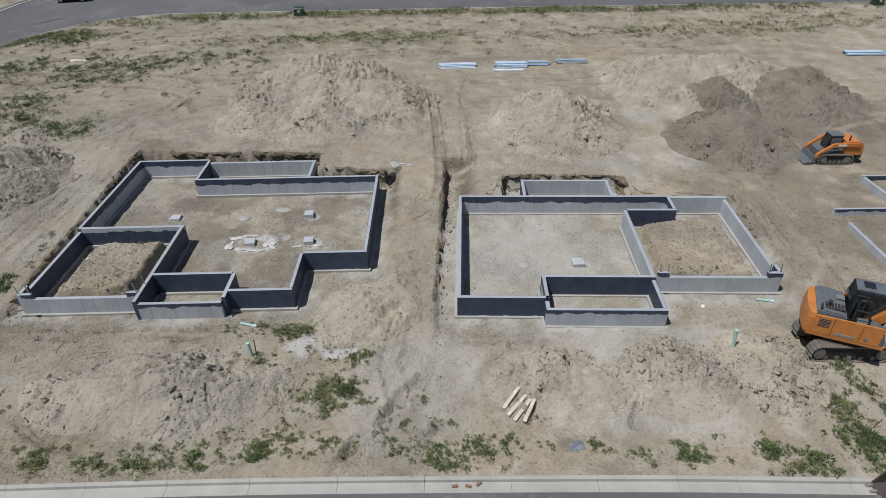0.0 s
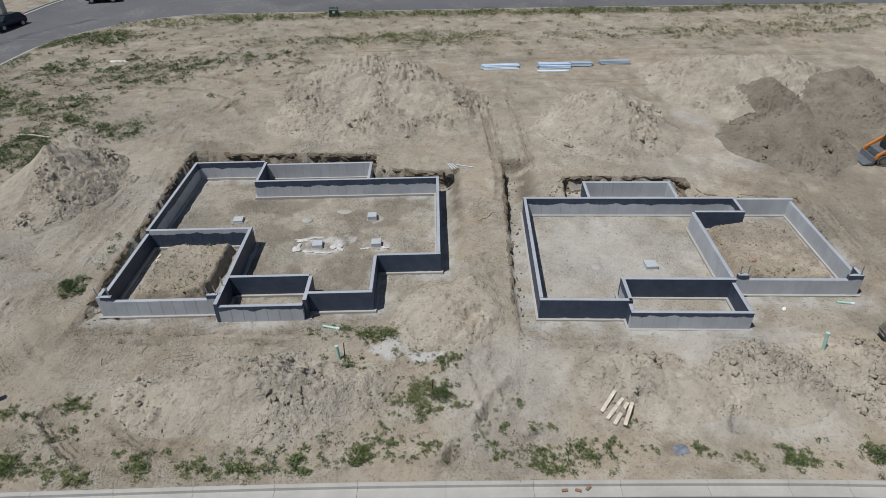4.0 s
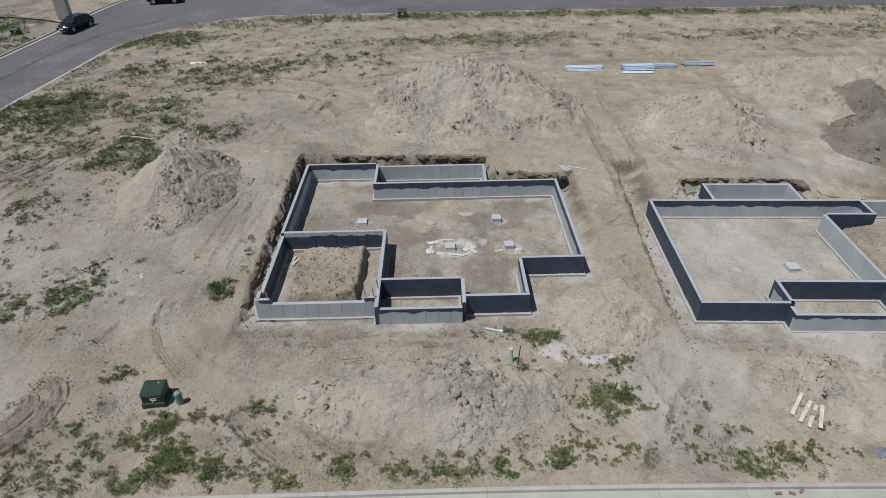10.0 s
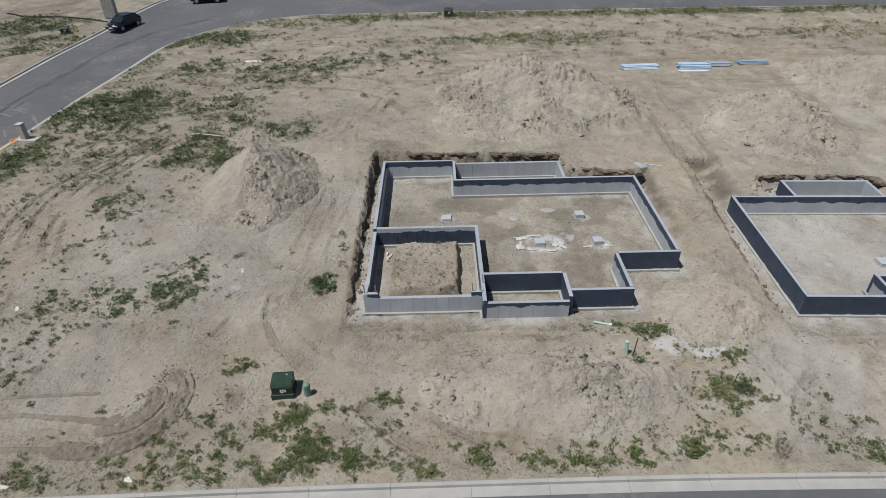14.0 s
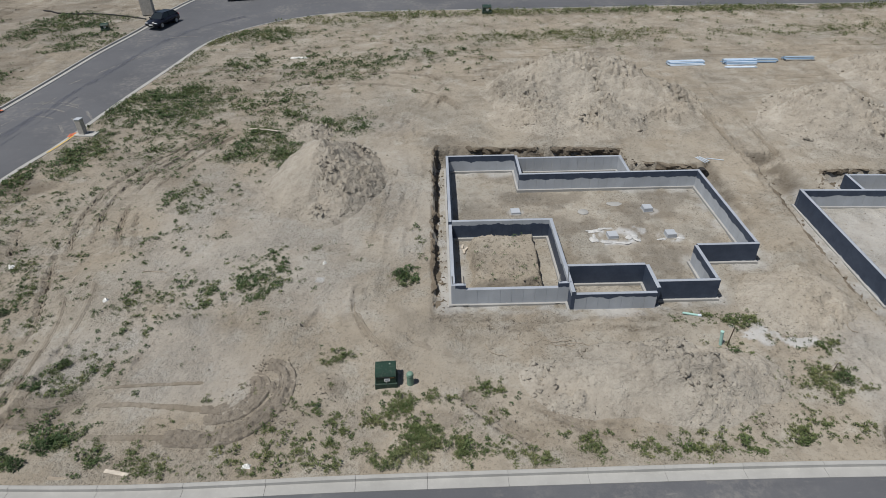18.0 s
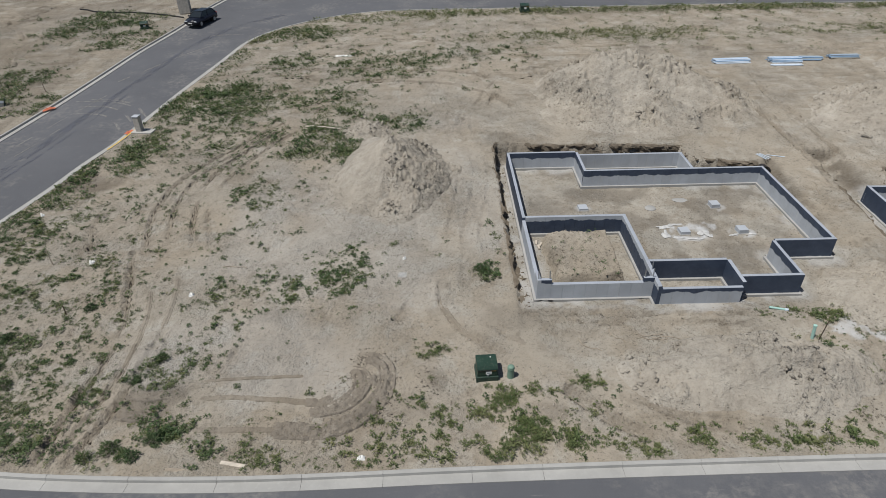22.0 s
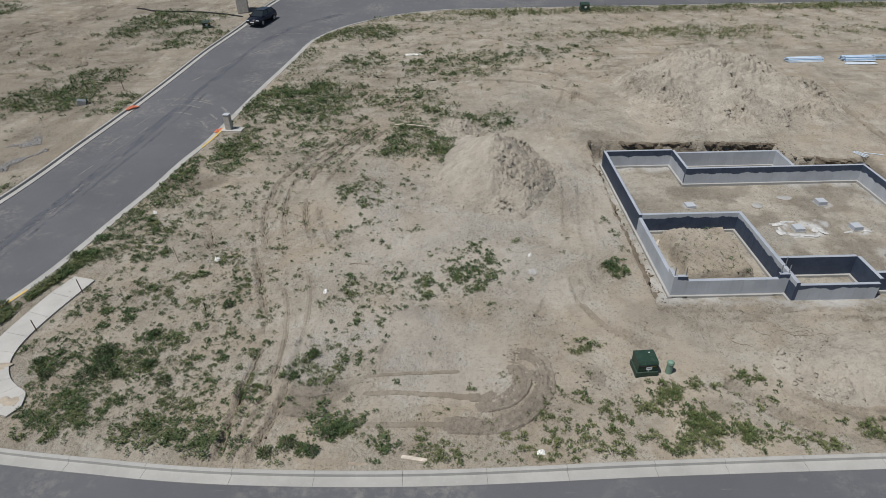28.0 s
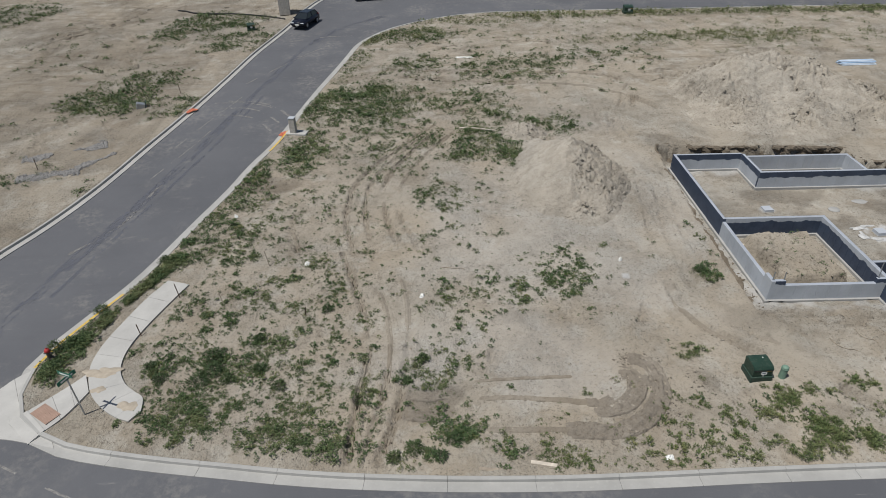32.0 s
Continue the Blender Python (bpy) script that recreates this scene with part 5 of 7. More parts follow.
# ---- utilities ----
def transformer(x, y, deg, s=1.0, label="dark green pad-mounted electrical transformer with a white label"):
    t = thing("electrical_transformer", label, "transformer", x, y, deg)
    w, d = 1.16 * s, 1.05 * s
    part("ground_sleeve", box_bm(w, d, 0.42 * s, (0, 0, -0.12), 0.03), M_DKGREEN, t)
    body = part("cabinet", box_bm(w * 0.9, d * 0.9, 0.42 * s, (0, 0.02, 0.3 * s), 0.02), M_GREEN, t)
    part("hood", prism_bm([(-d * 0.47, 0), (d * 0.47, 0), (d * 0.47, 0.2 * s), (d * 0.3, 0.25 * s), (-d * 0.36, 0.19 * s), (-d * 0.47, 0.06 * s)], -w * 0.46, w * 0.46, 0.015), M_GREEN, t).matrix_basis = pose(0, 0.02, 0.71 * s, 0, 0, 90)
    part("warning_label", box_bm(0.3 * s, 0.01, 0.2 * s, (0.05, -d * 0.45 + 0.012, 0.42 * s), 0), M_LITTER, t, "white warning label")
    part("label_print", box_bm(0.2 * s, 0.01, 0.05 * s, (0.05, -d * 0.45 + 0.007, 0.5 * s), 0), M_BLUE, t)
    part("yellow_sticker", box_bm(0.26 * s, 0.01, 0.06 * s, (0.3 * s, -d * 0.45 + 0.012, 0.635 * s), 0), M_YELLOW, t, "yellow sticker")
    part("padlock", box_bm(0.06, 0.05, 0.09, (0.02, -d * 0.46, 0.33 * s), 0.01), M_GALV, t)
    part("hinge_seam", box_bm(w * 0.88, 0.02, 0.02, (0, -d * 0.45, 0.69 * s), 0), M_BLACK, t)
    part("lifting_bolt", tube_bm((0.22 * s, 0.25 * s, 0.9 * s), (0.22 * s, 0.25 * s, 0.97 * s), 0.03), M_LITTER, t)
    return t


transformer(-3.02, -5.38, 2, 0.86)
transformer(-38.1, 49.2, 15, 0.8, "dark green electrical transformer among weeds by the road")
transformer(6.4, 50.3, 0, 0.95, "dark green electrical transformer on the grass verge of the back road")
transformer(74.2, 48.9, 0, 0.95, "dark green electrical transformer on the far verge")
t = thing("cable_pedestal", "pale green round plastic cable pedestal with a domed cap", "pedestal", -1.95, -5.6, 0)
part("post", tube_bm((0, 0, -0.1), (0, 0, 0.6), 0.16, 20, 0.14), M_PALEGREEN, t)
bm = bmesh.new()
bmesh.ops.create_uvsphere(bm, u_segments=18, v_segments=8, radius=0.155, matrix=Matrix.Translation((0, 0, 0.6)) @ Matrix.Diagonal((1, 1, 0.6, 1)))
part("cap", bm, M_PALEGREEN, t, "", True)
part("collar", tube_bm((0, 0, 0.52), (0, 0, 0.56), 0.165, 20), M_PALEGREEN, t)
t = thing("utility_box", "small toppled pale grey utility box with one dark side, in weeds", "utility box", -43.2, 27.7, 25)
part("shell", box_bm(0.7, 0.6, 0.5, (0, 0, -0.06), 0.04, rot=Matrix.Rotation(0.3, 4, "Y")), M_GALV, t)
# dark green slab that makes the box's east side dark
part("dark_side", box_bm(0.06, 0.62, 0.62, (0.42, 0, -0.02), 0.02, rot=Matrix.Rotation(0.3, 4, "Y")), M_DKGREEN, t, "dark slab on one side")
part("lid", box_bm(0.5, 0.55, 0.05, (0.5, 0.1, 0.0), 0.01, rot=Matrix.Rotation(0.5, 4, "Y")), M_GALV, t)


def pillar(x, y, w, h, deg, label, pad_size=None):
    t = thing("stone_pillar", label, "pillar", x, y, deg)
    if pad_size:
        part("concrete_pad", box_bm(pad_size[0], pad_size[1], 0.18, (0.25, 0.05, -0.08), 0.02), M_WALK, t)
    part("shaft", box_bm(w, w, h, (0, 0, 0.0), 0.02), M_STONE, t)
    part("cap", box_bm(w * 1.12, w * 1.12, 0.07, (0, 0, h), 0.015), M_BARE, t)
    k = 1
    while k * 0.3 < h:
        part("mortar_joint", box_bm(w * 1.004, w * 1.004, 0.012, (0, 0, k * 0.3), 0), M_MORTAR, t)
        k += 1
    return t


pillar(-28.6, 21.75, 0.46, 1.3, -8, "square grey stone pillar on a concrete pad at the kerb", (1.7, 0.9))
pillar(-35.2, 55.2, 1.3, 3.4, 10, "tall grey stone entrance pillar behind a parked car")


def crumpled(name, label, category, x, y, sx, sy, material, seed, deg=0.0, h=0.12):
    us, vs = np.linspace(-sx / 2, sx / 2, 16), np.linspace(-sy / 2, sy / 2, 12)
    U, V = np.meshgrid(us, vs)
    e = 1 - smooth(np.hypot(U / sx * 2, V / sy * 2), 0.6, 1.15)
    z = e * (0.03 + h * np.abs(fbm(U, V, 3.0 / max(sx, sy) * 2, 3, seed))) - 0.01
    ob = sheet(name, us, vs, z, material, None)
    ob.matrix_basis = at_ground(x, y, deg)
    return tagged(ob, label, category)


crumpled("cloth_scrap", "crumpled orange-red erosion cloth on the kerb", "cloth", -29.45, 21.75, 0.8, 0.45, M_CLOTH, 1, 60, 0.3)
crumpled("cloth_scrap", "crumpled red erosion cloth by the far kerb", "cloth", -38.35, 26.7, 1.1, 0.4, M_CLOTH, 3, 50, 0.3)
crumpled("tarp_scrap", "small faded blue tarp scrap half buried in soil", "tarp", 26.75, -9.2, 0.62, 0.46, M_BLUE, 4, 10, 0.02)
for k, (x, y, s) in enumerate(((-8.35, -9.5, 0.22), (-18.25, 1.05, 0.2), (-24.9, 4.2, 0.28), (-30.2, 9.3, 0.22), (18.2, -2.2, 0.2), (-6.9, 3.4, 0.14))):
    crumpled("plastic_scrap", "small scrap of white plastic litter on soil", "litter", x, y, s * 1.5, s, M_LITTER, 5 + k, 40 * k, 0.4)
crumpled("plastic_sheet", "long twisted strip of white plastic on weeds", "litter", -13.8, 37.6, 1.8, 0.2, M_LITTER, 15, -6, 0.5)
t = thing("black_hose", "long black drainage hose lying on the soil", "hose", -41, 55, 0, z=0)
hz = lambda x, y, d=0.08: (x + 41, y - 55, height(x, y) + d)
part("hose", bent_bm([hz(-49.2, 57.4), hz(-48.0, 56.8), hz(-46.8, 56.0), hz(-44.5, 55.6), hz(-42, 55.3), hz(-39.7, 54.9), hz(-37, 54.0), hz(-34.9, 53.2)], 0.09), M_BLACK, t)

crumpled("plastic_scrap", "small scrap of white plastic litter on soil", "litter", 35.0, -0.95, 0.22, 0.15, M_LITTER, 27, 20, 0.5)
blob("cardboard_scrap", "crumpled reddish brown cardboard on garage fill", "litter", 34.8, 2.5, 0.15, 0.11, 0.56, M_BRICKRED, 91, 0.12, 0.5)
for k, (x_, y_, d_) in enumerate(((1.0, 5.65, 80), (1.2, 5.35, 62), (1.05, 5.1, 96))):
    ob = tagged(part("timber_offcut", box_bm(0.42, 0.12, 0.09, (0, 0, 0), 0.006), M_WOOD), "short pale timber offcut on the garage floor", "timber", "timber offcuts")
    ob.matrix_basis = pose(x_, y_, height(x_, y_) + 0.01, 0, 0, d_)

# ---- pipes, boards, stakes ----
def pipe_stack(x, y, deg, length, rows, material, label, r=0.055):
    t = thing("pipe_bundle", label, "pipes", x, y, deg, group="pipe bundles")
    rnd = random.Random(int(x * 10))
    for j, n in enumerate(rows):
        for k in range(n):
            o = rnd.uniform(-0.18, 0.18)
            yy = (k - n / 2) * 2.05 * r + rnd.uniform(0, 0.01)
            part("pipe", tube_bm((-length / 2 + o, yy, r + j * 1.8 * r), (length / 2 + o, yy + rnd.uniform(-0.03, 0.03), r + j * 1.8 * r), r, 10, hollow=0.85), material[(k + j) % len(material)], t)
    for e in (-0.42, 0.4):
        part("timber_bearer", box_bm(0.09, rows[0] * 2.1 * r + 0.2, 0.05, (length * e, 0, -0.05), 0.005), M_OLDWOOD, t)
    return t


pipe_stack(24.1, 33.2, 1, 3.4, (9, 8, 7, 4), (M_WHITE, M_WHITE, M_BLUEW), "stack of white plastic pipes lying on bare soil")
pipe_stack(29.2, 33.0, -1, 2.9, (10, 9, 8, 6), (M_WHITE, M_BLUEW), "stack of pale blue and white plastic pipes on soil")
pipe_stack(29.0, 31.9, -3, 2.8, (4,), (M_WHITE,), "few loose white plastic pipes beside a stack")
pipe_stack(31.9, 33.3, -6, 2.0, (8, 6, 4), (M_BLUEW, M_GREYPIPE), "loose stack of short blue-grey plastic pipes")
pipe_stack(35.0, 33.2, -2, 2.8, (6, 5, 3), (M_GREYPIPE, M_BLUEW), "small stack of grey conduit pipes on soil")
pipe_stack(63.5, 33.4, -2, 3.6, (9, 8, 6), (M_BLUEW, M_WHITE), "stack of pale blue plastic pipes at the site edge")
for k, (x, y, deg, L) in enumerate(((18.6, 14.4, -70, 1.0), (18.75, 14.45, -66, 1.0), (18.9, 14.5, -62, 0.9), (19.6, 14.35, -22, 1.2))):
    t = thing("pipe_offcut", "short white plastic pipe offcut on the bank", "pipe", x, y, deg, group="pipe offcuts")
    part("tube", tube_bm((-L / 2, 0, 0.035), (L / 2, 0, 0.05), 0.03, 10, hollow=0.8), M_WHITE, t)
for x, y, deg, L, mt, lab in ((12.1, -1.65, -18, 0.85, M_SEWER, "short bright green sewer pipe lying on weeds"), (38.3, -0.65, -14, 0.8, M_SEWER, "short bright green sewer pipe lying on soil")):
    t = thing("sewer_pipe", lab, "pipe", x, y, deg)
    part("tube", tube_bm((-L / 2, 0, 0.06), (L / 2, 0, 0.06), 0.06, 14, hollow=0.85), mt, t)
    part("socket", tube_bm((L / 2 - 0.12, 0, 0.06), (L / 2 + 0.04, 0, 0.06), 0.075, 14, hollow=0.85), M_WHITE, t)
for x, y, L, lean in ((35.06, -4.3, 1.1, -5), (12.75, -3.75, 0.75, -6)):
    t = thing("sewer_riser", "bright green sewer riser pipe standing in the soil", "pipe", x, y, 0)
    part("tube", tube_bm((0, 0, -0.2), (math.sin(radians(lean)) * L, 0.05, L), 0.075, 14, hollow=0.85), M_SEWER, t)
    part("cap", tube_bm((math.sin(radians(lean)) * L, 0.05, L - 0.02), (math.sin(radians(lean)) * (L + 0.06), 0.05, L + 0.05), 0.085, 14), M_SEWER, t)


def stake(x, y, h, lean, material, label):
    t = tagged(part("survey_stake", box_bm(0.05, 0.03, h + 0.2, (0, 0, -0.2), 0.005, taper=0.9), material), label, "stake", "survey stakes")
    t.matrix_basis = at_ground(x, y) @ pose(0, 0, 0, lean, lean * 0.6, 20)


for x, y, h, lean, m in ((13.0, -3.85, 1.15, 3, M_STEEL), (-27.05, 4.1, 1.0, -10, M_OLDWOOD), (-28.8, 0.75, 0.8, -12, M_OLDWOOD), (-31.4, 1.55, 0.9, -8, M_STEEL), (-32.4, -1.35, 0.7, -9, M_STEEL), (57.5, 49.6, 1.1, 2, M_OLDWOOD), (17.0, -5.7, 0.7, 4, M_STEEL), (-46.6, 16.6, 0.9, 6, M_STEEL), (-40.5, 30.6, 0.8, -5, M_STEEL), (-24.3, -0.2, 0.6, 5, M_STEEL), (38.9, -8.8, 0.6, 12, M_STEEL)):
    stake(x, y, h, lean, m, "thin stake driven into the soil")


def board(x, y, deg, L, w, material, label, dz=0.0, th=0.04, tip=0.0, group=""):
    t = tagged(part("board", box_bm(L, w, th, (0, 0, 0), 0.004), material), label, "board", group)
    # lie along the slope beneath
    ca, sa = math.cos(radians(deg)), math.sin(radians(deg))
    ends = [on_heap(x + k * L * 0.42 * ca, y + k * L * 0.42 * sa) for k in (-1, 1)]
    sides = [on_heap(x - k * 0.25 * sa, y + k * 0.25 * ca) for k in (-1, 1)]
    tip = tip - math.degrees(math.atan2(ends[1] - ends[0], L * 0.84))
    t.matrix_basis = pose(x, y, max(on_heap(x, y), sum(ends) / 2) + dz, 0, 0, deg) @ pose(0, 0, 0, math.degrees(math.atan2(sides[1] - sides[0], 0.5)) * 0.7, tip, 0)


for k, (x, y, deg, L) in enumerate(((24.43, -6.9, 48, 1.15), (24.63, -7.26, 46, 1.25), (24.83, -7.48, 51, 1.28), (25.1, -7.6, 61, 1.15))):
    board(x, y, deg, L, 0.15, M_WOOD, "pale sawn board in a fanned-out row on a soil heap", 0.05 + 0.006 * k, group="fanned boards")
board(-13.4, -9.55, -14, 1.05, 0.16, M_WOOD, "short pale board on the verge", 0.03)
board(-15.6, -9.72, -6, 0.8, 0.14, M_OLDWOOD, "short weathered board beside the kerb", 0.03)
board(-30.0, 15.7, 62, 0.9, 0.2, M_OLDWOOD, "weathered board on dark soil by the kerb", 0.03)
t = thing("fallen_branch", "long bleached branch lying on weeds", "branch", -13.9, 20.9, 0, z=0)
hb = lambda x, y, d=0.1: (x + 13.9, y - 20.9, height(x, y) + d)
part("stick", bent_bm([hb(-15.2, 21.15), hb(-14.6, 21.05, 0.14), hb(-13.9, 21.0), hb(-13.2, 20.75, 0.13), hb(-12.4, 20.6)], 0.06), M_WOOD, t)
rnd = random.Random(5)
for k, (x, y) in enumerate(((3.4, -2.4), (5.2, -3.3), (4.4, -3.0), (5.9, -3.4), (22.9, -3.2), (24.1, -3.4), (25.6, -4.0), (26.4, -3.6), (19.6, -3.3), (-17.2, 3.5), (3.0, 4.7), (3.6, 4.9), (20.4, 10.6), (21.0, 8.5), (1.6, -3.2))):
    a = rnd.uniform(0, 6.3)
    pts, px, py = [], x, y
    for j in range(7):
        pts.append((px - x, py - y, height(px, py) + (0.55 if 1 < px < 5 and 2 < py < 6 else 0.03)))
        a += rnd.uniform(-0.6, 0.6)
        px, py = px + 0.24 * math.cos(a), py + 0.24 * math.sin(a)
    t = tagged(part("dry_root", bent_bm(pts, 0.018, 5), M_OLDWOOD), "thin dry root lying on bare soil", "root", "scattered roots")
    t.matrix_basis = pose(x, y, 0)
for x, y, deg in ((21.85, -10.78, 5), (22.35, -10.8, -20), (22.75, -10.72, 40)):
    t = tagged(part("loose_brick", box_bm(0.22, 0.1, 0.075, (0, 0, 0), 0.01), M_BRICK), "brown brick lying in the gutter", "brick", "loose bricks")
    t.matrix_basis = pose(x, y, float(natural(x, y)) - 0.1, 0, 0, deg)

# ---- tyre scuffs and dust on the asphalt ----
M_WASH = plain("brown_sand_wash", (0.4, 0.348, 0.28), 0.95, vary=0.15, scale=4)
M_DUST = plain("road_dust", (0.225, 0.22, 0.212), 0.95, vary=0.3, scale=5, world_space=True)
M_TYRE = plain("tyre_rubber_mark", (0.118, 0.124, 0.146), 0.9, vary=0.04, scale=4, world_space=True)


def scuffs(name, label, lines, material, seed, keep=0.5):
    """Worn broken streaks: short flat shreds along each line."""
    rnd = np.random.RandomState(seed)
    v = []
    for pts, w in lines:
        line = polyline(pts, 0.12)
        d = np.gradient(line, axis=0)
        nn = np.stack([d[:, 1], -d[:, 0]], -1) / np.linalg.norm(d, axis=1)[:, None]
        s = np.arange(len(line)) * 0.12
        for o in np.arange(-w, w, 0.05):
            live = fbm(s, 0 * s + o * 3 + seed, 0.9, 4, seed, 0.7) + 0.25 * (rnd.rand(len(s)) - 0.5) > 0.22 - 0.45 * keep
            for k in np.flatnonzero(live[:-2]):
                p, q = line[k] + nn[k] * (o + 0.015 * rnd.randn()), line[k + 1] + nn[k + 1] * o
                h = nn[k] * (0.008 + 0.02 * rnd.rand())
                v += [p - h, q - h, q + h, p + h]
    v = np.array(v)
    z = natural(v[:, 0], v[:, 1]) - 0.13 + 0.02 * fbm(v[:, 0], v[:, 1], 0.1, 2, 70) + 0.007
    return tagged(new(name, soup(name, np.c_[v, z], np.arange(len(v)).reshape(-1, 4), material, 4)), label, "road marks", kind="stuff")


scuffs("dust_scuff", "pale dusty tyre scuffs across the asphalt", [([(-30.6, 22.5), (-32.0, 24.5), (-33.5, 25.6), (-36, 26)], 0.1), ([(-29.6, 25.4), (-31.2, 27.4), (-33.2, 28.6), (-35.8, 29)], 0.1), ([(-30.2, 24.0), (-31.8, 26), (-33.6, 27.2), (-36, 27.4)], 0.08), ([(-35, 33), (-33, 36.6), (-31, 40), (-28, 44)], 0.06), ([(-37.6, 20), (-36.2, 25), (-34.6, 30)], 0.05), ([(-39.5, 6), (-37.6, 9), (-36.8, 14)], 0.1), ([(-33, 45), (-29, 46.4), (-26, 46.6)], 0.08), ([(-36, -8.4), (-31, -10.6), (-25, -12.4)], 0.04), ([(-29.2, 24.8), (-31.4, 27.2), (-34, 28.4), (-37, 28.6)], 0.06), ([(-37.8, 15), (-36.6, 19), (-35.6, 23)], 0.05)], M_DUST, 5, 0.8)
scuffs("tyre_mark", "dark bluish tyre line along the side street", [([(-40.5, -4), (-39.2, 4), (-37.2, 12), (-35.2, 22), (-33.6, 30), (-31.5, 40), (-28.5, 48), (-22, 54.5)], 0.4), ([(-38.6, 2), (-36.6, 11), (-34.4, 21), (-32.8, 30)], 0.12)], M_TYRE, 9, 0.7)

# ---- corner: footpath, ramp, hydrant, street sign ----
def slab_run(name, left, right, label, th=0.06):
    """Footpath panels between two smooth edges, with a joint at each pair of points."""
    top = tagged(empty(name), label, "footpath", kind="structure")
    runs = []
    for edge in (left, right):
        p = [2 * Vector(edge[0]) - Vector(edge[1]), *map(Vector, edge), 2 * Vector(edge[-1]) - Vector(edge[-2])]
        runs.append([[0.5 * (2 * p[k] + (p[k + 1] - p[k - 1]) * t + (2 * p[k - 1] - 5 * p[k] + 4 * p[k + 1] - p[k + 2]) * t * t + (3 * p[k] - p[k - 1] - 3 * p[k + 1] + p[k + 2]) * t ** 3) for t in (0.006, 0.25, 0.5, 0.75, 0.994)] for k in range(1, len(p) - 2)])
    for la, ra in zip(*runs):
        bm = bmesh.new()
        ring = [Vector((*q, float(natural(*q)) + th)) for q in la + ra[::-1]]
        hi = [bm.verts.new(q) for q in ring]
        lo = [bm.verts.new(q - Vector((0, 0, 0.25))) for q in ring]
        bm.faces.new(hi)
        for j in range(len(hi)):
            bm.faces.new((lo[j - 1], lo[j], hi[j], hi[j - 1]))
        bmesh.ops.recalc_face_normals(bm, faces=bm.faces)
        part("slab", bm, M_WALK, top)
    return top


slab_run("pavement_1", [(-32.49, 3.0), (-33.1, 1.6), (-33.55, 0.1), (-33.93, -1.4), (-34.08, -2.6), (-33.95, -3.7), (-33.35, -5.0), (-32.5, -5.9), (-31.6, -6.5), (-30.95, -6.75)],
         [(-31.2, 2.6), (-31.75, 1.1), (-32.25, -0.4), (-32.6, -1.8), (-32.66, -2.9), (-32.44, -3.8), (-31.95, -4.55), (-31.35, -5.05), (-30.8, -5.45), (-30.6, -6.2)], "pale concrete footpath panels curving round the corner, sand-dusted", 0.05)
ramp_top = slab_run("pavement_2", [(-33.99, -3.95), (-34.45, -4.6), (-34.95, -5.2), (-35.64, -6.0)], [(-33.4, -5.0), (-33.66, -5.8), (-33.95, -6.5), (-34.34, -7.08)], "pale concrete kerb ramp at the street corner", 0.046)
# the dropped lip of the ramp, sloping over the kerb line to the gutter
bm = bmesh.new()
lip = [bm.verts.new((px, py, float(natural(px, py)) + dz)) for px, py, dz in ((-35.64, -6.0, 0.078), (-34.34, -7.08, 0.078), (-34.8, -7.68, -0.066), (-36.25, -6.5, -0.066))]
low = [bm.verts.new(q.co - Vector((0, 0, 0.2))) for q in lip]
bm.faces.new(lip)
for j in range(4):
    bm.faces.new((low[j - 1], low[j], lip[j], lip[j - 1]))
bmesh.ops.recalc_face_normals(bm, faces=bm.faces)
part("slab", bm, M_WALK, ramp_top)
# concrete cross gutter over the mouth of the side street
slab_run("pavement_3", [(-36.7, -3.35), (-37.35, -3.95), (-37.95, -4.8), (-39.5, -5.7), (-43, -6.2), (-47, -6.2), (-51, -6.0)], [(-33.6, -7.92), (-34.9, -7.6), (-36.3, -7.34), (-39, -7.3), (-43, -7.4), (-47, -7.5), (-51, -7.6)], "pale concrete cross gutter over the mouth of the side street", -0.08)
t = thing("tactile_plate", "worn brick-red tactile warning plate in the kerb ramp", "tactile plate", -34.75, -6.2, 0, z=float(natural(-34.75, -6.2)) + 0.052)
bm = bmesh.new()
box_bm(1.2, 0.68, 0.02, (0, 0, 0), 0.004, bm, rot=Matrix.Rotation(radians(-33), 4, "Z"))
part("plate", bm, M_BRICKRED, t)
dome = bmesh.new()
bmesh.ops.create_cone(dome, cap_ends=True, segments=8, radius1=0.018, radius2=0.01, depth=0.012)
first = part("dome", dome, M_BRICKRED, t)
first.matrix_basis = pose(0, 0, 0.026)
for i in range(12):
    for j in range(7):
        px, py = (i - 5.5) * 0.1, (j - 3) * 0.09
        ca, sa = math.cos(radians(-33)), math.sin(radians(-33))
        share(first, t, pose(px * ca - py * sa, px * sa + py * ca, 0.026))
for k, (x, y, a, b_) in enumerate(((-33.4, -3.9, 0.72, 0.3), (-32.95, -3.7, 0.5, 0.22), (-31.3, -5.9, 0.45, 0.3), (-33.0, -4.9, 0.3, 0.22))):
    blob("sand_wash", "thin wash of brown sand on the footpath", "sand", x, y, a, b_, float(natural(x, y)) + 0.056, M_WASH, 40 + k, 0.008, 0.3)

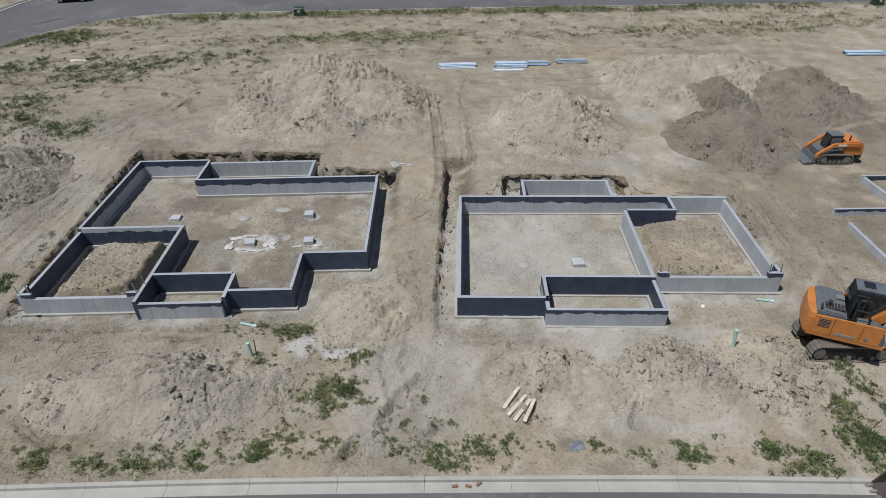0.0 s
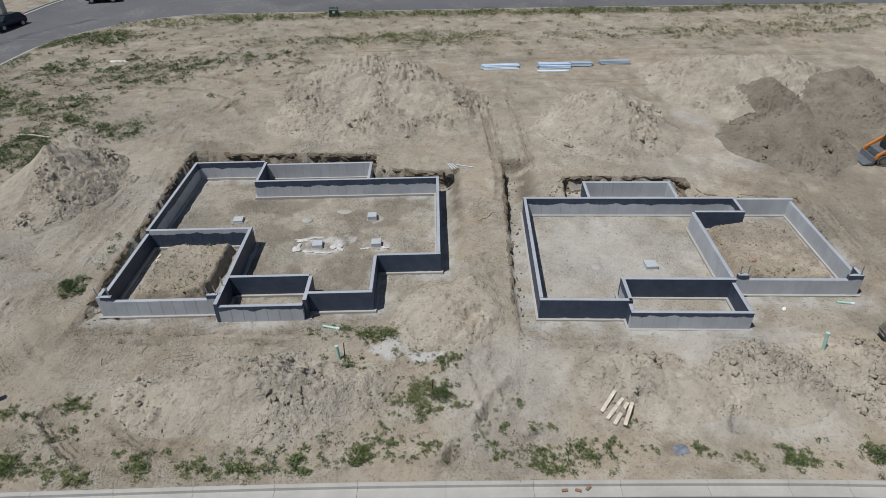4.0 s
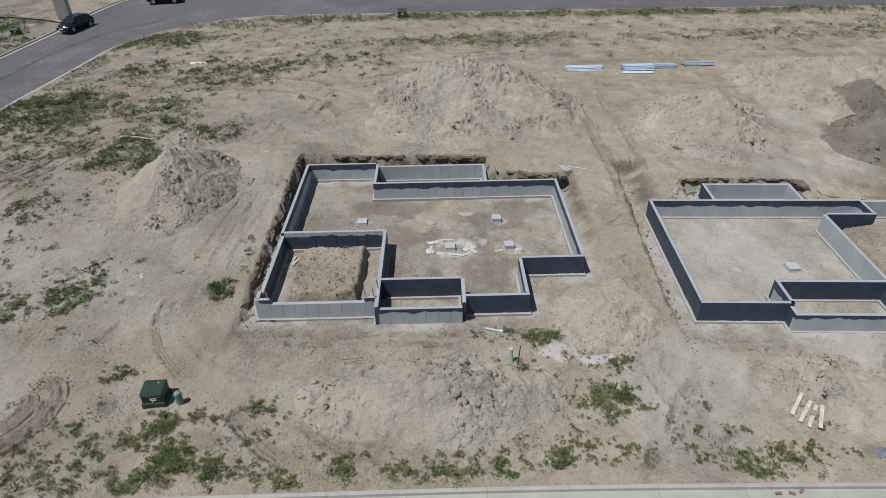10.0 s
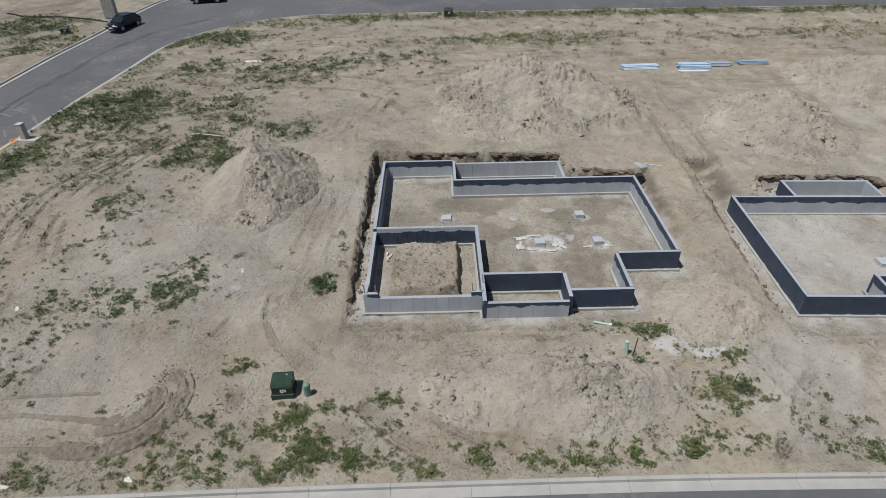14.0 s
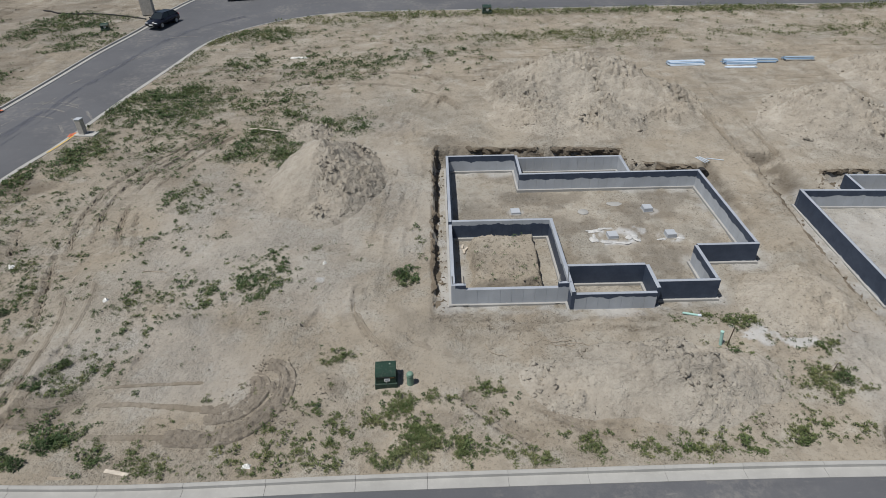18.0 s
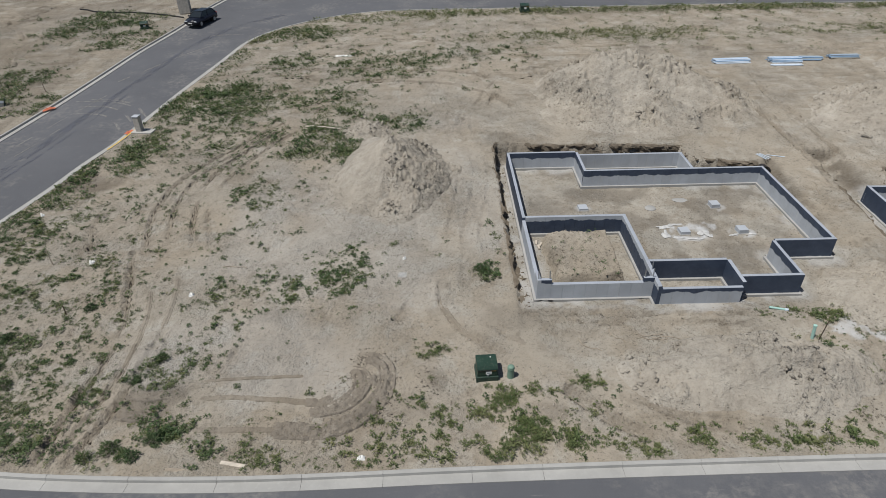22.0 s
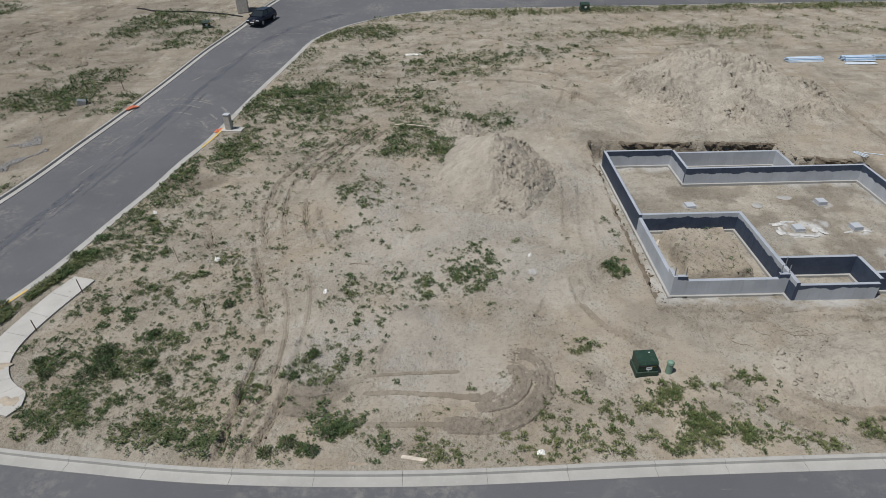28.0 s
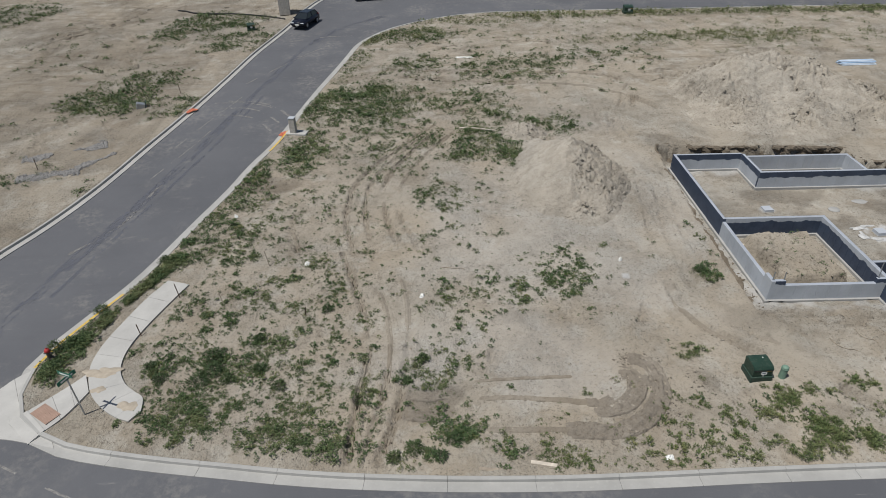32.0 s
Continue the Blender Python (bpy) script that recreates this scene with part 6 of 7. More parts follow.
t = thing("fire_hydrant", "red-topped fire hydrant with a dark barrel in weeds", "hydrant", -36.1, -2.9, 0)
t.matrix_basis = t.matrix_basis @ Matrix.Scale(0.85, 4)
part("barrel", tube_bm((0, 0, -0.1), (0, 0, 0.6), 0.12, 16), M_DARKIRON, t)
part("flange", tube_bm((0, 0, 0.08), (0, 0, 0.12), 0.19, 16), M_DARKIRON, t)
bm = bmesh.new()
bmesh.ops.create_uvsphere(bm, u_segments=16, v_segments=8, radius=0.15, matrix=Matrix.Translation((0, 0, 0.62)))
part("bonnet", bm, M_RED, t, "", True)
part("operating_nut", tube_bm((0, 0, 0.74), (0, 0, 0.83), 0.04, 6), M_RED, t)
for a in (0, 90, 180):
    c, s = math.cos(radians(a)), math.sin(radians(a))
    part("outlet", tube_bm((c * 0.08, s * 0.08, 0.45), (c * 0.22, s * 0.22, 0.45), 0.065, 12), M_DARKIRON, t)

t = thing("street_sign", "green street name blades on a grey steel post", "street sign", -33.05, -6.23, 0)
part("post", tube_bm((0, 0, -0.3), (0.0, 0, 2.14), 0.035, 10), M_GALV, t)
for a, z, L in ((68, 2.14, 0.9), (-22, 2.36, 0.8)):
    m = Matrix.Rotation(radians(a), 4, "Z")
    b0 = part("blade", box_bm(L, 0.015, 0.21, (0, 0, z), 0.004, rot=m), M_SIGN, t, "green name blade")
    part("lettering_bar", box_bm(L * 0.66, 0.022, 0.08, (0, 0, z + 0.065), 0, rot=m), M_LITTER, b0)
    part("bracket", box_bm(0.09, 0.06, 0.06, (0, 0, z - 0.05), 0.01), M_GALV, t)

# ---- vehicles and machines ----
def track_unit(parent, length, height_, width, y, pads, name="track"):
    """A steel crawler: belt of grouser plates round a frame with rollers."""
    r = height_ / 2
    tr = part(name, prism_bm([(-length / 2 + r * 0.9, 0.1 * r), (length / 2 - r * 0.9, 0.1 * r), (length / 2 - 0.25 * r, r), (length / 2 - r * 0.9, 1.85 * r), (-length / 2 + r * 0.9, 1.85 * r), (-length / 2 + 0.25 * r, r)], y - width * 0.32, y + width * 0.32, 0.02), M_BLACK, parent)
    straight = length - 2 * r
    total = 2 * straight + math.tau * r
    pad_bm = box_bm(total / pads * 0.9, width, 0.05, (0, 0, -0.025), 0.006)
    box_bm(0.03, width, 0.05, (0, 0, 0.02), 0.004, pad_bm)
    first = None
    for k in range(pads):
        s = k * total / pads
        if s < straight:
            p = (-straight / 2 + s, y, 2 * r, 0)
        elif s < straight + math.pi * r:
            a = (s - straight) / r
            p = (straight / 2 + r * math.sin(a), y, r + r * math.cos(a), math.degrees(a))
        elif s < 2 * straight + math.pi * r:
            p = (straight / 2 - (s - straight - math.pi * r), y, 0, 180)
        else:
            a = (s - 2 * straight - math.pi * r) / r
            p = (-straight / 2 - r * math.sin(a), y, r - r * math.cos(a), 180 + math.degrees(a))
        m = pose(p[0], p[1], p[2], 0, p[3], 0)
        if first is None:
            first = part("track_plate", pad_bm, M_TRACK, tr)
            first.matrix_basis = m
        else:
            share(first, tr, m)
    for e in (-1, 1):
        part("idler_wheel", tube_bm((e * straight / 2, y - width * 0.42, r), (e * straight / 2, y + width * 0.42, r), r * 0.72, 24), M_TRACK, tr)
    for k in range(5):
        xx = -straight * 0.38 + k * straight * 0.19
        part("roller", tube_bm((xx, y - width * 0.38, 0.16), (xx, y + width * 0.38, 0.16), 0.12, 12), M_TRACK, tr)
    return tr


def excavator(x, y, deg, swing):
    t = thing("excavator", "orange and grey tracked excavator parked on bare soil", "excavator", x, y, deg, 0.03)
    for s in (-1, 1):
        track_unit(t, 3.9, 0.8, 0.6, s * 0.86, 46)
    part("undercarriage", box_bm(1.6, 1.5, 0.45, (0, 0, 0.35), 0.05), M_GREY, t)
    part("slew_ring", tube_bm((0, 0, 0.78), (0, 0, 1.0), 0.65, 28), M_BLACK, t)
    up = Matrix.Rotation(radians(swing), 4, "Z") @ Matrix.Translation((-0.4, 0, 0.08))

    def u(name, bm, m, label="", parent=t, sm=False):
        bmesh.ops.transform(bm, matrix=up, verts=bm.verts[:])
        return part(name, bm, m, parent, label, sm)
    # deck and counterweight with its curved back, seen from above as a half round
    u("deck", box_bm(3.4, 2.45, 0.2, (0.2, 0, 0.98), 0.03), M_ORANGE)
    bm = bmesh.new()
    n = 18
    ring = [(-1.35, -1.24)] + [(-1.42 - 0.36 * math.sin(math.pi * k / n) ** 0.6, -1.24 * math.cos(math.pi * k / n)) for k in range(n + 1)] + [(-1.35, 1.24)]
    prev = None
    for z, k in ((1.0, 0.9), (1.16, 1.0), (1.86, 1.0), (2.1, 0.9), (2.13, 0.84)):
        vs = [bm.verts.new((-1.35 + (a + 1.35) * k, b * (0.5 + k * 0.5), z)) for a, b in ring]
        if prev:
            for j in range(len(vs)):
                bm.faces.new((prev[j - 1], prev[j], vs[j], vs[j - 1]))
        else:
            bm.faces.new(vs[::-1])
        prev = vs
    bm.faces.new(prev)
    bmesh.ops.recalc_face_normals(bm, faces=bm.faces)
    u("counterweight", bm, M_ORANGE, "rounded orange counterweight", sm=False)
    for s in (-1, 1):
        side = u("side_panel", box_bm(3.0, 0.08, 0.95, (0.14, s * 1.2, 1.12), 0.03), M_ORANGE)
        u("panel_seam", box_bm(0.02, 0.1, 0.88, (-0.5, s * 1.2, 1.15), 0), M_BLACK, "", side)
        u("panel_seam", box_bm(0.02, 0.1, 0.8, (0.75, s * 1.2, 1.17), 0), M_BLACK, "", side)
        u("louvre", box_bm(0.5, 0.1, 0.4, (-0.9, s * 1.205, 1.52), 0.01), M_BLACK, "dark grille", side)
        for k in range(5):
            u("grille_slat", box_bm(0.46, 0.11, 0.03, (-0.9, s * 1.208, 1.55 + k * 0.075), 0), M_BRICK, "", side)
        u("maker_plate", box_bm(0.9, 0.1, 0.12, (0.12, s * 1.206, 1.24), 0.01), M_GALV, "pale lettering band", side)
        u("emblem", tube_bm((1.05, s * 1.19, 1.36), (1.05, s * 1.255, 1.36), 0.09, 16), M_BLUE, "", side)
    u("engine_hood", prism_bm([(-1.4, 1.95), (0.0, 1.95), (-0.05, 2.2), (-1.2, 2.28), (-1.4, 2.16)], -1.12, 1.12, 0.05), M_GREY, "grey engine hood")
    u("exhaust", tube_bm((-0.85, -0.6, 2.2), (-0.85, -0.6, 2.55), 0.09, 14), M_BLACK)
    u("hood_vent", box_bm(0.9, 0.55, 0.03, (-0.55, -0.55, 2.26), 0.01), M_BLACK)
    for k in range(6):
        u("vent_slat", box_bm(0.03, 0.5, 0.04, (-0.9 + k * 0.14, -0.55, 2.27), 0), M_GREY)
    u("hatch", box_bm(0.4, 0.35, 0.03, (-0.3, 0.35, 2.27), 0.01), M_GALV)
    u("front_housing", prism_bm([(1.0, 1.15), (1.85, 1.15), (1.75, 1.7), (1.0, 2.0)], -1.22, -0.35, 0.04), M_GREY, "grey tool box")
    u("fuel_box", box_bm(0.9, 0.8, 0.75, (0.95, -0.78, 1.15), 0.05), M_GREY)
    u("step", box_bm(0.45, 0.45, 0.06, (1.35, -0.95, 1.72), 0.02), M_BLACK)
    # cab on the far side
    cab = u("cab", prism_bm([(0.1, 1.15), (1.85, 1.15), (1.95, 1.7), (1.6, 2.85), (0.2, 2.9), (0.05, 2.4)], 0.05, 1.2, 0.05), M_GLASS, "dark glazed cab")
    u("cab_roof", box_bm(1.45, 1.0, 0.1, (0.95, 0.73, 2.86), 0.04), M_GREY, "", cab)
    for xx, yy in ((0.22, 0.24), (1.72, 0.24), (0.22, 1.21), (1.72, 1.21), (0.95, 0.24)):
        u("cab_post", box_bm(0.08, 0.06, 1.75, (xx, yy, 1.15), 0.01), M_BLACK, "", cab)
    u("roof_hatch", box_bm(0.5, 0.55, 0.04, (0.8, 0.73, 2.95), 0.02), M_GLASS, "", cab)
    for pts in ([(0.25, -0.9, 2.0), (0.25, -0.9, 2.85), (0.3, -0.85, 3.0), (0.75, -0.85, 3.0), (0.85, -0.9, 2.9), (0.95, -0.95, 1.8)], [(0.25, -0.9, 2.5), (0.9, -0.92, 2.5)], [(0.25, -0.2, 2.1), (0.25, -0.2, 2.85), (0.7, -0.2, 2.85), (0.7, -0.2, 2.1)]):
        u("handrail", bent_bm(pts, 0.036), M_BLACK)
    u("mirror", box_bm(0.06, 0.25, 0.3, (-1.2, -0.95, 2.2), 0.02), M_BLACK)
    # boom up to the front, arm and bucket beyond
    boom = u("boom", prism_bm([(0.9, 1.5), (1.3, 1.3), (3.3, 3.3), (5.2, 3.5), (5.3, 3.2), (5.35, 3.55), (3.1, 3.95)], -0.22, 0.2, 0.04), M_ORANGE, "orange boom")
    u("boom_cylinder", tube_bm((1.6, -0.32, 1.25), (3.0, -0.32, 3.1), 0.09, 14), M_GREY, "", boom)
    u("boom_cylinder", tube_bm((1.6, 0.3, 1.25), (3.0, 0.3, 3.1), 0.09, 14), M_GREY, "", boom)
    u("hose", bent_bm([(1.0, -0.1, 1.9), (1.7, -0.15, 2.9), (2.6, -0.1, 3.6)], 0.03), M_BLACK, "", boom)
    u("arm", prism_bm([(5.0, 3.7), (5.5, 3.5), (6.1, 1.2), (5.85, 1.15), (4.95, 3.2)], -0.16, 0.16, 0.03), M_ORANGE, "orange arm")
    u("bucket", prism_bm([(5.7, 1.25), (6.25, 1.2), (6.2, 0.4), (5.6, 0.05), (5.0, 0.25), (5.2, 0.5), (5.65, 0.4), (5.8, 0.8)], -0.5, 0.5, 0.02), M_BLACK, "black digging bucket")
    return t


digger = excavator(39.95, -4.3, -4, -22)
digger.matrix_basis = digger.matrix_basis @ Matrix.Diagonal((0.88, 0.88, 1.06, 1.0))


def track_loader(x, y, deg):
    t = thing("track_loader", "orange compact track loader with a dark cab and bucket", "loader", x, y, deg, 0.02)
    for s in (-1, 1):
        track_unit(t, 2.3, 0.68, 0.4, s * 0.72, 34)
    part("chassis", box_bm(2.3, 1.1, 0.55, (0, 0, 0.35), 0.05), M_GREY, t)
    part("rear_hood", prism_bm([(-1.75, 0.55), (-0.4, 0.55), (-0.4, 1.55), (-1.35, 1.6), (-1.72, 1.35)], -0.78, 0.78, 0.1), M_ORANGE, t, "orange engine hood")
    part("counter_bumper", box_bm(0.35, 1.5, 0.45, (-1.55, 0, 0.4), 0.06), M_BLACK, t)
    cab = part("cab", prism_bm([(-0.35, 0.9), (0.62, 0.9), (0.66, 1.2), (0.48, 1.86), (-0.3, 1.9)], -0.44, 0.44, 0.05), M_GLASS, t, "dark glazed cab")
    part("cab_roof", box_bm(0.88, 0.92, 0.07, (0.08, 0, 1.87), 0.03), M_GREY, cab)
    for s in (-1, 1):
        part("cab_side", box_bm(0.66, 0.04, 0.72, (0.1, s * 0.45, 1.0), 0.01), M_GREY, cab)
        arm = part("lift_arm", prism_bm([(-1.45, 1.25), (-1.3, 1.55), (0.4, 1.5), (1.35, 0.75), (1.45, 0.4), (1.25, 0.4), (1.1, 0.75), (0.3, 1.25)], s * 0.78 - 0.09, s * 0.78 + 0.09, 0.03), M_ORANGE, t, "orange lift arm")
        part("maker_plate", box_bm(0.55, 0.2, 0.14, (-0.15, s * 0.78, 1.33), 0), M_LITTER, arm, "pale lettering band")
        part("model_plate", box_bm(0.45, 0.12, 0.12, (-1.1, s * 0.67, 0.95), 0), M_LITTER, t)
        part("lift_cylinder", tube_bm((-0.9, s * 0.7, 0.9), (0.4, s * 0.74, 1.3), 0.05, 10), M_GALV, t)
    part("exhaust", tube_bm((-0.75, 0.45, 1.5), (-0.75, 0.45, 1.95), 0.05, 10), M_BLACK, t)
    part("bucket", prism_bm([(1.35, 0.55), (1.45, 0.55), (1.5, 0.2), (2.05, 0.06), (2.05, 0.0), (1.4, 0.02), (1.3, 0.3)], -0.85, 0.85, 0.01), M_GREY, t, "steel bucket")
    return t


track_loader(49.3, 13.6, 176)

t = thing("excavator_bucket", "dark steel digging bucket resting in the gutter", "bucket", 37.2, -11.9, 0, z=float(natural(37, -11.9)) - 0.12)
part("shell", prism_bm([(0, 0.05), (0.9, 0.0), (1.3, 0.35), (1.25, 0.9), (0.9, 1.2), (0.85, 1.1), (1.1, 0.8), (1.12, 0.42), (0.85, 0.14), (0.05, 0.12)], -0.6, 0.6, 0.015), M_DARKIRON, t)
for s in (-1, 1):
    part("cheek", prism_bm([(0, 0.05), (0.9, 0.0), (1.3, 0.35), (1.25, 0.9), (0.9, 1.2), (0.35, 0.75)], s * 0.6 - 0.025, s * 0.6 + 0.025, 0.008), M_DARKIRON, t)
    part("ear", prism_bm([(0.9, 1.0), (1.3, 0.8), (1.35, 1.3), (1.1, 1.45)], s * 0.22 - 0.03, s * 0.22 + 0.03, 0.01), M_DARKIRON, t)
for k in range(5):
    part("tooth", prism_bm([(-0.2, 0.06), (0.05, 0.03), (0.05, 0.14), (-0.02, 0.14)], -0.58 + k * 0.26, -0.46 + k * 0.26, 0.008), M_TRACK, t)


def car(x, y, deg, paint, label):
    t = thing("car", label, "car", x, y, deg, z=float(natural(x, y)) - 0.11)
    low = prism_bm([(-2.1, 0.32), (2.1, 0.3), (2.17, 0.55), (2.08, 0.74), (1.1, 0.95), (-1.9, 1.02), (-2.12, 0.85)], -0.88, 0.88, 0.1)
    part("body", low, paint, t, "", True)
    bm = bmesh.new()
    a = [(1.15, 0.93, 0.8), (0.4, 1.45, 0.62), (-1.4, 1.5, 0.6), (-2.0, 1.0, 0.76)]
    L = [bm.verts.new((px, -w, z)) for px, z, w in a]
    R = [bm.verts.new((px, w, z)) for px, z, w in a]
    for k in range(4):
        bm.faces.new((L[k - 1], L[k], R[k], R[k - 1]))
    bm.faces.new(L)
    bm.faces.new(R[::-1])
    bmesh.ops.recalc_face_normals(bm, faces=bm.faces)
    bmesh.ops.bevel(bm, geom=bm.edges[:], offset=0.05, segments=2, affect="EDGES")
    part("glasshouse", bm, M_GLASS, t, "dark tinted windows")
    part("roof", box_bm(1.7, 1.16, 0.05, (-0.5, 0, 1.46), 0.02), paint, t)
    for s in (-1, 1):
        for px, z0, px2, z2 in ((1.12, 0.95, 0.42, 1.45), (-0.35, 0.98, -0.4, 1.5), (-1.95, 1.0, -1.4, 1.5)):
            part("roof_pillar", tube_bm((px, s * 0.8, z0), (px2, s * 0.62, z2), 0.035, 8), paint, t)
        for px in (1.32, -1.3):
            w = part("wheel", tube_bm((px, s * 0.72, 0.33), (px, s * 0.9, 0.33), 0.33, 24), M_BLACK, t)
            part("rim", tube_bm((px, s * 0.88, 0.33), (px, s * 0.91, 0.33), 0.21, 16), M_GALV, w)
        part("headlight", box_bm(0.16, 0.36, 0.14, (2.02, s * 0.62, 0.58), 0.03), M_LAMP, t)
        part("mirror", box_bm(0.14, 0.2, 0.13, (0.85, s * 0.98, 0.95), 0.03), paint, t)
        part("tail_light", box_bm(0.08, 0.3, 0.16, (-2.1, s * 0.64, 0.8), 0.02), M_RED, t)
    part("grille", box_bm(0.06, 0.9, 0.18, (2.14, 0, 0.42), 0.02), M_BLACK, t)
    part("number_plate", box_bm(0.03, 0.5, 0.12, (2.185, 0, 0.45), 0), M_LITTER, t, "blank white plate")
    return t


car(-32.0, 51.0, -108, M_NAVY, "dark navy hatchback parked at the kerb")
car(-25.0, 61.3, 188, M_NAVY, "dark car parked at the far kerb of the back road")

# ---- gravel ----
rndg = np.random.RandomState(3)
pts = []
for ax, ay, bx, by, half, n in ((-48.6, 18.2, -43.2, 20.7, 0.95, 4600), (-41.9, 19.1, -43.9, 16.8, 0.5, 1300), (-47.4, 15.1, -43.4, 16.3, 0.6, 2000)):
    u, w = rndg.rand(n), np.clip(0.5 * rndg.randn(n), -1, 1)
    L = math.hypot(bx - ax, by - ay)
    q = np.c_[ax + (bx - ax) * u - (by - ay) / L * half * w, ay + (by - ay) * u + (bx - ax) / L * half * w]
    pts.append(q[fbm(q[:, 0], q[:, 1], 0.8, 3, 80) > np.abs(w) * 0.5 - 0.32])
pts = np.concatenate(pts)
pts = np.c_[pts, surface(pts[:, 0], pts[:, 1])[0]]
tagged(new("gravel", clod_mesh("gravel", pts, rndg, M_GRAVEL, 0.05, 0.085)), "spread patch of grey crushed gravel", "gravel", kind="stuff")

# loose clods over the worked soil
pts = []
for x0, x1, y0, y1, n in ((-1.5, 44, -9, 0, 6000), (-1, 19, 0, 17, 4500), (19, 46, -2, 16, 3500), (-12, 0, -9.5, -2, 2200), (3, 38, 15, 20, 2500), (40, 60, 0, 26, 2200), (-36, -12, -9, 24, 4500), (-12, -1.5, -2, 20, 2200), (-12, 40, 20, 36, 2500)):
    q = rndg.rand(n, 2) * (x1 - x0, y1 - y0) + (x0, y0)
    pts.append(q[fbm(q[:, 0], q[:, 1], 0.4, 3, 90) + 0.5 * fbm(q[:, 0], q[:, 1], 1.7, 2, 91) > -0.02])
pts = np.concatenate(pts)
pts = pts[lot_depth(pts[:, 0], pts[:, 1]) > 0.3]
pts = np.c_[pts, surface(pts[:, 0], pts[:, 1])[0]]
tagged(new("soil_clods", clod_mesh("soil_clods", pts, rndg, M_HEAP, 0.012, 0.06)), "loose clods of dry soil strewn over the site", "clods", kind="stuff")

# ---- weeds ----
def tufts(name, label, pts, size, rnd, material, leaves=15, lean=(15, 70), wide=1.0, fine=1.0):
    """Leafy weeds: each tuft a spray of bent pointed leaves; fine below 1 makes a cushion of smaller leaves."""
    n = len(pts)
    a = rnd.rand(n, leaves) * math.tau
    el = np.radians(lean[0] + (lean[1] - lean[0]) * rnd.rand(n, leaves))
    L = fine * size[:, None] * (0.35 + 0.65 * rnd.rand(n, leaves))
    out = np.stack([np.cos(a), np.sin(a)], -1)
    reach = 0.72 * (1.25 - fine) * rnd.rand(n, leaves) ** 0.6 * (0.75 + 0.5 * rnd.rand(n, 1) * np.sin(a * 2 + 6 * rnd.rand(n, 1)))
    base = np.concatenate([pts[:, None, :2] + out * (size[:, None] * reach)[..., None], np.repeat(pts[:, None, 2:], leaves, 1)], -1)
    base[..., 2] += size[:, None] * (0.75 - 0.3 * fine) * np.clip(1 - 1.6 * reach, 0, 1) * rnd.rand(n, leaves) - 0.01
    a = a + rnd.uniform(-1, 1, a.shape) * 2.5 * (1 - fine)
    out = np.stack([np.cos(a), np.sin(a)], -1)
    d = np.concatenate([out * np.cos(el)[..., None], np.sin(el)[..., None]], -1)
    side = np.stack([-np.sin(a), np.cos(a), np.zeros_like(a)], -1)
    w = wide * (0.07 + 0.08 * rnd.rand(n, leaves)) * L
    tip = base + d * L[..., None] - np.array((0, 0, 1)) * (0.22 * L)[..., None]
    low = base + d * (0.25 * L)[..., None]
    v = np.stack([low + side * w[..., None], tip, low - side * w[..., None]], 2).reshape(-1, 3)
    f = np.arange(len(v)).reshape(-1, 3)
    ob = new(name, soup(name, v, f, material, 3))
    return tagged(ob, label, "weeds", kind="stuff")


def spread(patches, seed, clump=1.5):
    """Points in ragged patches (centre, half sizes, fullness, tuft size); never on roads, walls or pits."""
    rnd = np.random.RandomState(seed)
    allp, alls = [], []
    for cx, cy, hx, hy, full, sz in patches:
        n = int(full * (15.0 if hx * hy < 8 else 10.5 if hx * hy < 40 else 7.5) * hx * hy * 3) + 6
        q = rnd.uniform(-1.35, 1.35, (n, 2))
        x, y = cx + q[:, 0] * hx, cy + q[:, 1] * hy
        edge = np.hypot(q[:, 0], q[:, 1]) + 0.35 * fbm(x, y, 0.55, 3, seed + 3) + 0.35 * fbm(x, y, 1.6, 2, seed + 7)
        d = fbm(x, y, clump, 3, seed + 5) + 0.4 * fbm(x, y, 2.6, 2, seed + 9)
        lo = 0.1 - 0.15 * min(full, 3)
        keep = (edge < 1.05 - 0.35 * rnd.rand(n)) & (d > lo + 0.22 * (rnd.rand(n) - 0.4))
        # each plant: a close cluster of a few tufts, large ones rare
        plant = (0.35 + 1.0 * rnd.rand(keep.sum()) ** 1.8) * (0.8 + 0.9 * np.clip(d[keep], 0, 0.5))
        k = np.repeat(np.arange(len(plant)), np.clip((2 + 4.5 * plant).astype(int), 2, 9))
        allp.append(np.c_[x, y][keep][k] + ((1.05 if sz * full > 0.5 else 0.75) * sz * plant[k])[:, None] * rnd.randn(len(k), 2))
        alls.append(1.2 * sz * plant[k] * (0.5 + 0.6 * rnd.rand(len(k))))
    p, s = np.concatenate(allp), np.concatenate(alls)
    a, b = pit(p[:, 0], p[:, 1])
    ok = (lot_depth(p[:, 0], p[:, 1]) > 0.1) & (np.maximum(a, b) < np.where(p[:, 1] < -1.3, 0.9, 0.05)) & (seg_dist(p[:, 0], p[:, 1], PATH_LINE) > 0.85)
    p, s = p[ok], s[ok]
    return np.c_[p, surface(p[:, 0], p[:, 1])[0]], s, rnd


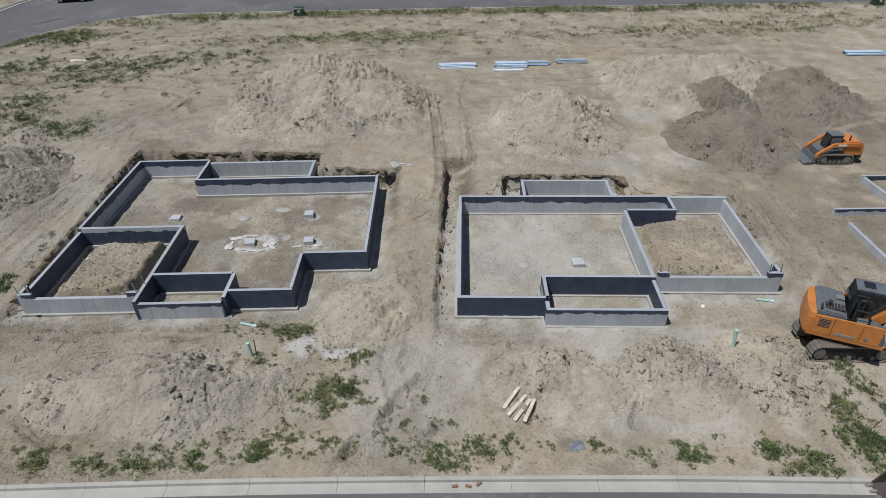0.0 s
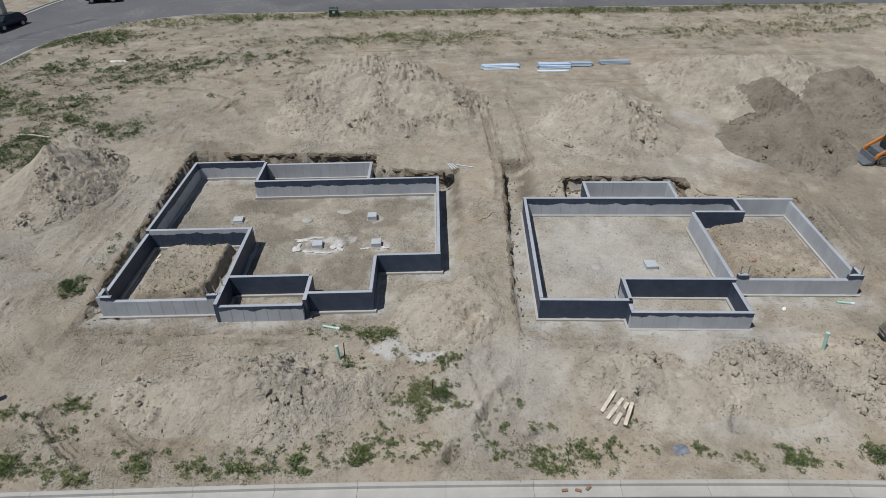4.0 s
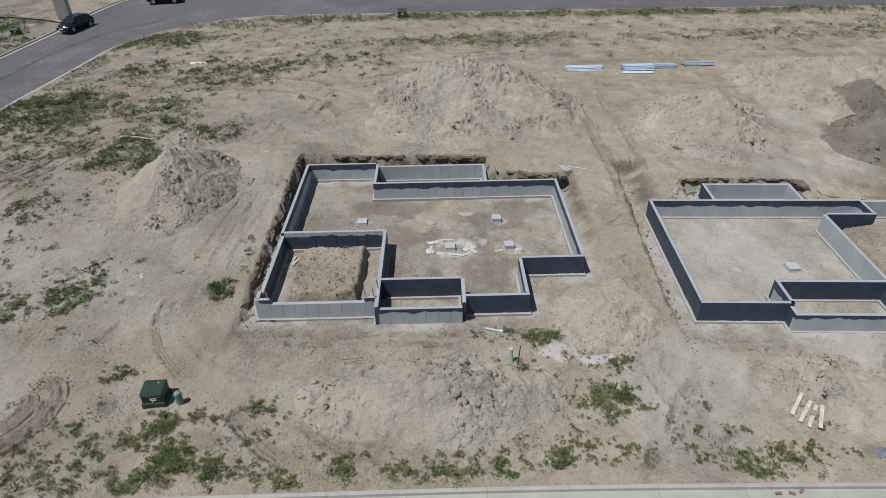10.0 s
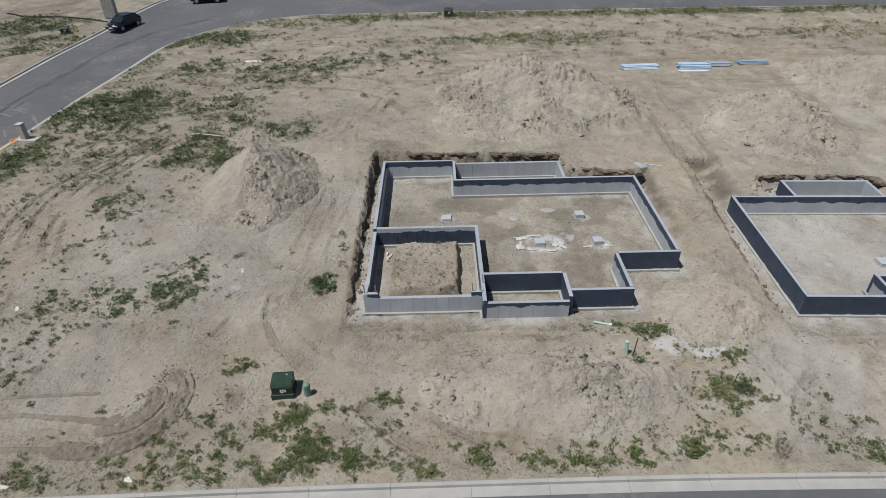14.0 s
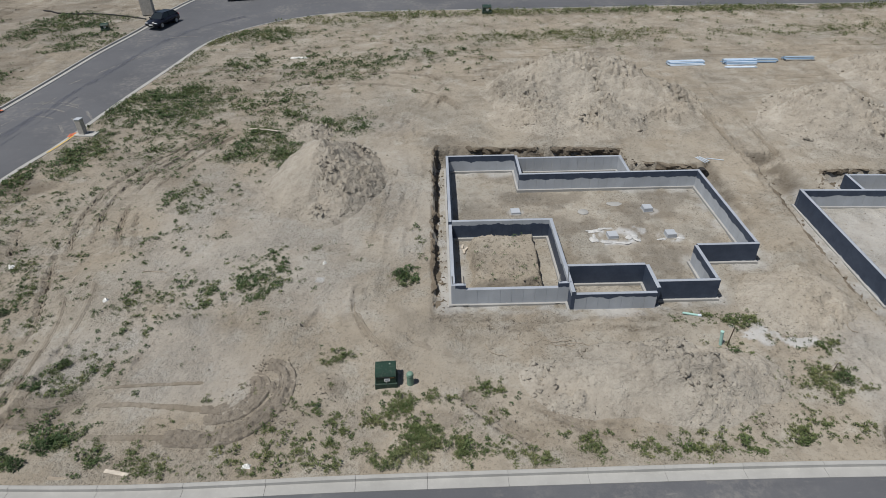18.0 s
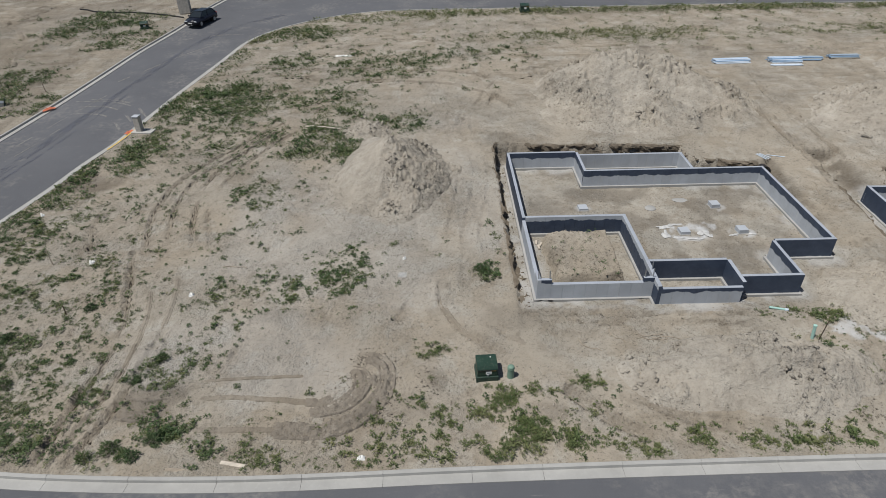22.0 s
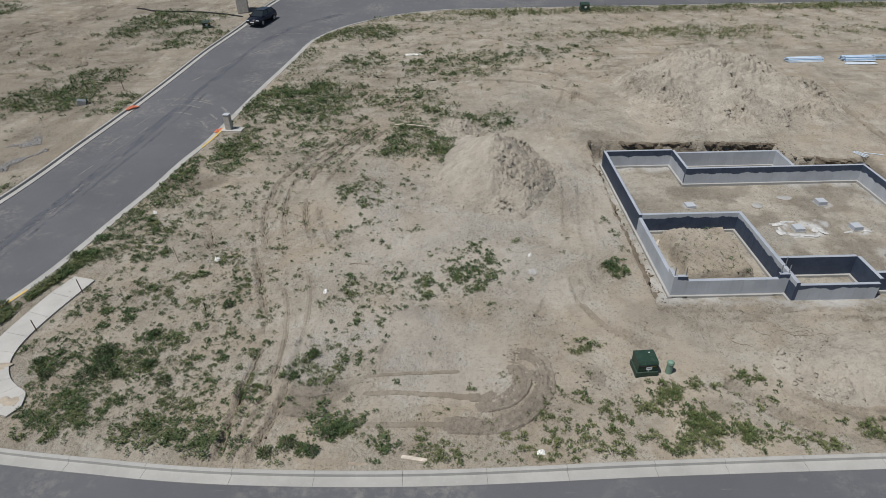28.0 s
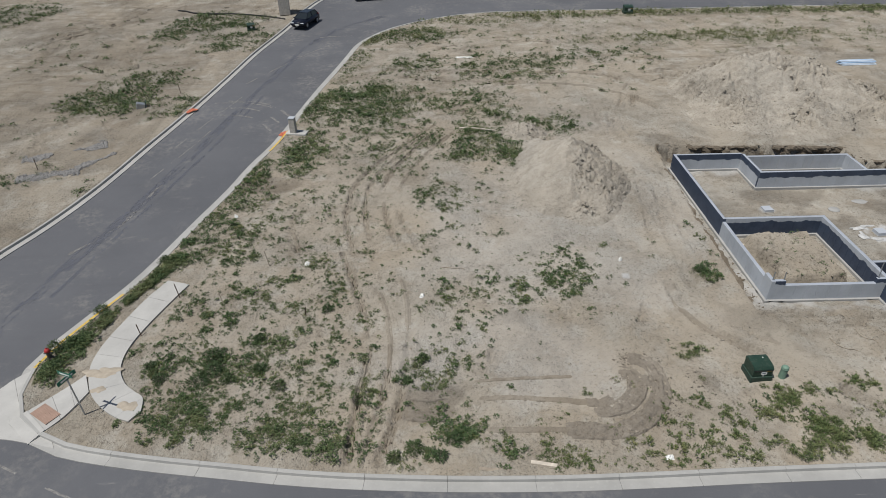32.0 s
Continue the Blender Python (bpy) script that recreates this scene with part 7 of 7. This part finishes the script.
FRONT = [(-0.6, -8.5, 1.6, 0.9, 2.6, 0.24), (1.6, -9.3, 1.5, 0.7, 2.6, 0.24), (-3.2, -9.2, 1.3, 0.6, 2, 0.24), (-5.9, -8.9, 1.2, 0.6, 2, 0.24), (-7.5, -8.9, 0.8, 0.6, 1.8, 0.24), (-1.7, -6.5, 1.8, 0.6, 1.8, 0.22), (1.3, -5.8, 1.3, 0.6, 1.7, 0.22), (-5.7, -6.0, 0.7, 0.5, 1.4, 0.2), (-5.4, -3.8, 0.9, 0.4, 1.4, 0.22), (3.9, -9.8, 1.3, 0.3, 2.2, 0.22), (5.3, -8.9, 1.4, 0.7, 1.8, 0.22), (7.6, -9.4, 1.4, 0.6, 2.2, 0.24), (9.3, -9.6, 1.0, 0.5, 2, 0.24), (11.1, -9.6, 0.9, 0.5, 2.6, 0.26), (13.0, -2.0, 2.1, 0.5, 3, 0.2), (13.0, -4.5, 0.9, 0.7, 2.6, 0.26)]
FRONT2 = [(14.7, -6.2, 1.1, 0.8, 2.2, 0.24), (16.6, -6.2, 1.4, 1.0, 2.6, 0.26), (14.3, -8.5, 0.8, 0.8, 2, 0.22), (15.8, -8.7, 1.4, 0.7, 2.2, 0.22), (17.8, -9.1, 1.0, 0.8, 1.4, 0.2), (17.7, -3.9, 0.9, 0.8, 1.2, 0.2), (19.7, -8.7, 1.0, 0.7, 2.2, 0.22), (21.6, -9.6, 1.3, 0.6, 2.6, 0.24), (23.2, -9.0, 0.9, 0.8, 1.8, 0.22), (24.1, -10.3, 1.1, 0.2, 2.2, 0.2), (21.1, -6.7, 1.9, 1.5, 0.6, 0.17), (29.9, -9.9, 1.2, 0.5, 2, 0.24), (31.1, -10.2, 0.9, 0.4, 1.6, 0.24)]
EAST = [(2.5, -8.6, 8, 1.4, 0.9, 0.16), (12, -8.0, 5, 2.4, 0.8, 0.16), (21, -8.4, 5, 2.0, 0.7, 0.16), (15.6, -4.4, 4, 2.4, 0.8, 0.15), (-8, -7.6, 7, 2.2, 0.7, 0.15), (32, -9.6, 6, 0.8, 0.7, 0.16), (38.2, -9.1, 1.0, 1.6, 3, 0.32), (39.2, -5.9, 1.0, 1.1, 1.6, 0.24), (35.1, -10.7, 1.3, 0.4, 2, 0.26), (39.9, -6.9, 0.8, 1.2, 1.8, 0.26), (30.4, -9.6, 1.3, 0.6, 1.2, 0.22), (-6.3, -7.4, 2.2, 1.2, 1.2, 0.22), (-2.0, -6.7, 2.7, 0.9, 1.2, 0.22), (-3.5, -9.3, 4.0, 0.6, 1.3, 0.24), (4.3, -9.3, 5.2, 0.7, 0.9, 0.24), (-9.0, -9.4, 4.5, 0.6, 2, 0.26), (-2.5, -8.3, 3.0, 0.9, 1.4, 0.24)]
CORNER = [(-27.5, -4.0, 2.0, 1.3, 3, 0.26), (-25.0, -3.7, 1.9, 1.7, 1.5, 0.24), (-28.7, 0.3, 3.3, 2.0, 1.8, 0.2), (-25.2, -0.5, 1.9, 1.7, 1.8, 0.22), (-30.4, -3.4, 1.1, 1.9, 1.6, 0.22), (-21.7, -2.9, 1.4, 3.1, 1, 0.2), (-29.0, -6.8, 2.2, 1.4, 3, 0.2), (-25.7, -6.7, 3.7, 1.4, 3, 0.17), (-22.4, -8.0, 1.5, 1.1, 2.6, 0.26), (-24.9, -8.1, 1.9, 0.6, 2.6, 0.26), (-20.4, -8.5, 0.6, 0.9, 2.4, 0.26), (-23.3, -5.8, 2.3, 1.3, 1.6, 0.18)]
CORNER2 = [(-18.3, -8.9, 1.2, 0.8, 1.5, 0.26), (-17.2, -8.2, 1.0, 1.5, 1.7, 0.28), (-16.1, -8.1, 0.9, 1.0, 2, 0.26), (-18.7, -4.6, 1.0, 1.1, 1.8, 0.26), (-17.1, -5.5, 0.8, 1.3, 1.6, 0.24), (-16.2, -0.0, 1.5, 2.7, 0.8, 0.18), (-23.1, 1.7, 1.4, 2.4, 1.2, 0.2), (-14.6, -8.9, 0.9, 0.8, 1.6, 0.24), (-28.9, 3.4, 2.3, 1.6, 1, 0.18), (-25.2, 3.8, 2.0, 2.1, 0.7, 0.18), (-27.2, 6.1, 3.1, 2.4, 0.8, 0.2), (-30.9, 6.9, 2.1, 2.5, 2, 0.24)]
STRIP = [(-34.9, -0.6, 0.7, 2.4, 3, 0.3), (-33.9, 2.2, 0.6, 2.0, 3, 0.3), (-35.8, -3.0, 0.6, 1.2, 2, 0.3), (-32.7, 5.4, 0.7, 2.6, 2, 0.26), (-33.5, -7.0, 1.2, 0.4, 1, 0.22), (-31.6, 10.0, 0.8, 3.0, 2, 0.26), (-30.2, 15.2, 0.8, 3.0, 2, 0.28), (-26, 5, 7, 10, 1.0, 0.14), (-26.5, -2.5, 6.5, 5.6, 1.7, 0.16), (-27, -6.6, 5.5, 1.9, 2.6, 0.16), (-22, -6.5, 3, 2.6, 1.6, 0.16), (-17.6, -5, 2.4, 4.2, 1.2, 0.16), (-13, 4, 8, 9, 0.5, 0.12), (-20, 10, 6, 9, 0.8, 0.13)]
LEFT = [(-10.3, 2.6, 1.6, 2.2, 3, 0.26), (-10.1, 5.0, 0.8, 0.8, 1.2, 0.22), (-9.7, -0.8, 0.9, 0.8, 1.2, 0.22), (-10.2, 0.7, 0.9, 0.8, 1.6, 0.24), (-12.6, 0.6, 0.8, 1.5, 1.8, 0.24), (-15.5, 0.6, 1.8, 2.2, 1.2, 0.22), (-2.3, 2.2, 0.6, 1.1, 2.8, 0.3), (-1.6, 5.8, 0.5, 2.3, 1.8, 0.26), (-17.3, 11.4, 1.7, 2.0, 1.6, 0.2), (-5.6, -3.5, 0.8, 0.6, 1.6, 0.26), (-16.8, 7.3, 2.1, 3.0, 0.5, 0.18), (-6.3, 4.9, 2.6, 1.6, 0.4, 0.18), (-14.0, 13.7, 2.4, 2.4, 0.5, 0.2)]
MEADOW = [(-22.3, 27.2, 5.8, 4.0, 3, 0.28), (-28.1, 26.5, 2.3, 2.7, 3, 0.3), (-25.3, 19.7, 3.1, 3.4, 1.8, 0.26), (-27.3, 17.5, 1.5, 3.7, 2.6, 0.3), (-29.5, 21.6, 1.2, 2.1, 3, 0.3), (-21.0, 21.0, 4.1, 4.1, 1.4, 0.24), (-13.1, 25.2, 3.1, 5.3, 2.6, 0.28), (-9.0, 34.4, 6.1, 3.9, 2.4, 0.28), (-19.0, 36.3, 3.1, 2.9, 2, 0.26), (-13.5, 18.5, 2.6, 3.2, 3, 0.3), (-11.2, 16.7, 1.4, 2.0, 3, 0.32), (-7.6, 21.6, 2.9, 2.1, 2.6, 0.28)]
MEADOW2 = [(-21.2, 16.2, 3.4, 3.2, 1.8, 0.18), (-23.2, 9.8, 1.7, 3.0, 1.2, 0.22), (-28.4, 9.8, 2.6, 2.4, 2, 0.24), (-31.6, 11.5, 2.1, 2.2, 2, 0.26), (-17.1, 10.6, 2.3, 1.9, 1.2, 0.2), (-19.1, 35.7, 11.2, 7.8, 0.5, 0.22), (0.2, 36.0, 6.7, 3.1, 1.4, 0.24), (-19.1, 45.4, 5.8, 2.4, 2.4, 0.3), (-23.1, 28.6, 4.6, 2.8, 2.6, 0.3), (-24.3, 23.6, 5.7, 3.3, 1.8, 0.26), (-17.2, 18.2, 5.3, 2.8, 1.6, 0.24), (-5.6, 33.4, 8.1, 8.5, 0.5, 0.24), (-18, 28, 11, 12, 0.7, 0.2), (-10, 42, 13, 5, 0.7, 0.22)]
FAR = [(-46.6, 29.2, 4.4, 3.9, 3, 0.34), (-40.6, 27.8, 3.1, 2.7, 2, 0.3), (-44.7, 34.2, 3.9, 2.1, 2.2, 0.32), (-42.9, 52.6, 5.6, 4.0, 2.4, 0.34), (-38.8, 45.2, 6.4, 3.9, 1.6, 0.32), (-46.7, 48.3, 2.4, 3.7, 2.4, 0.34), (-69.3, 57.2, 5.2, 6.3, 1.6, 0.34), (-41.6, 14.1, 1.6, 1.4, 1, 0.24), (-46.1, 15.2, 2.5, 2.5, 0.6, 0.22), (-38.2, 28.2, 1.5, 2.0, 2, 0.3)]
FAR2 = [(-55, 34, 16, 20, 0.12, 0.22), (-58, 45, 14, 12, 0.3, 0.26), (-47, 36, 7, 4, 0.4, 0.26), (-56, 14, 10, 8, 0.15, 0.22)]
BACK = [(30, 50.4, 48, 1.5, 3, 0.42), (28, 42.5, 50, 5.5, 0.35, 0.22), (16, 41.5, 20, 2.6, 2, 0.3), (14, 42.0, 13, 1.6, 3, 0.3), (52, 42.5, 14, 3.2, 2, 0.3), (64, 44, 10, 4, 2, 0.3), (40, 42, 9, 2.2, 1.2, 0.26), (30, 37.5, 30, 1.6, 0.6, 0.24), (-18.5, 46.8, 3.6, 2.4, 2, 0.34), (-24.2, 40, 1.0, 4.5, 2, 0.32), (-8, 49.5, 8, 1.6, 2, 0.34), (-2, 46, 12, 2.5, 0.5, 0.22), (40, 47, 40, 1.8, 0.8, 0.26)]
for name, patches, seed, label in (("verge_weeds", FRONT + FRONT2 + EAST, 101, "green weeds in clumps along the street verge"), ("corner_weeds", CORNER + CORNER2 + STRIP, 102, "scattered low green weeds over the corner lot"), ("lot_weeds", LEFT, 103, "sparse small weeds on bare sandy soil"), ("meadow_weeds", MEADOW + MEADOW2, 104, "patchy green weeds between wheel ruts"), ("back_weeds", BACK, 105, "band of green weeds along the back road"), ("far_weeds", FAR + FAR2, 106, "patches of weeds across the side road")):
    p, s, rnd = spread(patches, seed)
    if name in ("meadow_weeds", "back_weeds"):
        # a strip that follows the kerb of the side road and of the back road
        run = KERB_FRONT[(KERB_FRONT[:, 1] > (2 if name == "meadow_weeds" else 43))]
        run = run[(run[:, 1] < 46) | (name == "back_weeds")]
        k = rnd.randint(0, len(run), 3200 if name == "back_weeds" else 1700)
        q = run[k] + rnd.uniform(-0.6, 0.6, (len(k), 2)) + np.where(run[k, 1:] > 49, (0, -1.0), (0.75, -0.25)) * (0.3 + 2.0 * rnd.rand(len(k), 1) ** 1.5)
        q = q[(lot_depth(q[:, 0], q[:, 1]) > 0.1) & (fbm(q[:, 0], q[:, 1], 0.35, 3, seed + 5) > -0.12)]
        p = np.r_[p, np.c_[q, surface(q[:, 0], q[:, 1])[0]]]
        s = np.r_[s, (0.5 if name == "back_weeds" else 0.24) * (0.5 + 0.7 * rnd.rand(len(q)))]
    if name == "corner_weeds":
        # the dense strip between the footpath and the kerb
        run = KERB_FRONT[(KERB_FRONT[:, 0] < -32.6) & (KERB_FRONT[:, 1] > -4.2) & (KERB_FRONT[:, 1] < 6)]
        q = run[rnd.randint(0, len(run), 1500)] + (0.6, -0.25) + (0.36, 0.4) * rnd.randn(1500, 2)
        q = q[(lot_depth(q[:, 0], q[:, 1]) > 0.3) & (seg_dist(q[:, 0], q[:, 1], PATH_LINE) > 0.8)]
        p = np.r_[p, np.c_[q, surface(q[:, 0], q[:, 1])[0]]]
        s = np.r_[s, 0.3 * (0.5 + 0.7 * rnd.rand(len(q)))]
    far = name in ("back_weeds", "far_weeds", "meadow_weeds")
    grass = name in ("verge_weeds", "back_weeds")
    split = rnd.rand(len(p)) < (0.75 if name == "back_weeds" else 0.4 if grass else 0.3 if name == "corner_weeds" else 0.25)
    tufts(name, label, p[~split], s[~split], rnd, M_GRASS if grass else M_WEED, 12 if far else 40 if grass else 34, (25, 80), wide=1.9 if name == "back_weeds" else 2.8 if far else 0.95 if grass else 2.1, fine=0.58 if far else 0.75 if grass else 0.52)
    tufts("dry_" + name, "yellowing low weeds among green ones", p[split], s[split] * 0.8, rnd, M_DRY, 9 if far else 34 if grass else 28, (20, 80), wide=1.9 if name == "back_weeds" else 2.8 if far else 0.95 if grass else 2.1, fine=0.58 if far else 0.75 if grass else 0.52)

# separate low rosettes spaced over the corner lot and thinning out to the house plots
rnd = np.random.RandomState(111)
found = []
for x0, x1, y0, y1, n, gap, size in ((-32, -21.8, -6.5, 2, 150, 0.55, 0.24), (-33, -24, 2, 12, 90, 0.7, 0.22), (-24, -17.5, -5, 8, 60, 0.7, 0.2), (-18.2, -14.6, -3, 4, 40, 0.5, 0.2), (-28, -17, 14, 24, 110, 0.7, 0.24), (-20, -6, -3, 12, 45, 0.8, 0.16), (13.5, 19, -6, -2, 40, 0.5, 0.18), (-7, 3, -8.8, -6, 34, 0.5, 0.22), (36, 40, -9.5, -5, 24, 0.4, 0.24)):
    here = []
    for q in rnd.uniform((x0, y0), (x1, y1), (n * 3, 2)):
        if len(here) < 1.25 * n and all(math.hypot(q[0] - r[0], q[1] - r[1]) > gap * (0.35 + 0.65 * rnd.rand()) for r in here):
            here.append((q[0], q[1], size * (0.28 + 0.95 * rnd.rand() ** 2.2)))
    found += here
q = np.array(found)
q = q[(lot_depth(q[:, 0], q[:, 1]) > 0.2) & (seg_dist(q[:, 0], q[:, 1], PATH_LINE) > 1.1) & (np.maximum(*pit(q[:, 0], q[:, 1])) < 0.05)]
q = q[np.minimum(seg_dist(q[:, 0], q[:, 1], RUT_LINES[0][0]), seg_dist(q[:, 0], q[:, 1], RUT_LINES[1][0])) > 0.4]
tufts("rosette_weeds", "separate dark green leafy rosettes spaced over bare soil", np.c_[q[:, :2], surface(q[:, 0], q[:, 1])[0]], q[:, 2] * 1.1, rnd, M_SHRUB, 36, (8, 80), 2.4, 0.52)


def shrub(x, y, r, h, seed, label):
    """A leafy bush: forked stems and a loose dome of many leaves."""
    rnd = np.random.RandomState(seed)
    t = thing("shrub", label, "shrub", x, y, seed * 40, group="shrubs")
    for k in range(5):
        a, e = rnd.rand() * math.tau, r * (0.35 + 0.4 * rnd.rand())
        part("stem", bent_bm([(0, 0, -0.05), (e * 0.4 * math.cos(a), e * 0.4 * math.sin(a), h * 0.35), (e * math.cos(a), e * math.sin(a), h * 0.75)], 0.012, 5), M_OLDWOOD, t)
    n = int(1500 * r)
    a, rad = rnd.rand(n) * math.tau, np.sqrt(rnd.rand(n))
    rr = r * rad * (1 + 0.5 * np.sin(a * 3 + seed) * 0.5 + 0.25 * rnd.randn(n) * 0.5)
    z = h * (1 - rad ** 2) * (0.35 + 0.65 * rnd.rand(n)) + 0.03
    base = np.stack([rr * np.cos(a), rr * np.sin(a), z], -1)
    d = rnd.randn(n, 3) + np.stack([np.cos(a), np.sin(a), 0.5 + 0 * a], -1)
    d /= np.linalg.norm(d, axis=1)[:, None]
    side = np.cross(d, rnd.randn(n, 3))
    side /= np.linalg.norm(side, axis=1)[:, None]
    L = (0.08 + 0.12 * rnd.rand(n))[:, None]
    v = np.stack([base, base + d * L * 0.5 + side * L * 0.1, base + d * L, base + d * L * 0.5 - side * L * 0.1], 1).reshape(-1, 3)
    ob = new("leaves", soup("leaves", v, np.arange(len(v)).reshape(-1, 4), M_SHRUB, 4))
    ob.parent = t


for k, (x, y, r, h) in enumerate(((-28.3, -3.1, 0.8, 0.6), (-28.0, -3.9, 0.7, 0.55), (-28.6, -4.6, 0.85, 0.5), (-27.3, -4.5, 0.5, 0.4), (-25.9, -3.9, 0.5, 0.4), (-30.4, -4.4, 0.45, 0.35), (-31.1, -3.6, 0.4, 0.35), (-24.8, -5.0, 0.45, 0.4), (-26.3, -1.9, 0.4, 0.3), (-23.2, 0.2, 0.45, 0.35), (-18.6, -8.7, 0.5, 0.5), (-17.5, -9.1, 0.4, 0.45), (-19.4, -9.1, 0.4, 0.4), (-16.9, -8.2, 0.45, 0.4), (-18.2, -3.6, 0.4, 0.35), (-18.9, -4.9, 0.35, 0.3), (13.1, -4.5, 0.55, 0.45), (17.3, -6.1, 0.55, 0.55), (-2.7, 2.4, 0.5, 0.4), (38.4, -9.4, 0.8, 0.5), (40.2, -8.2, 0.8, 0.55), (39.6, -9.9, 0.7, 0.45), (34.2, -9.9, 0.5, 0.35), (-36.2, -2.2, 0.5, 0.5), (-35.2, 0.6, 0.5, 0.5), (-33.3, 4.9, 0.5, 0.45))):
    shrub(x, y, r * 0.6, h * 0.75, k + 1, "dense dark green weed bush on sandy soil")
# weeds and roots on the earth left in the garages
for fr, u0, u1, v0, v1, n, seed in ((FA, 1.5, 4.7, 1.2, 5.7, 70, 301), (FB, 11.4, 15.4, 3.2, 8.0, 26, 302)):
    rnd = np.random.RandomState(seed)
    q = np.c_[rnd.uniform(u0, u1, n), np.where(rnd.rand(n) < 0.4, rnd.uniform(v0, v0 + 0.5, n), rnd.uniform(v0, v1, n))]
    w = to_world(fr, q)
    tufts("mound_weeds", "few green weeds on the earth mound", np.c_[w, np.full(n, 0.62 if fr is FA else 0.5)], 0.12 + 0.16 * rnd.rand(n), rnd, M_WEED, 12)
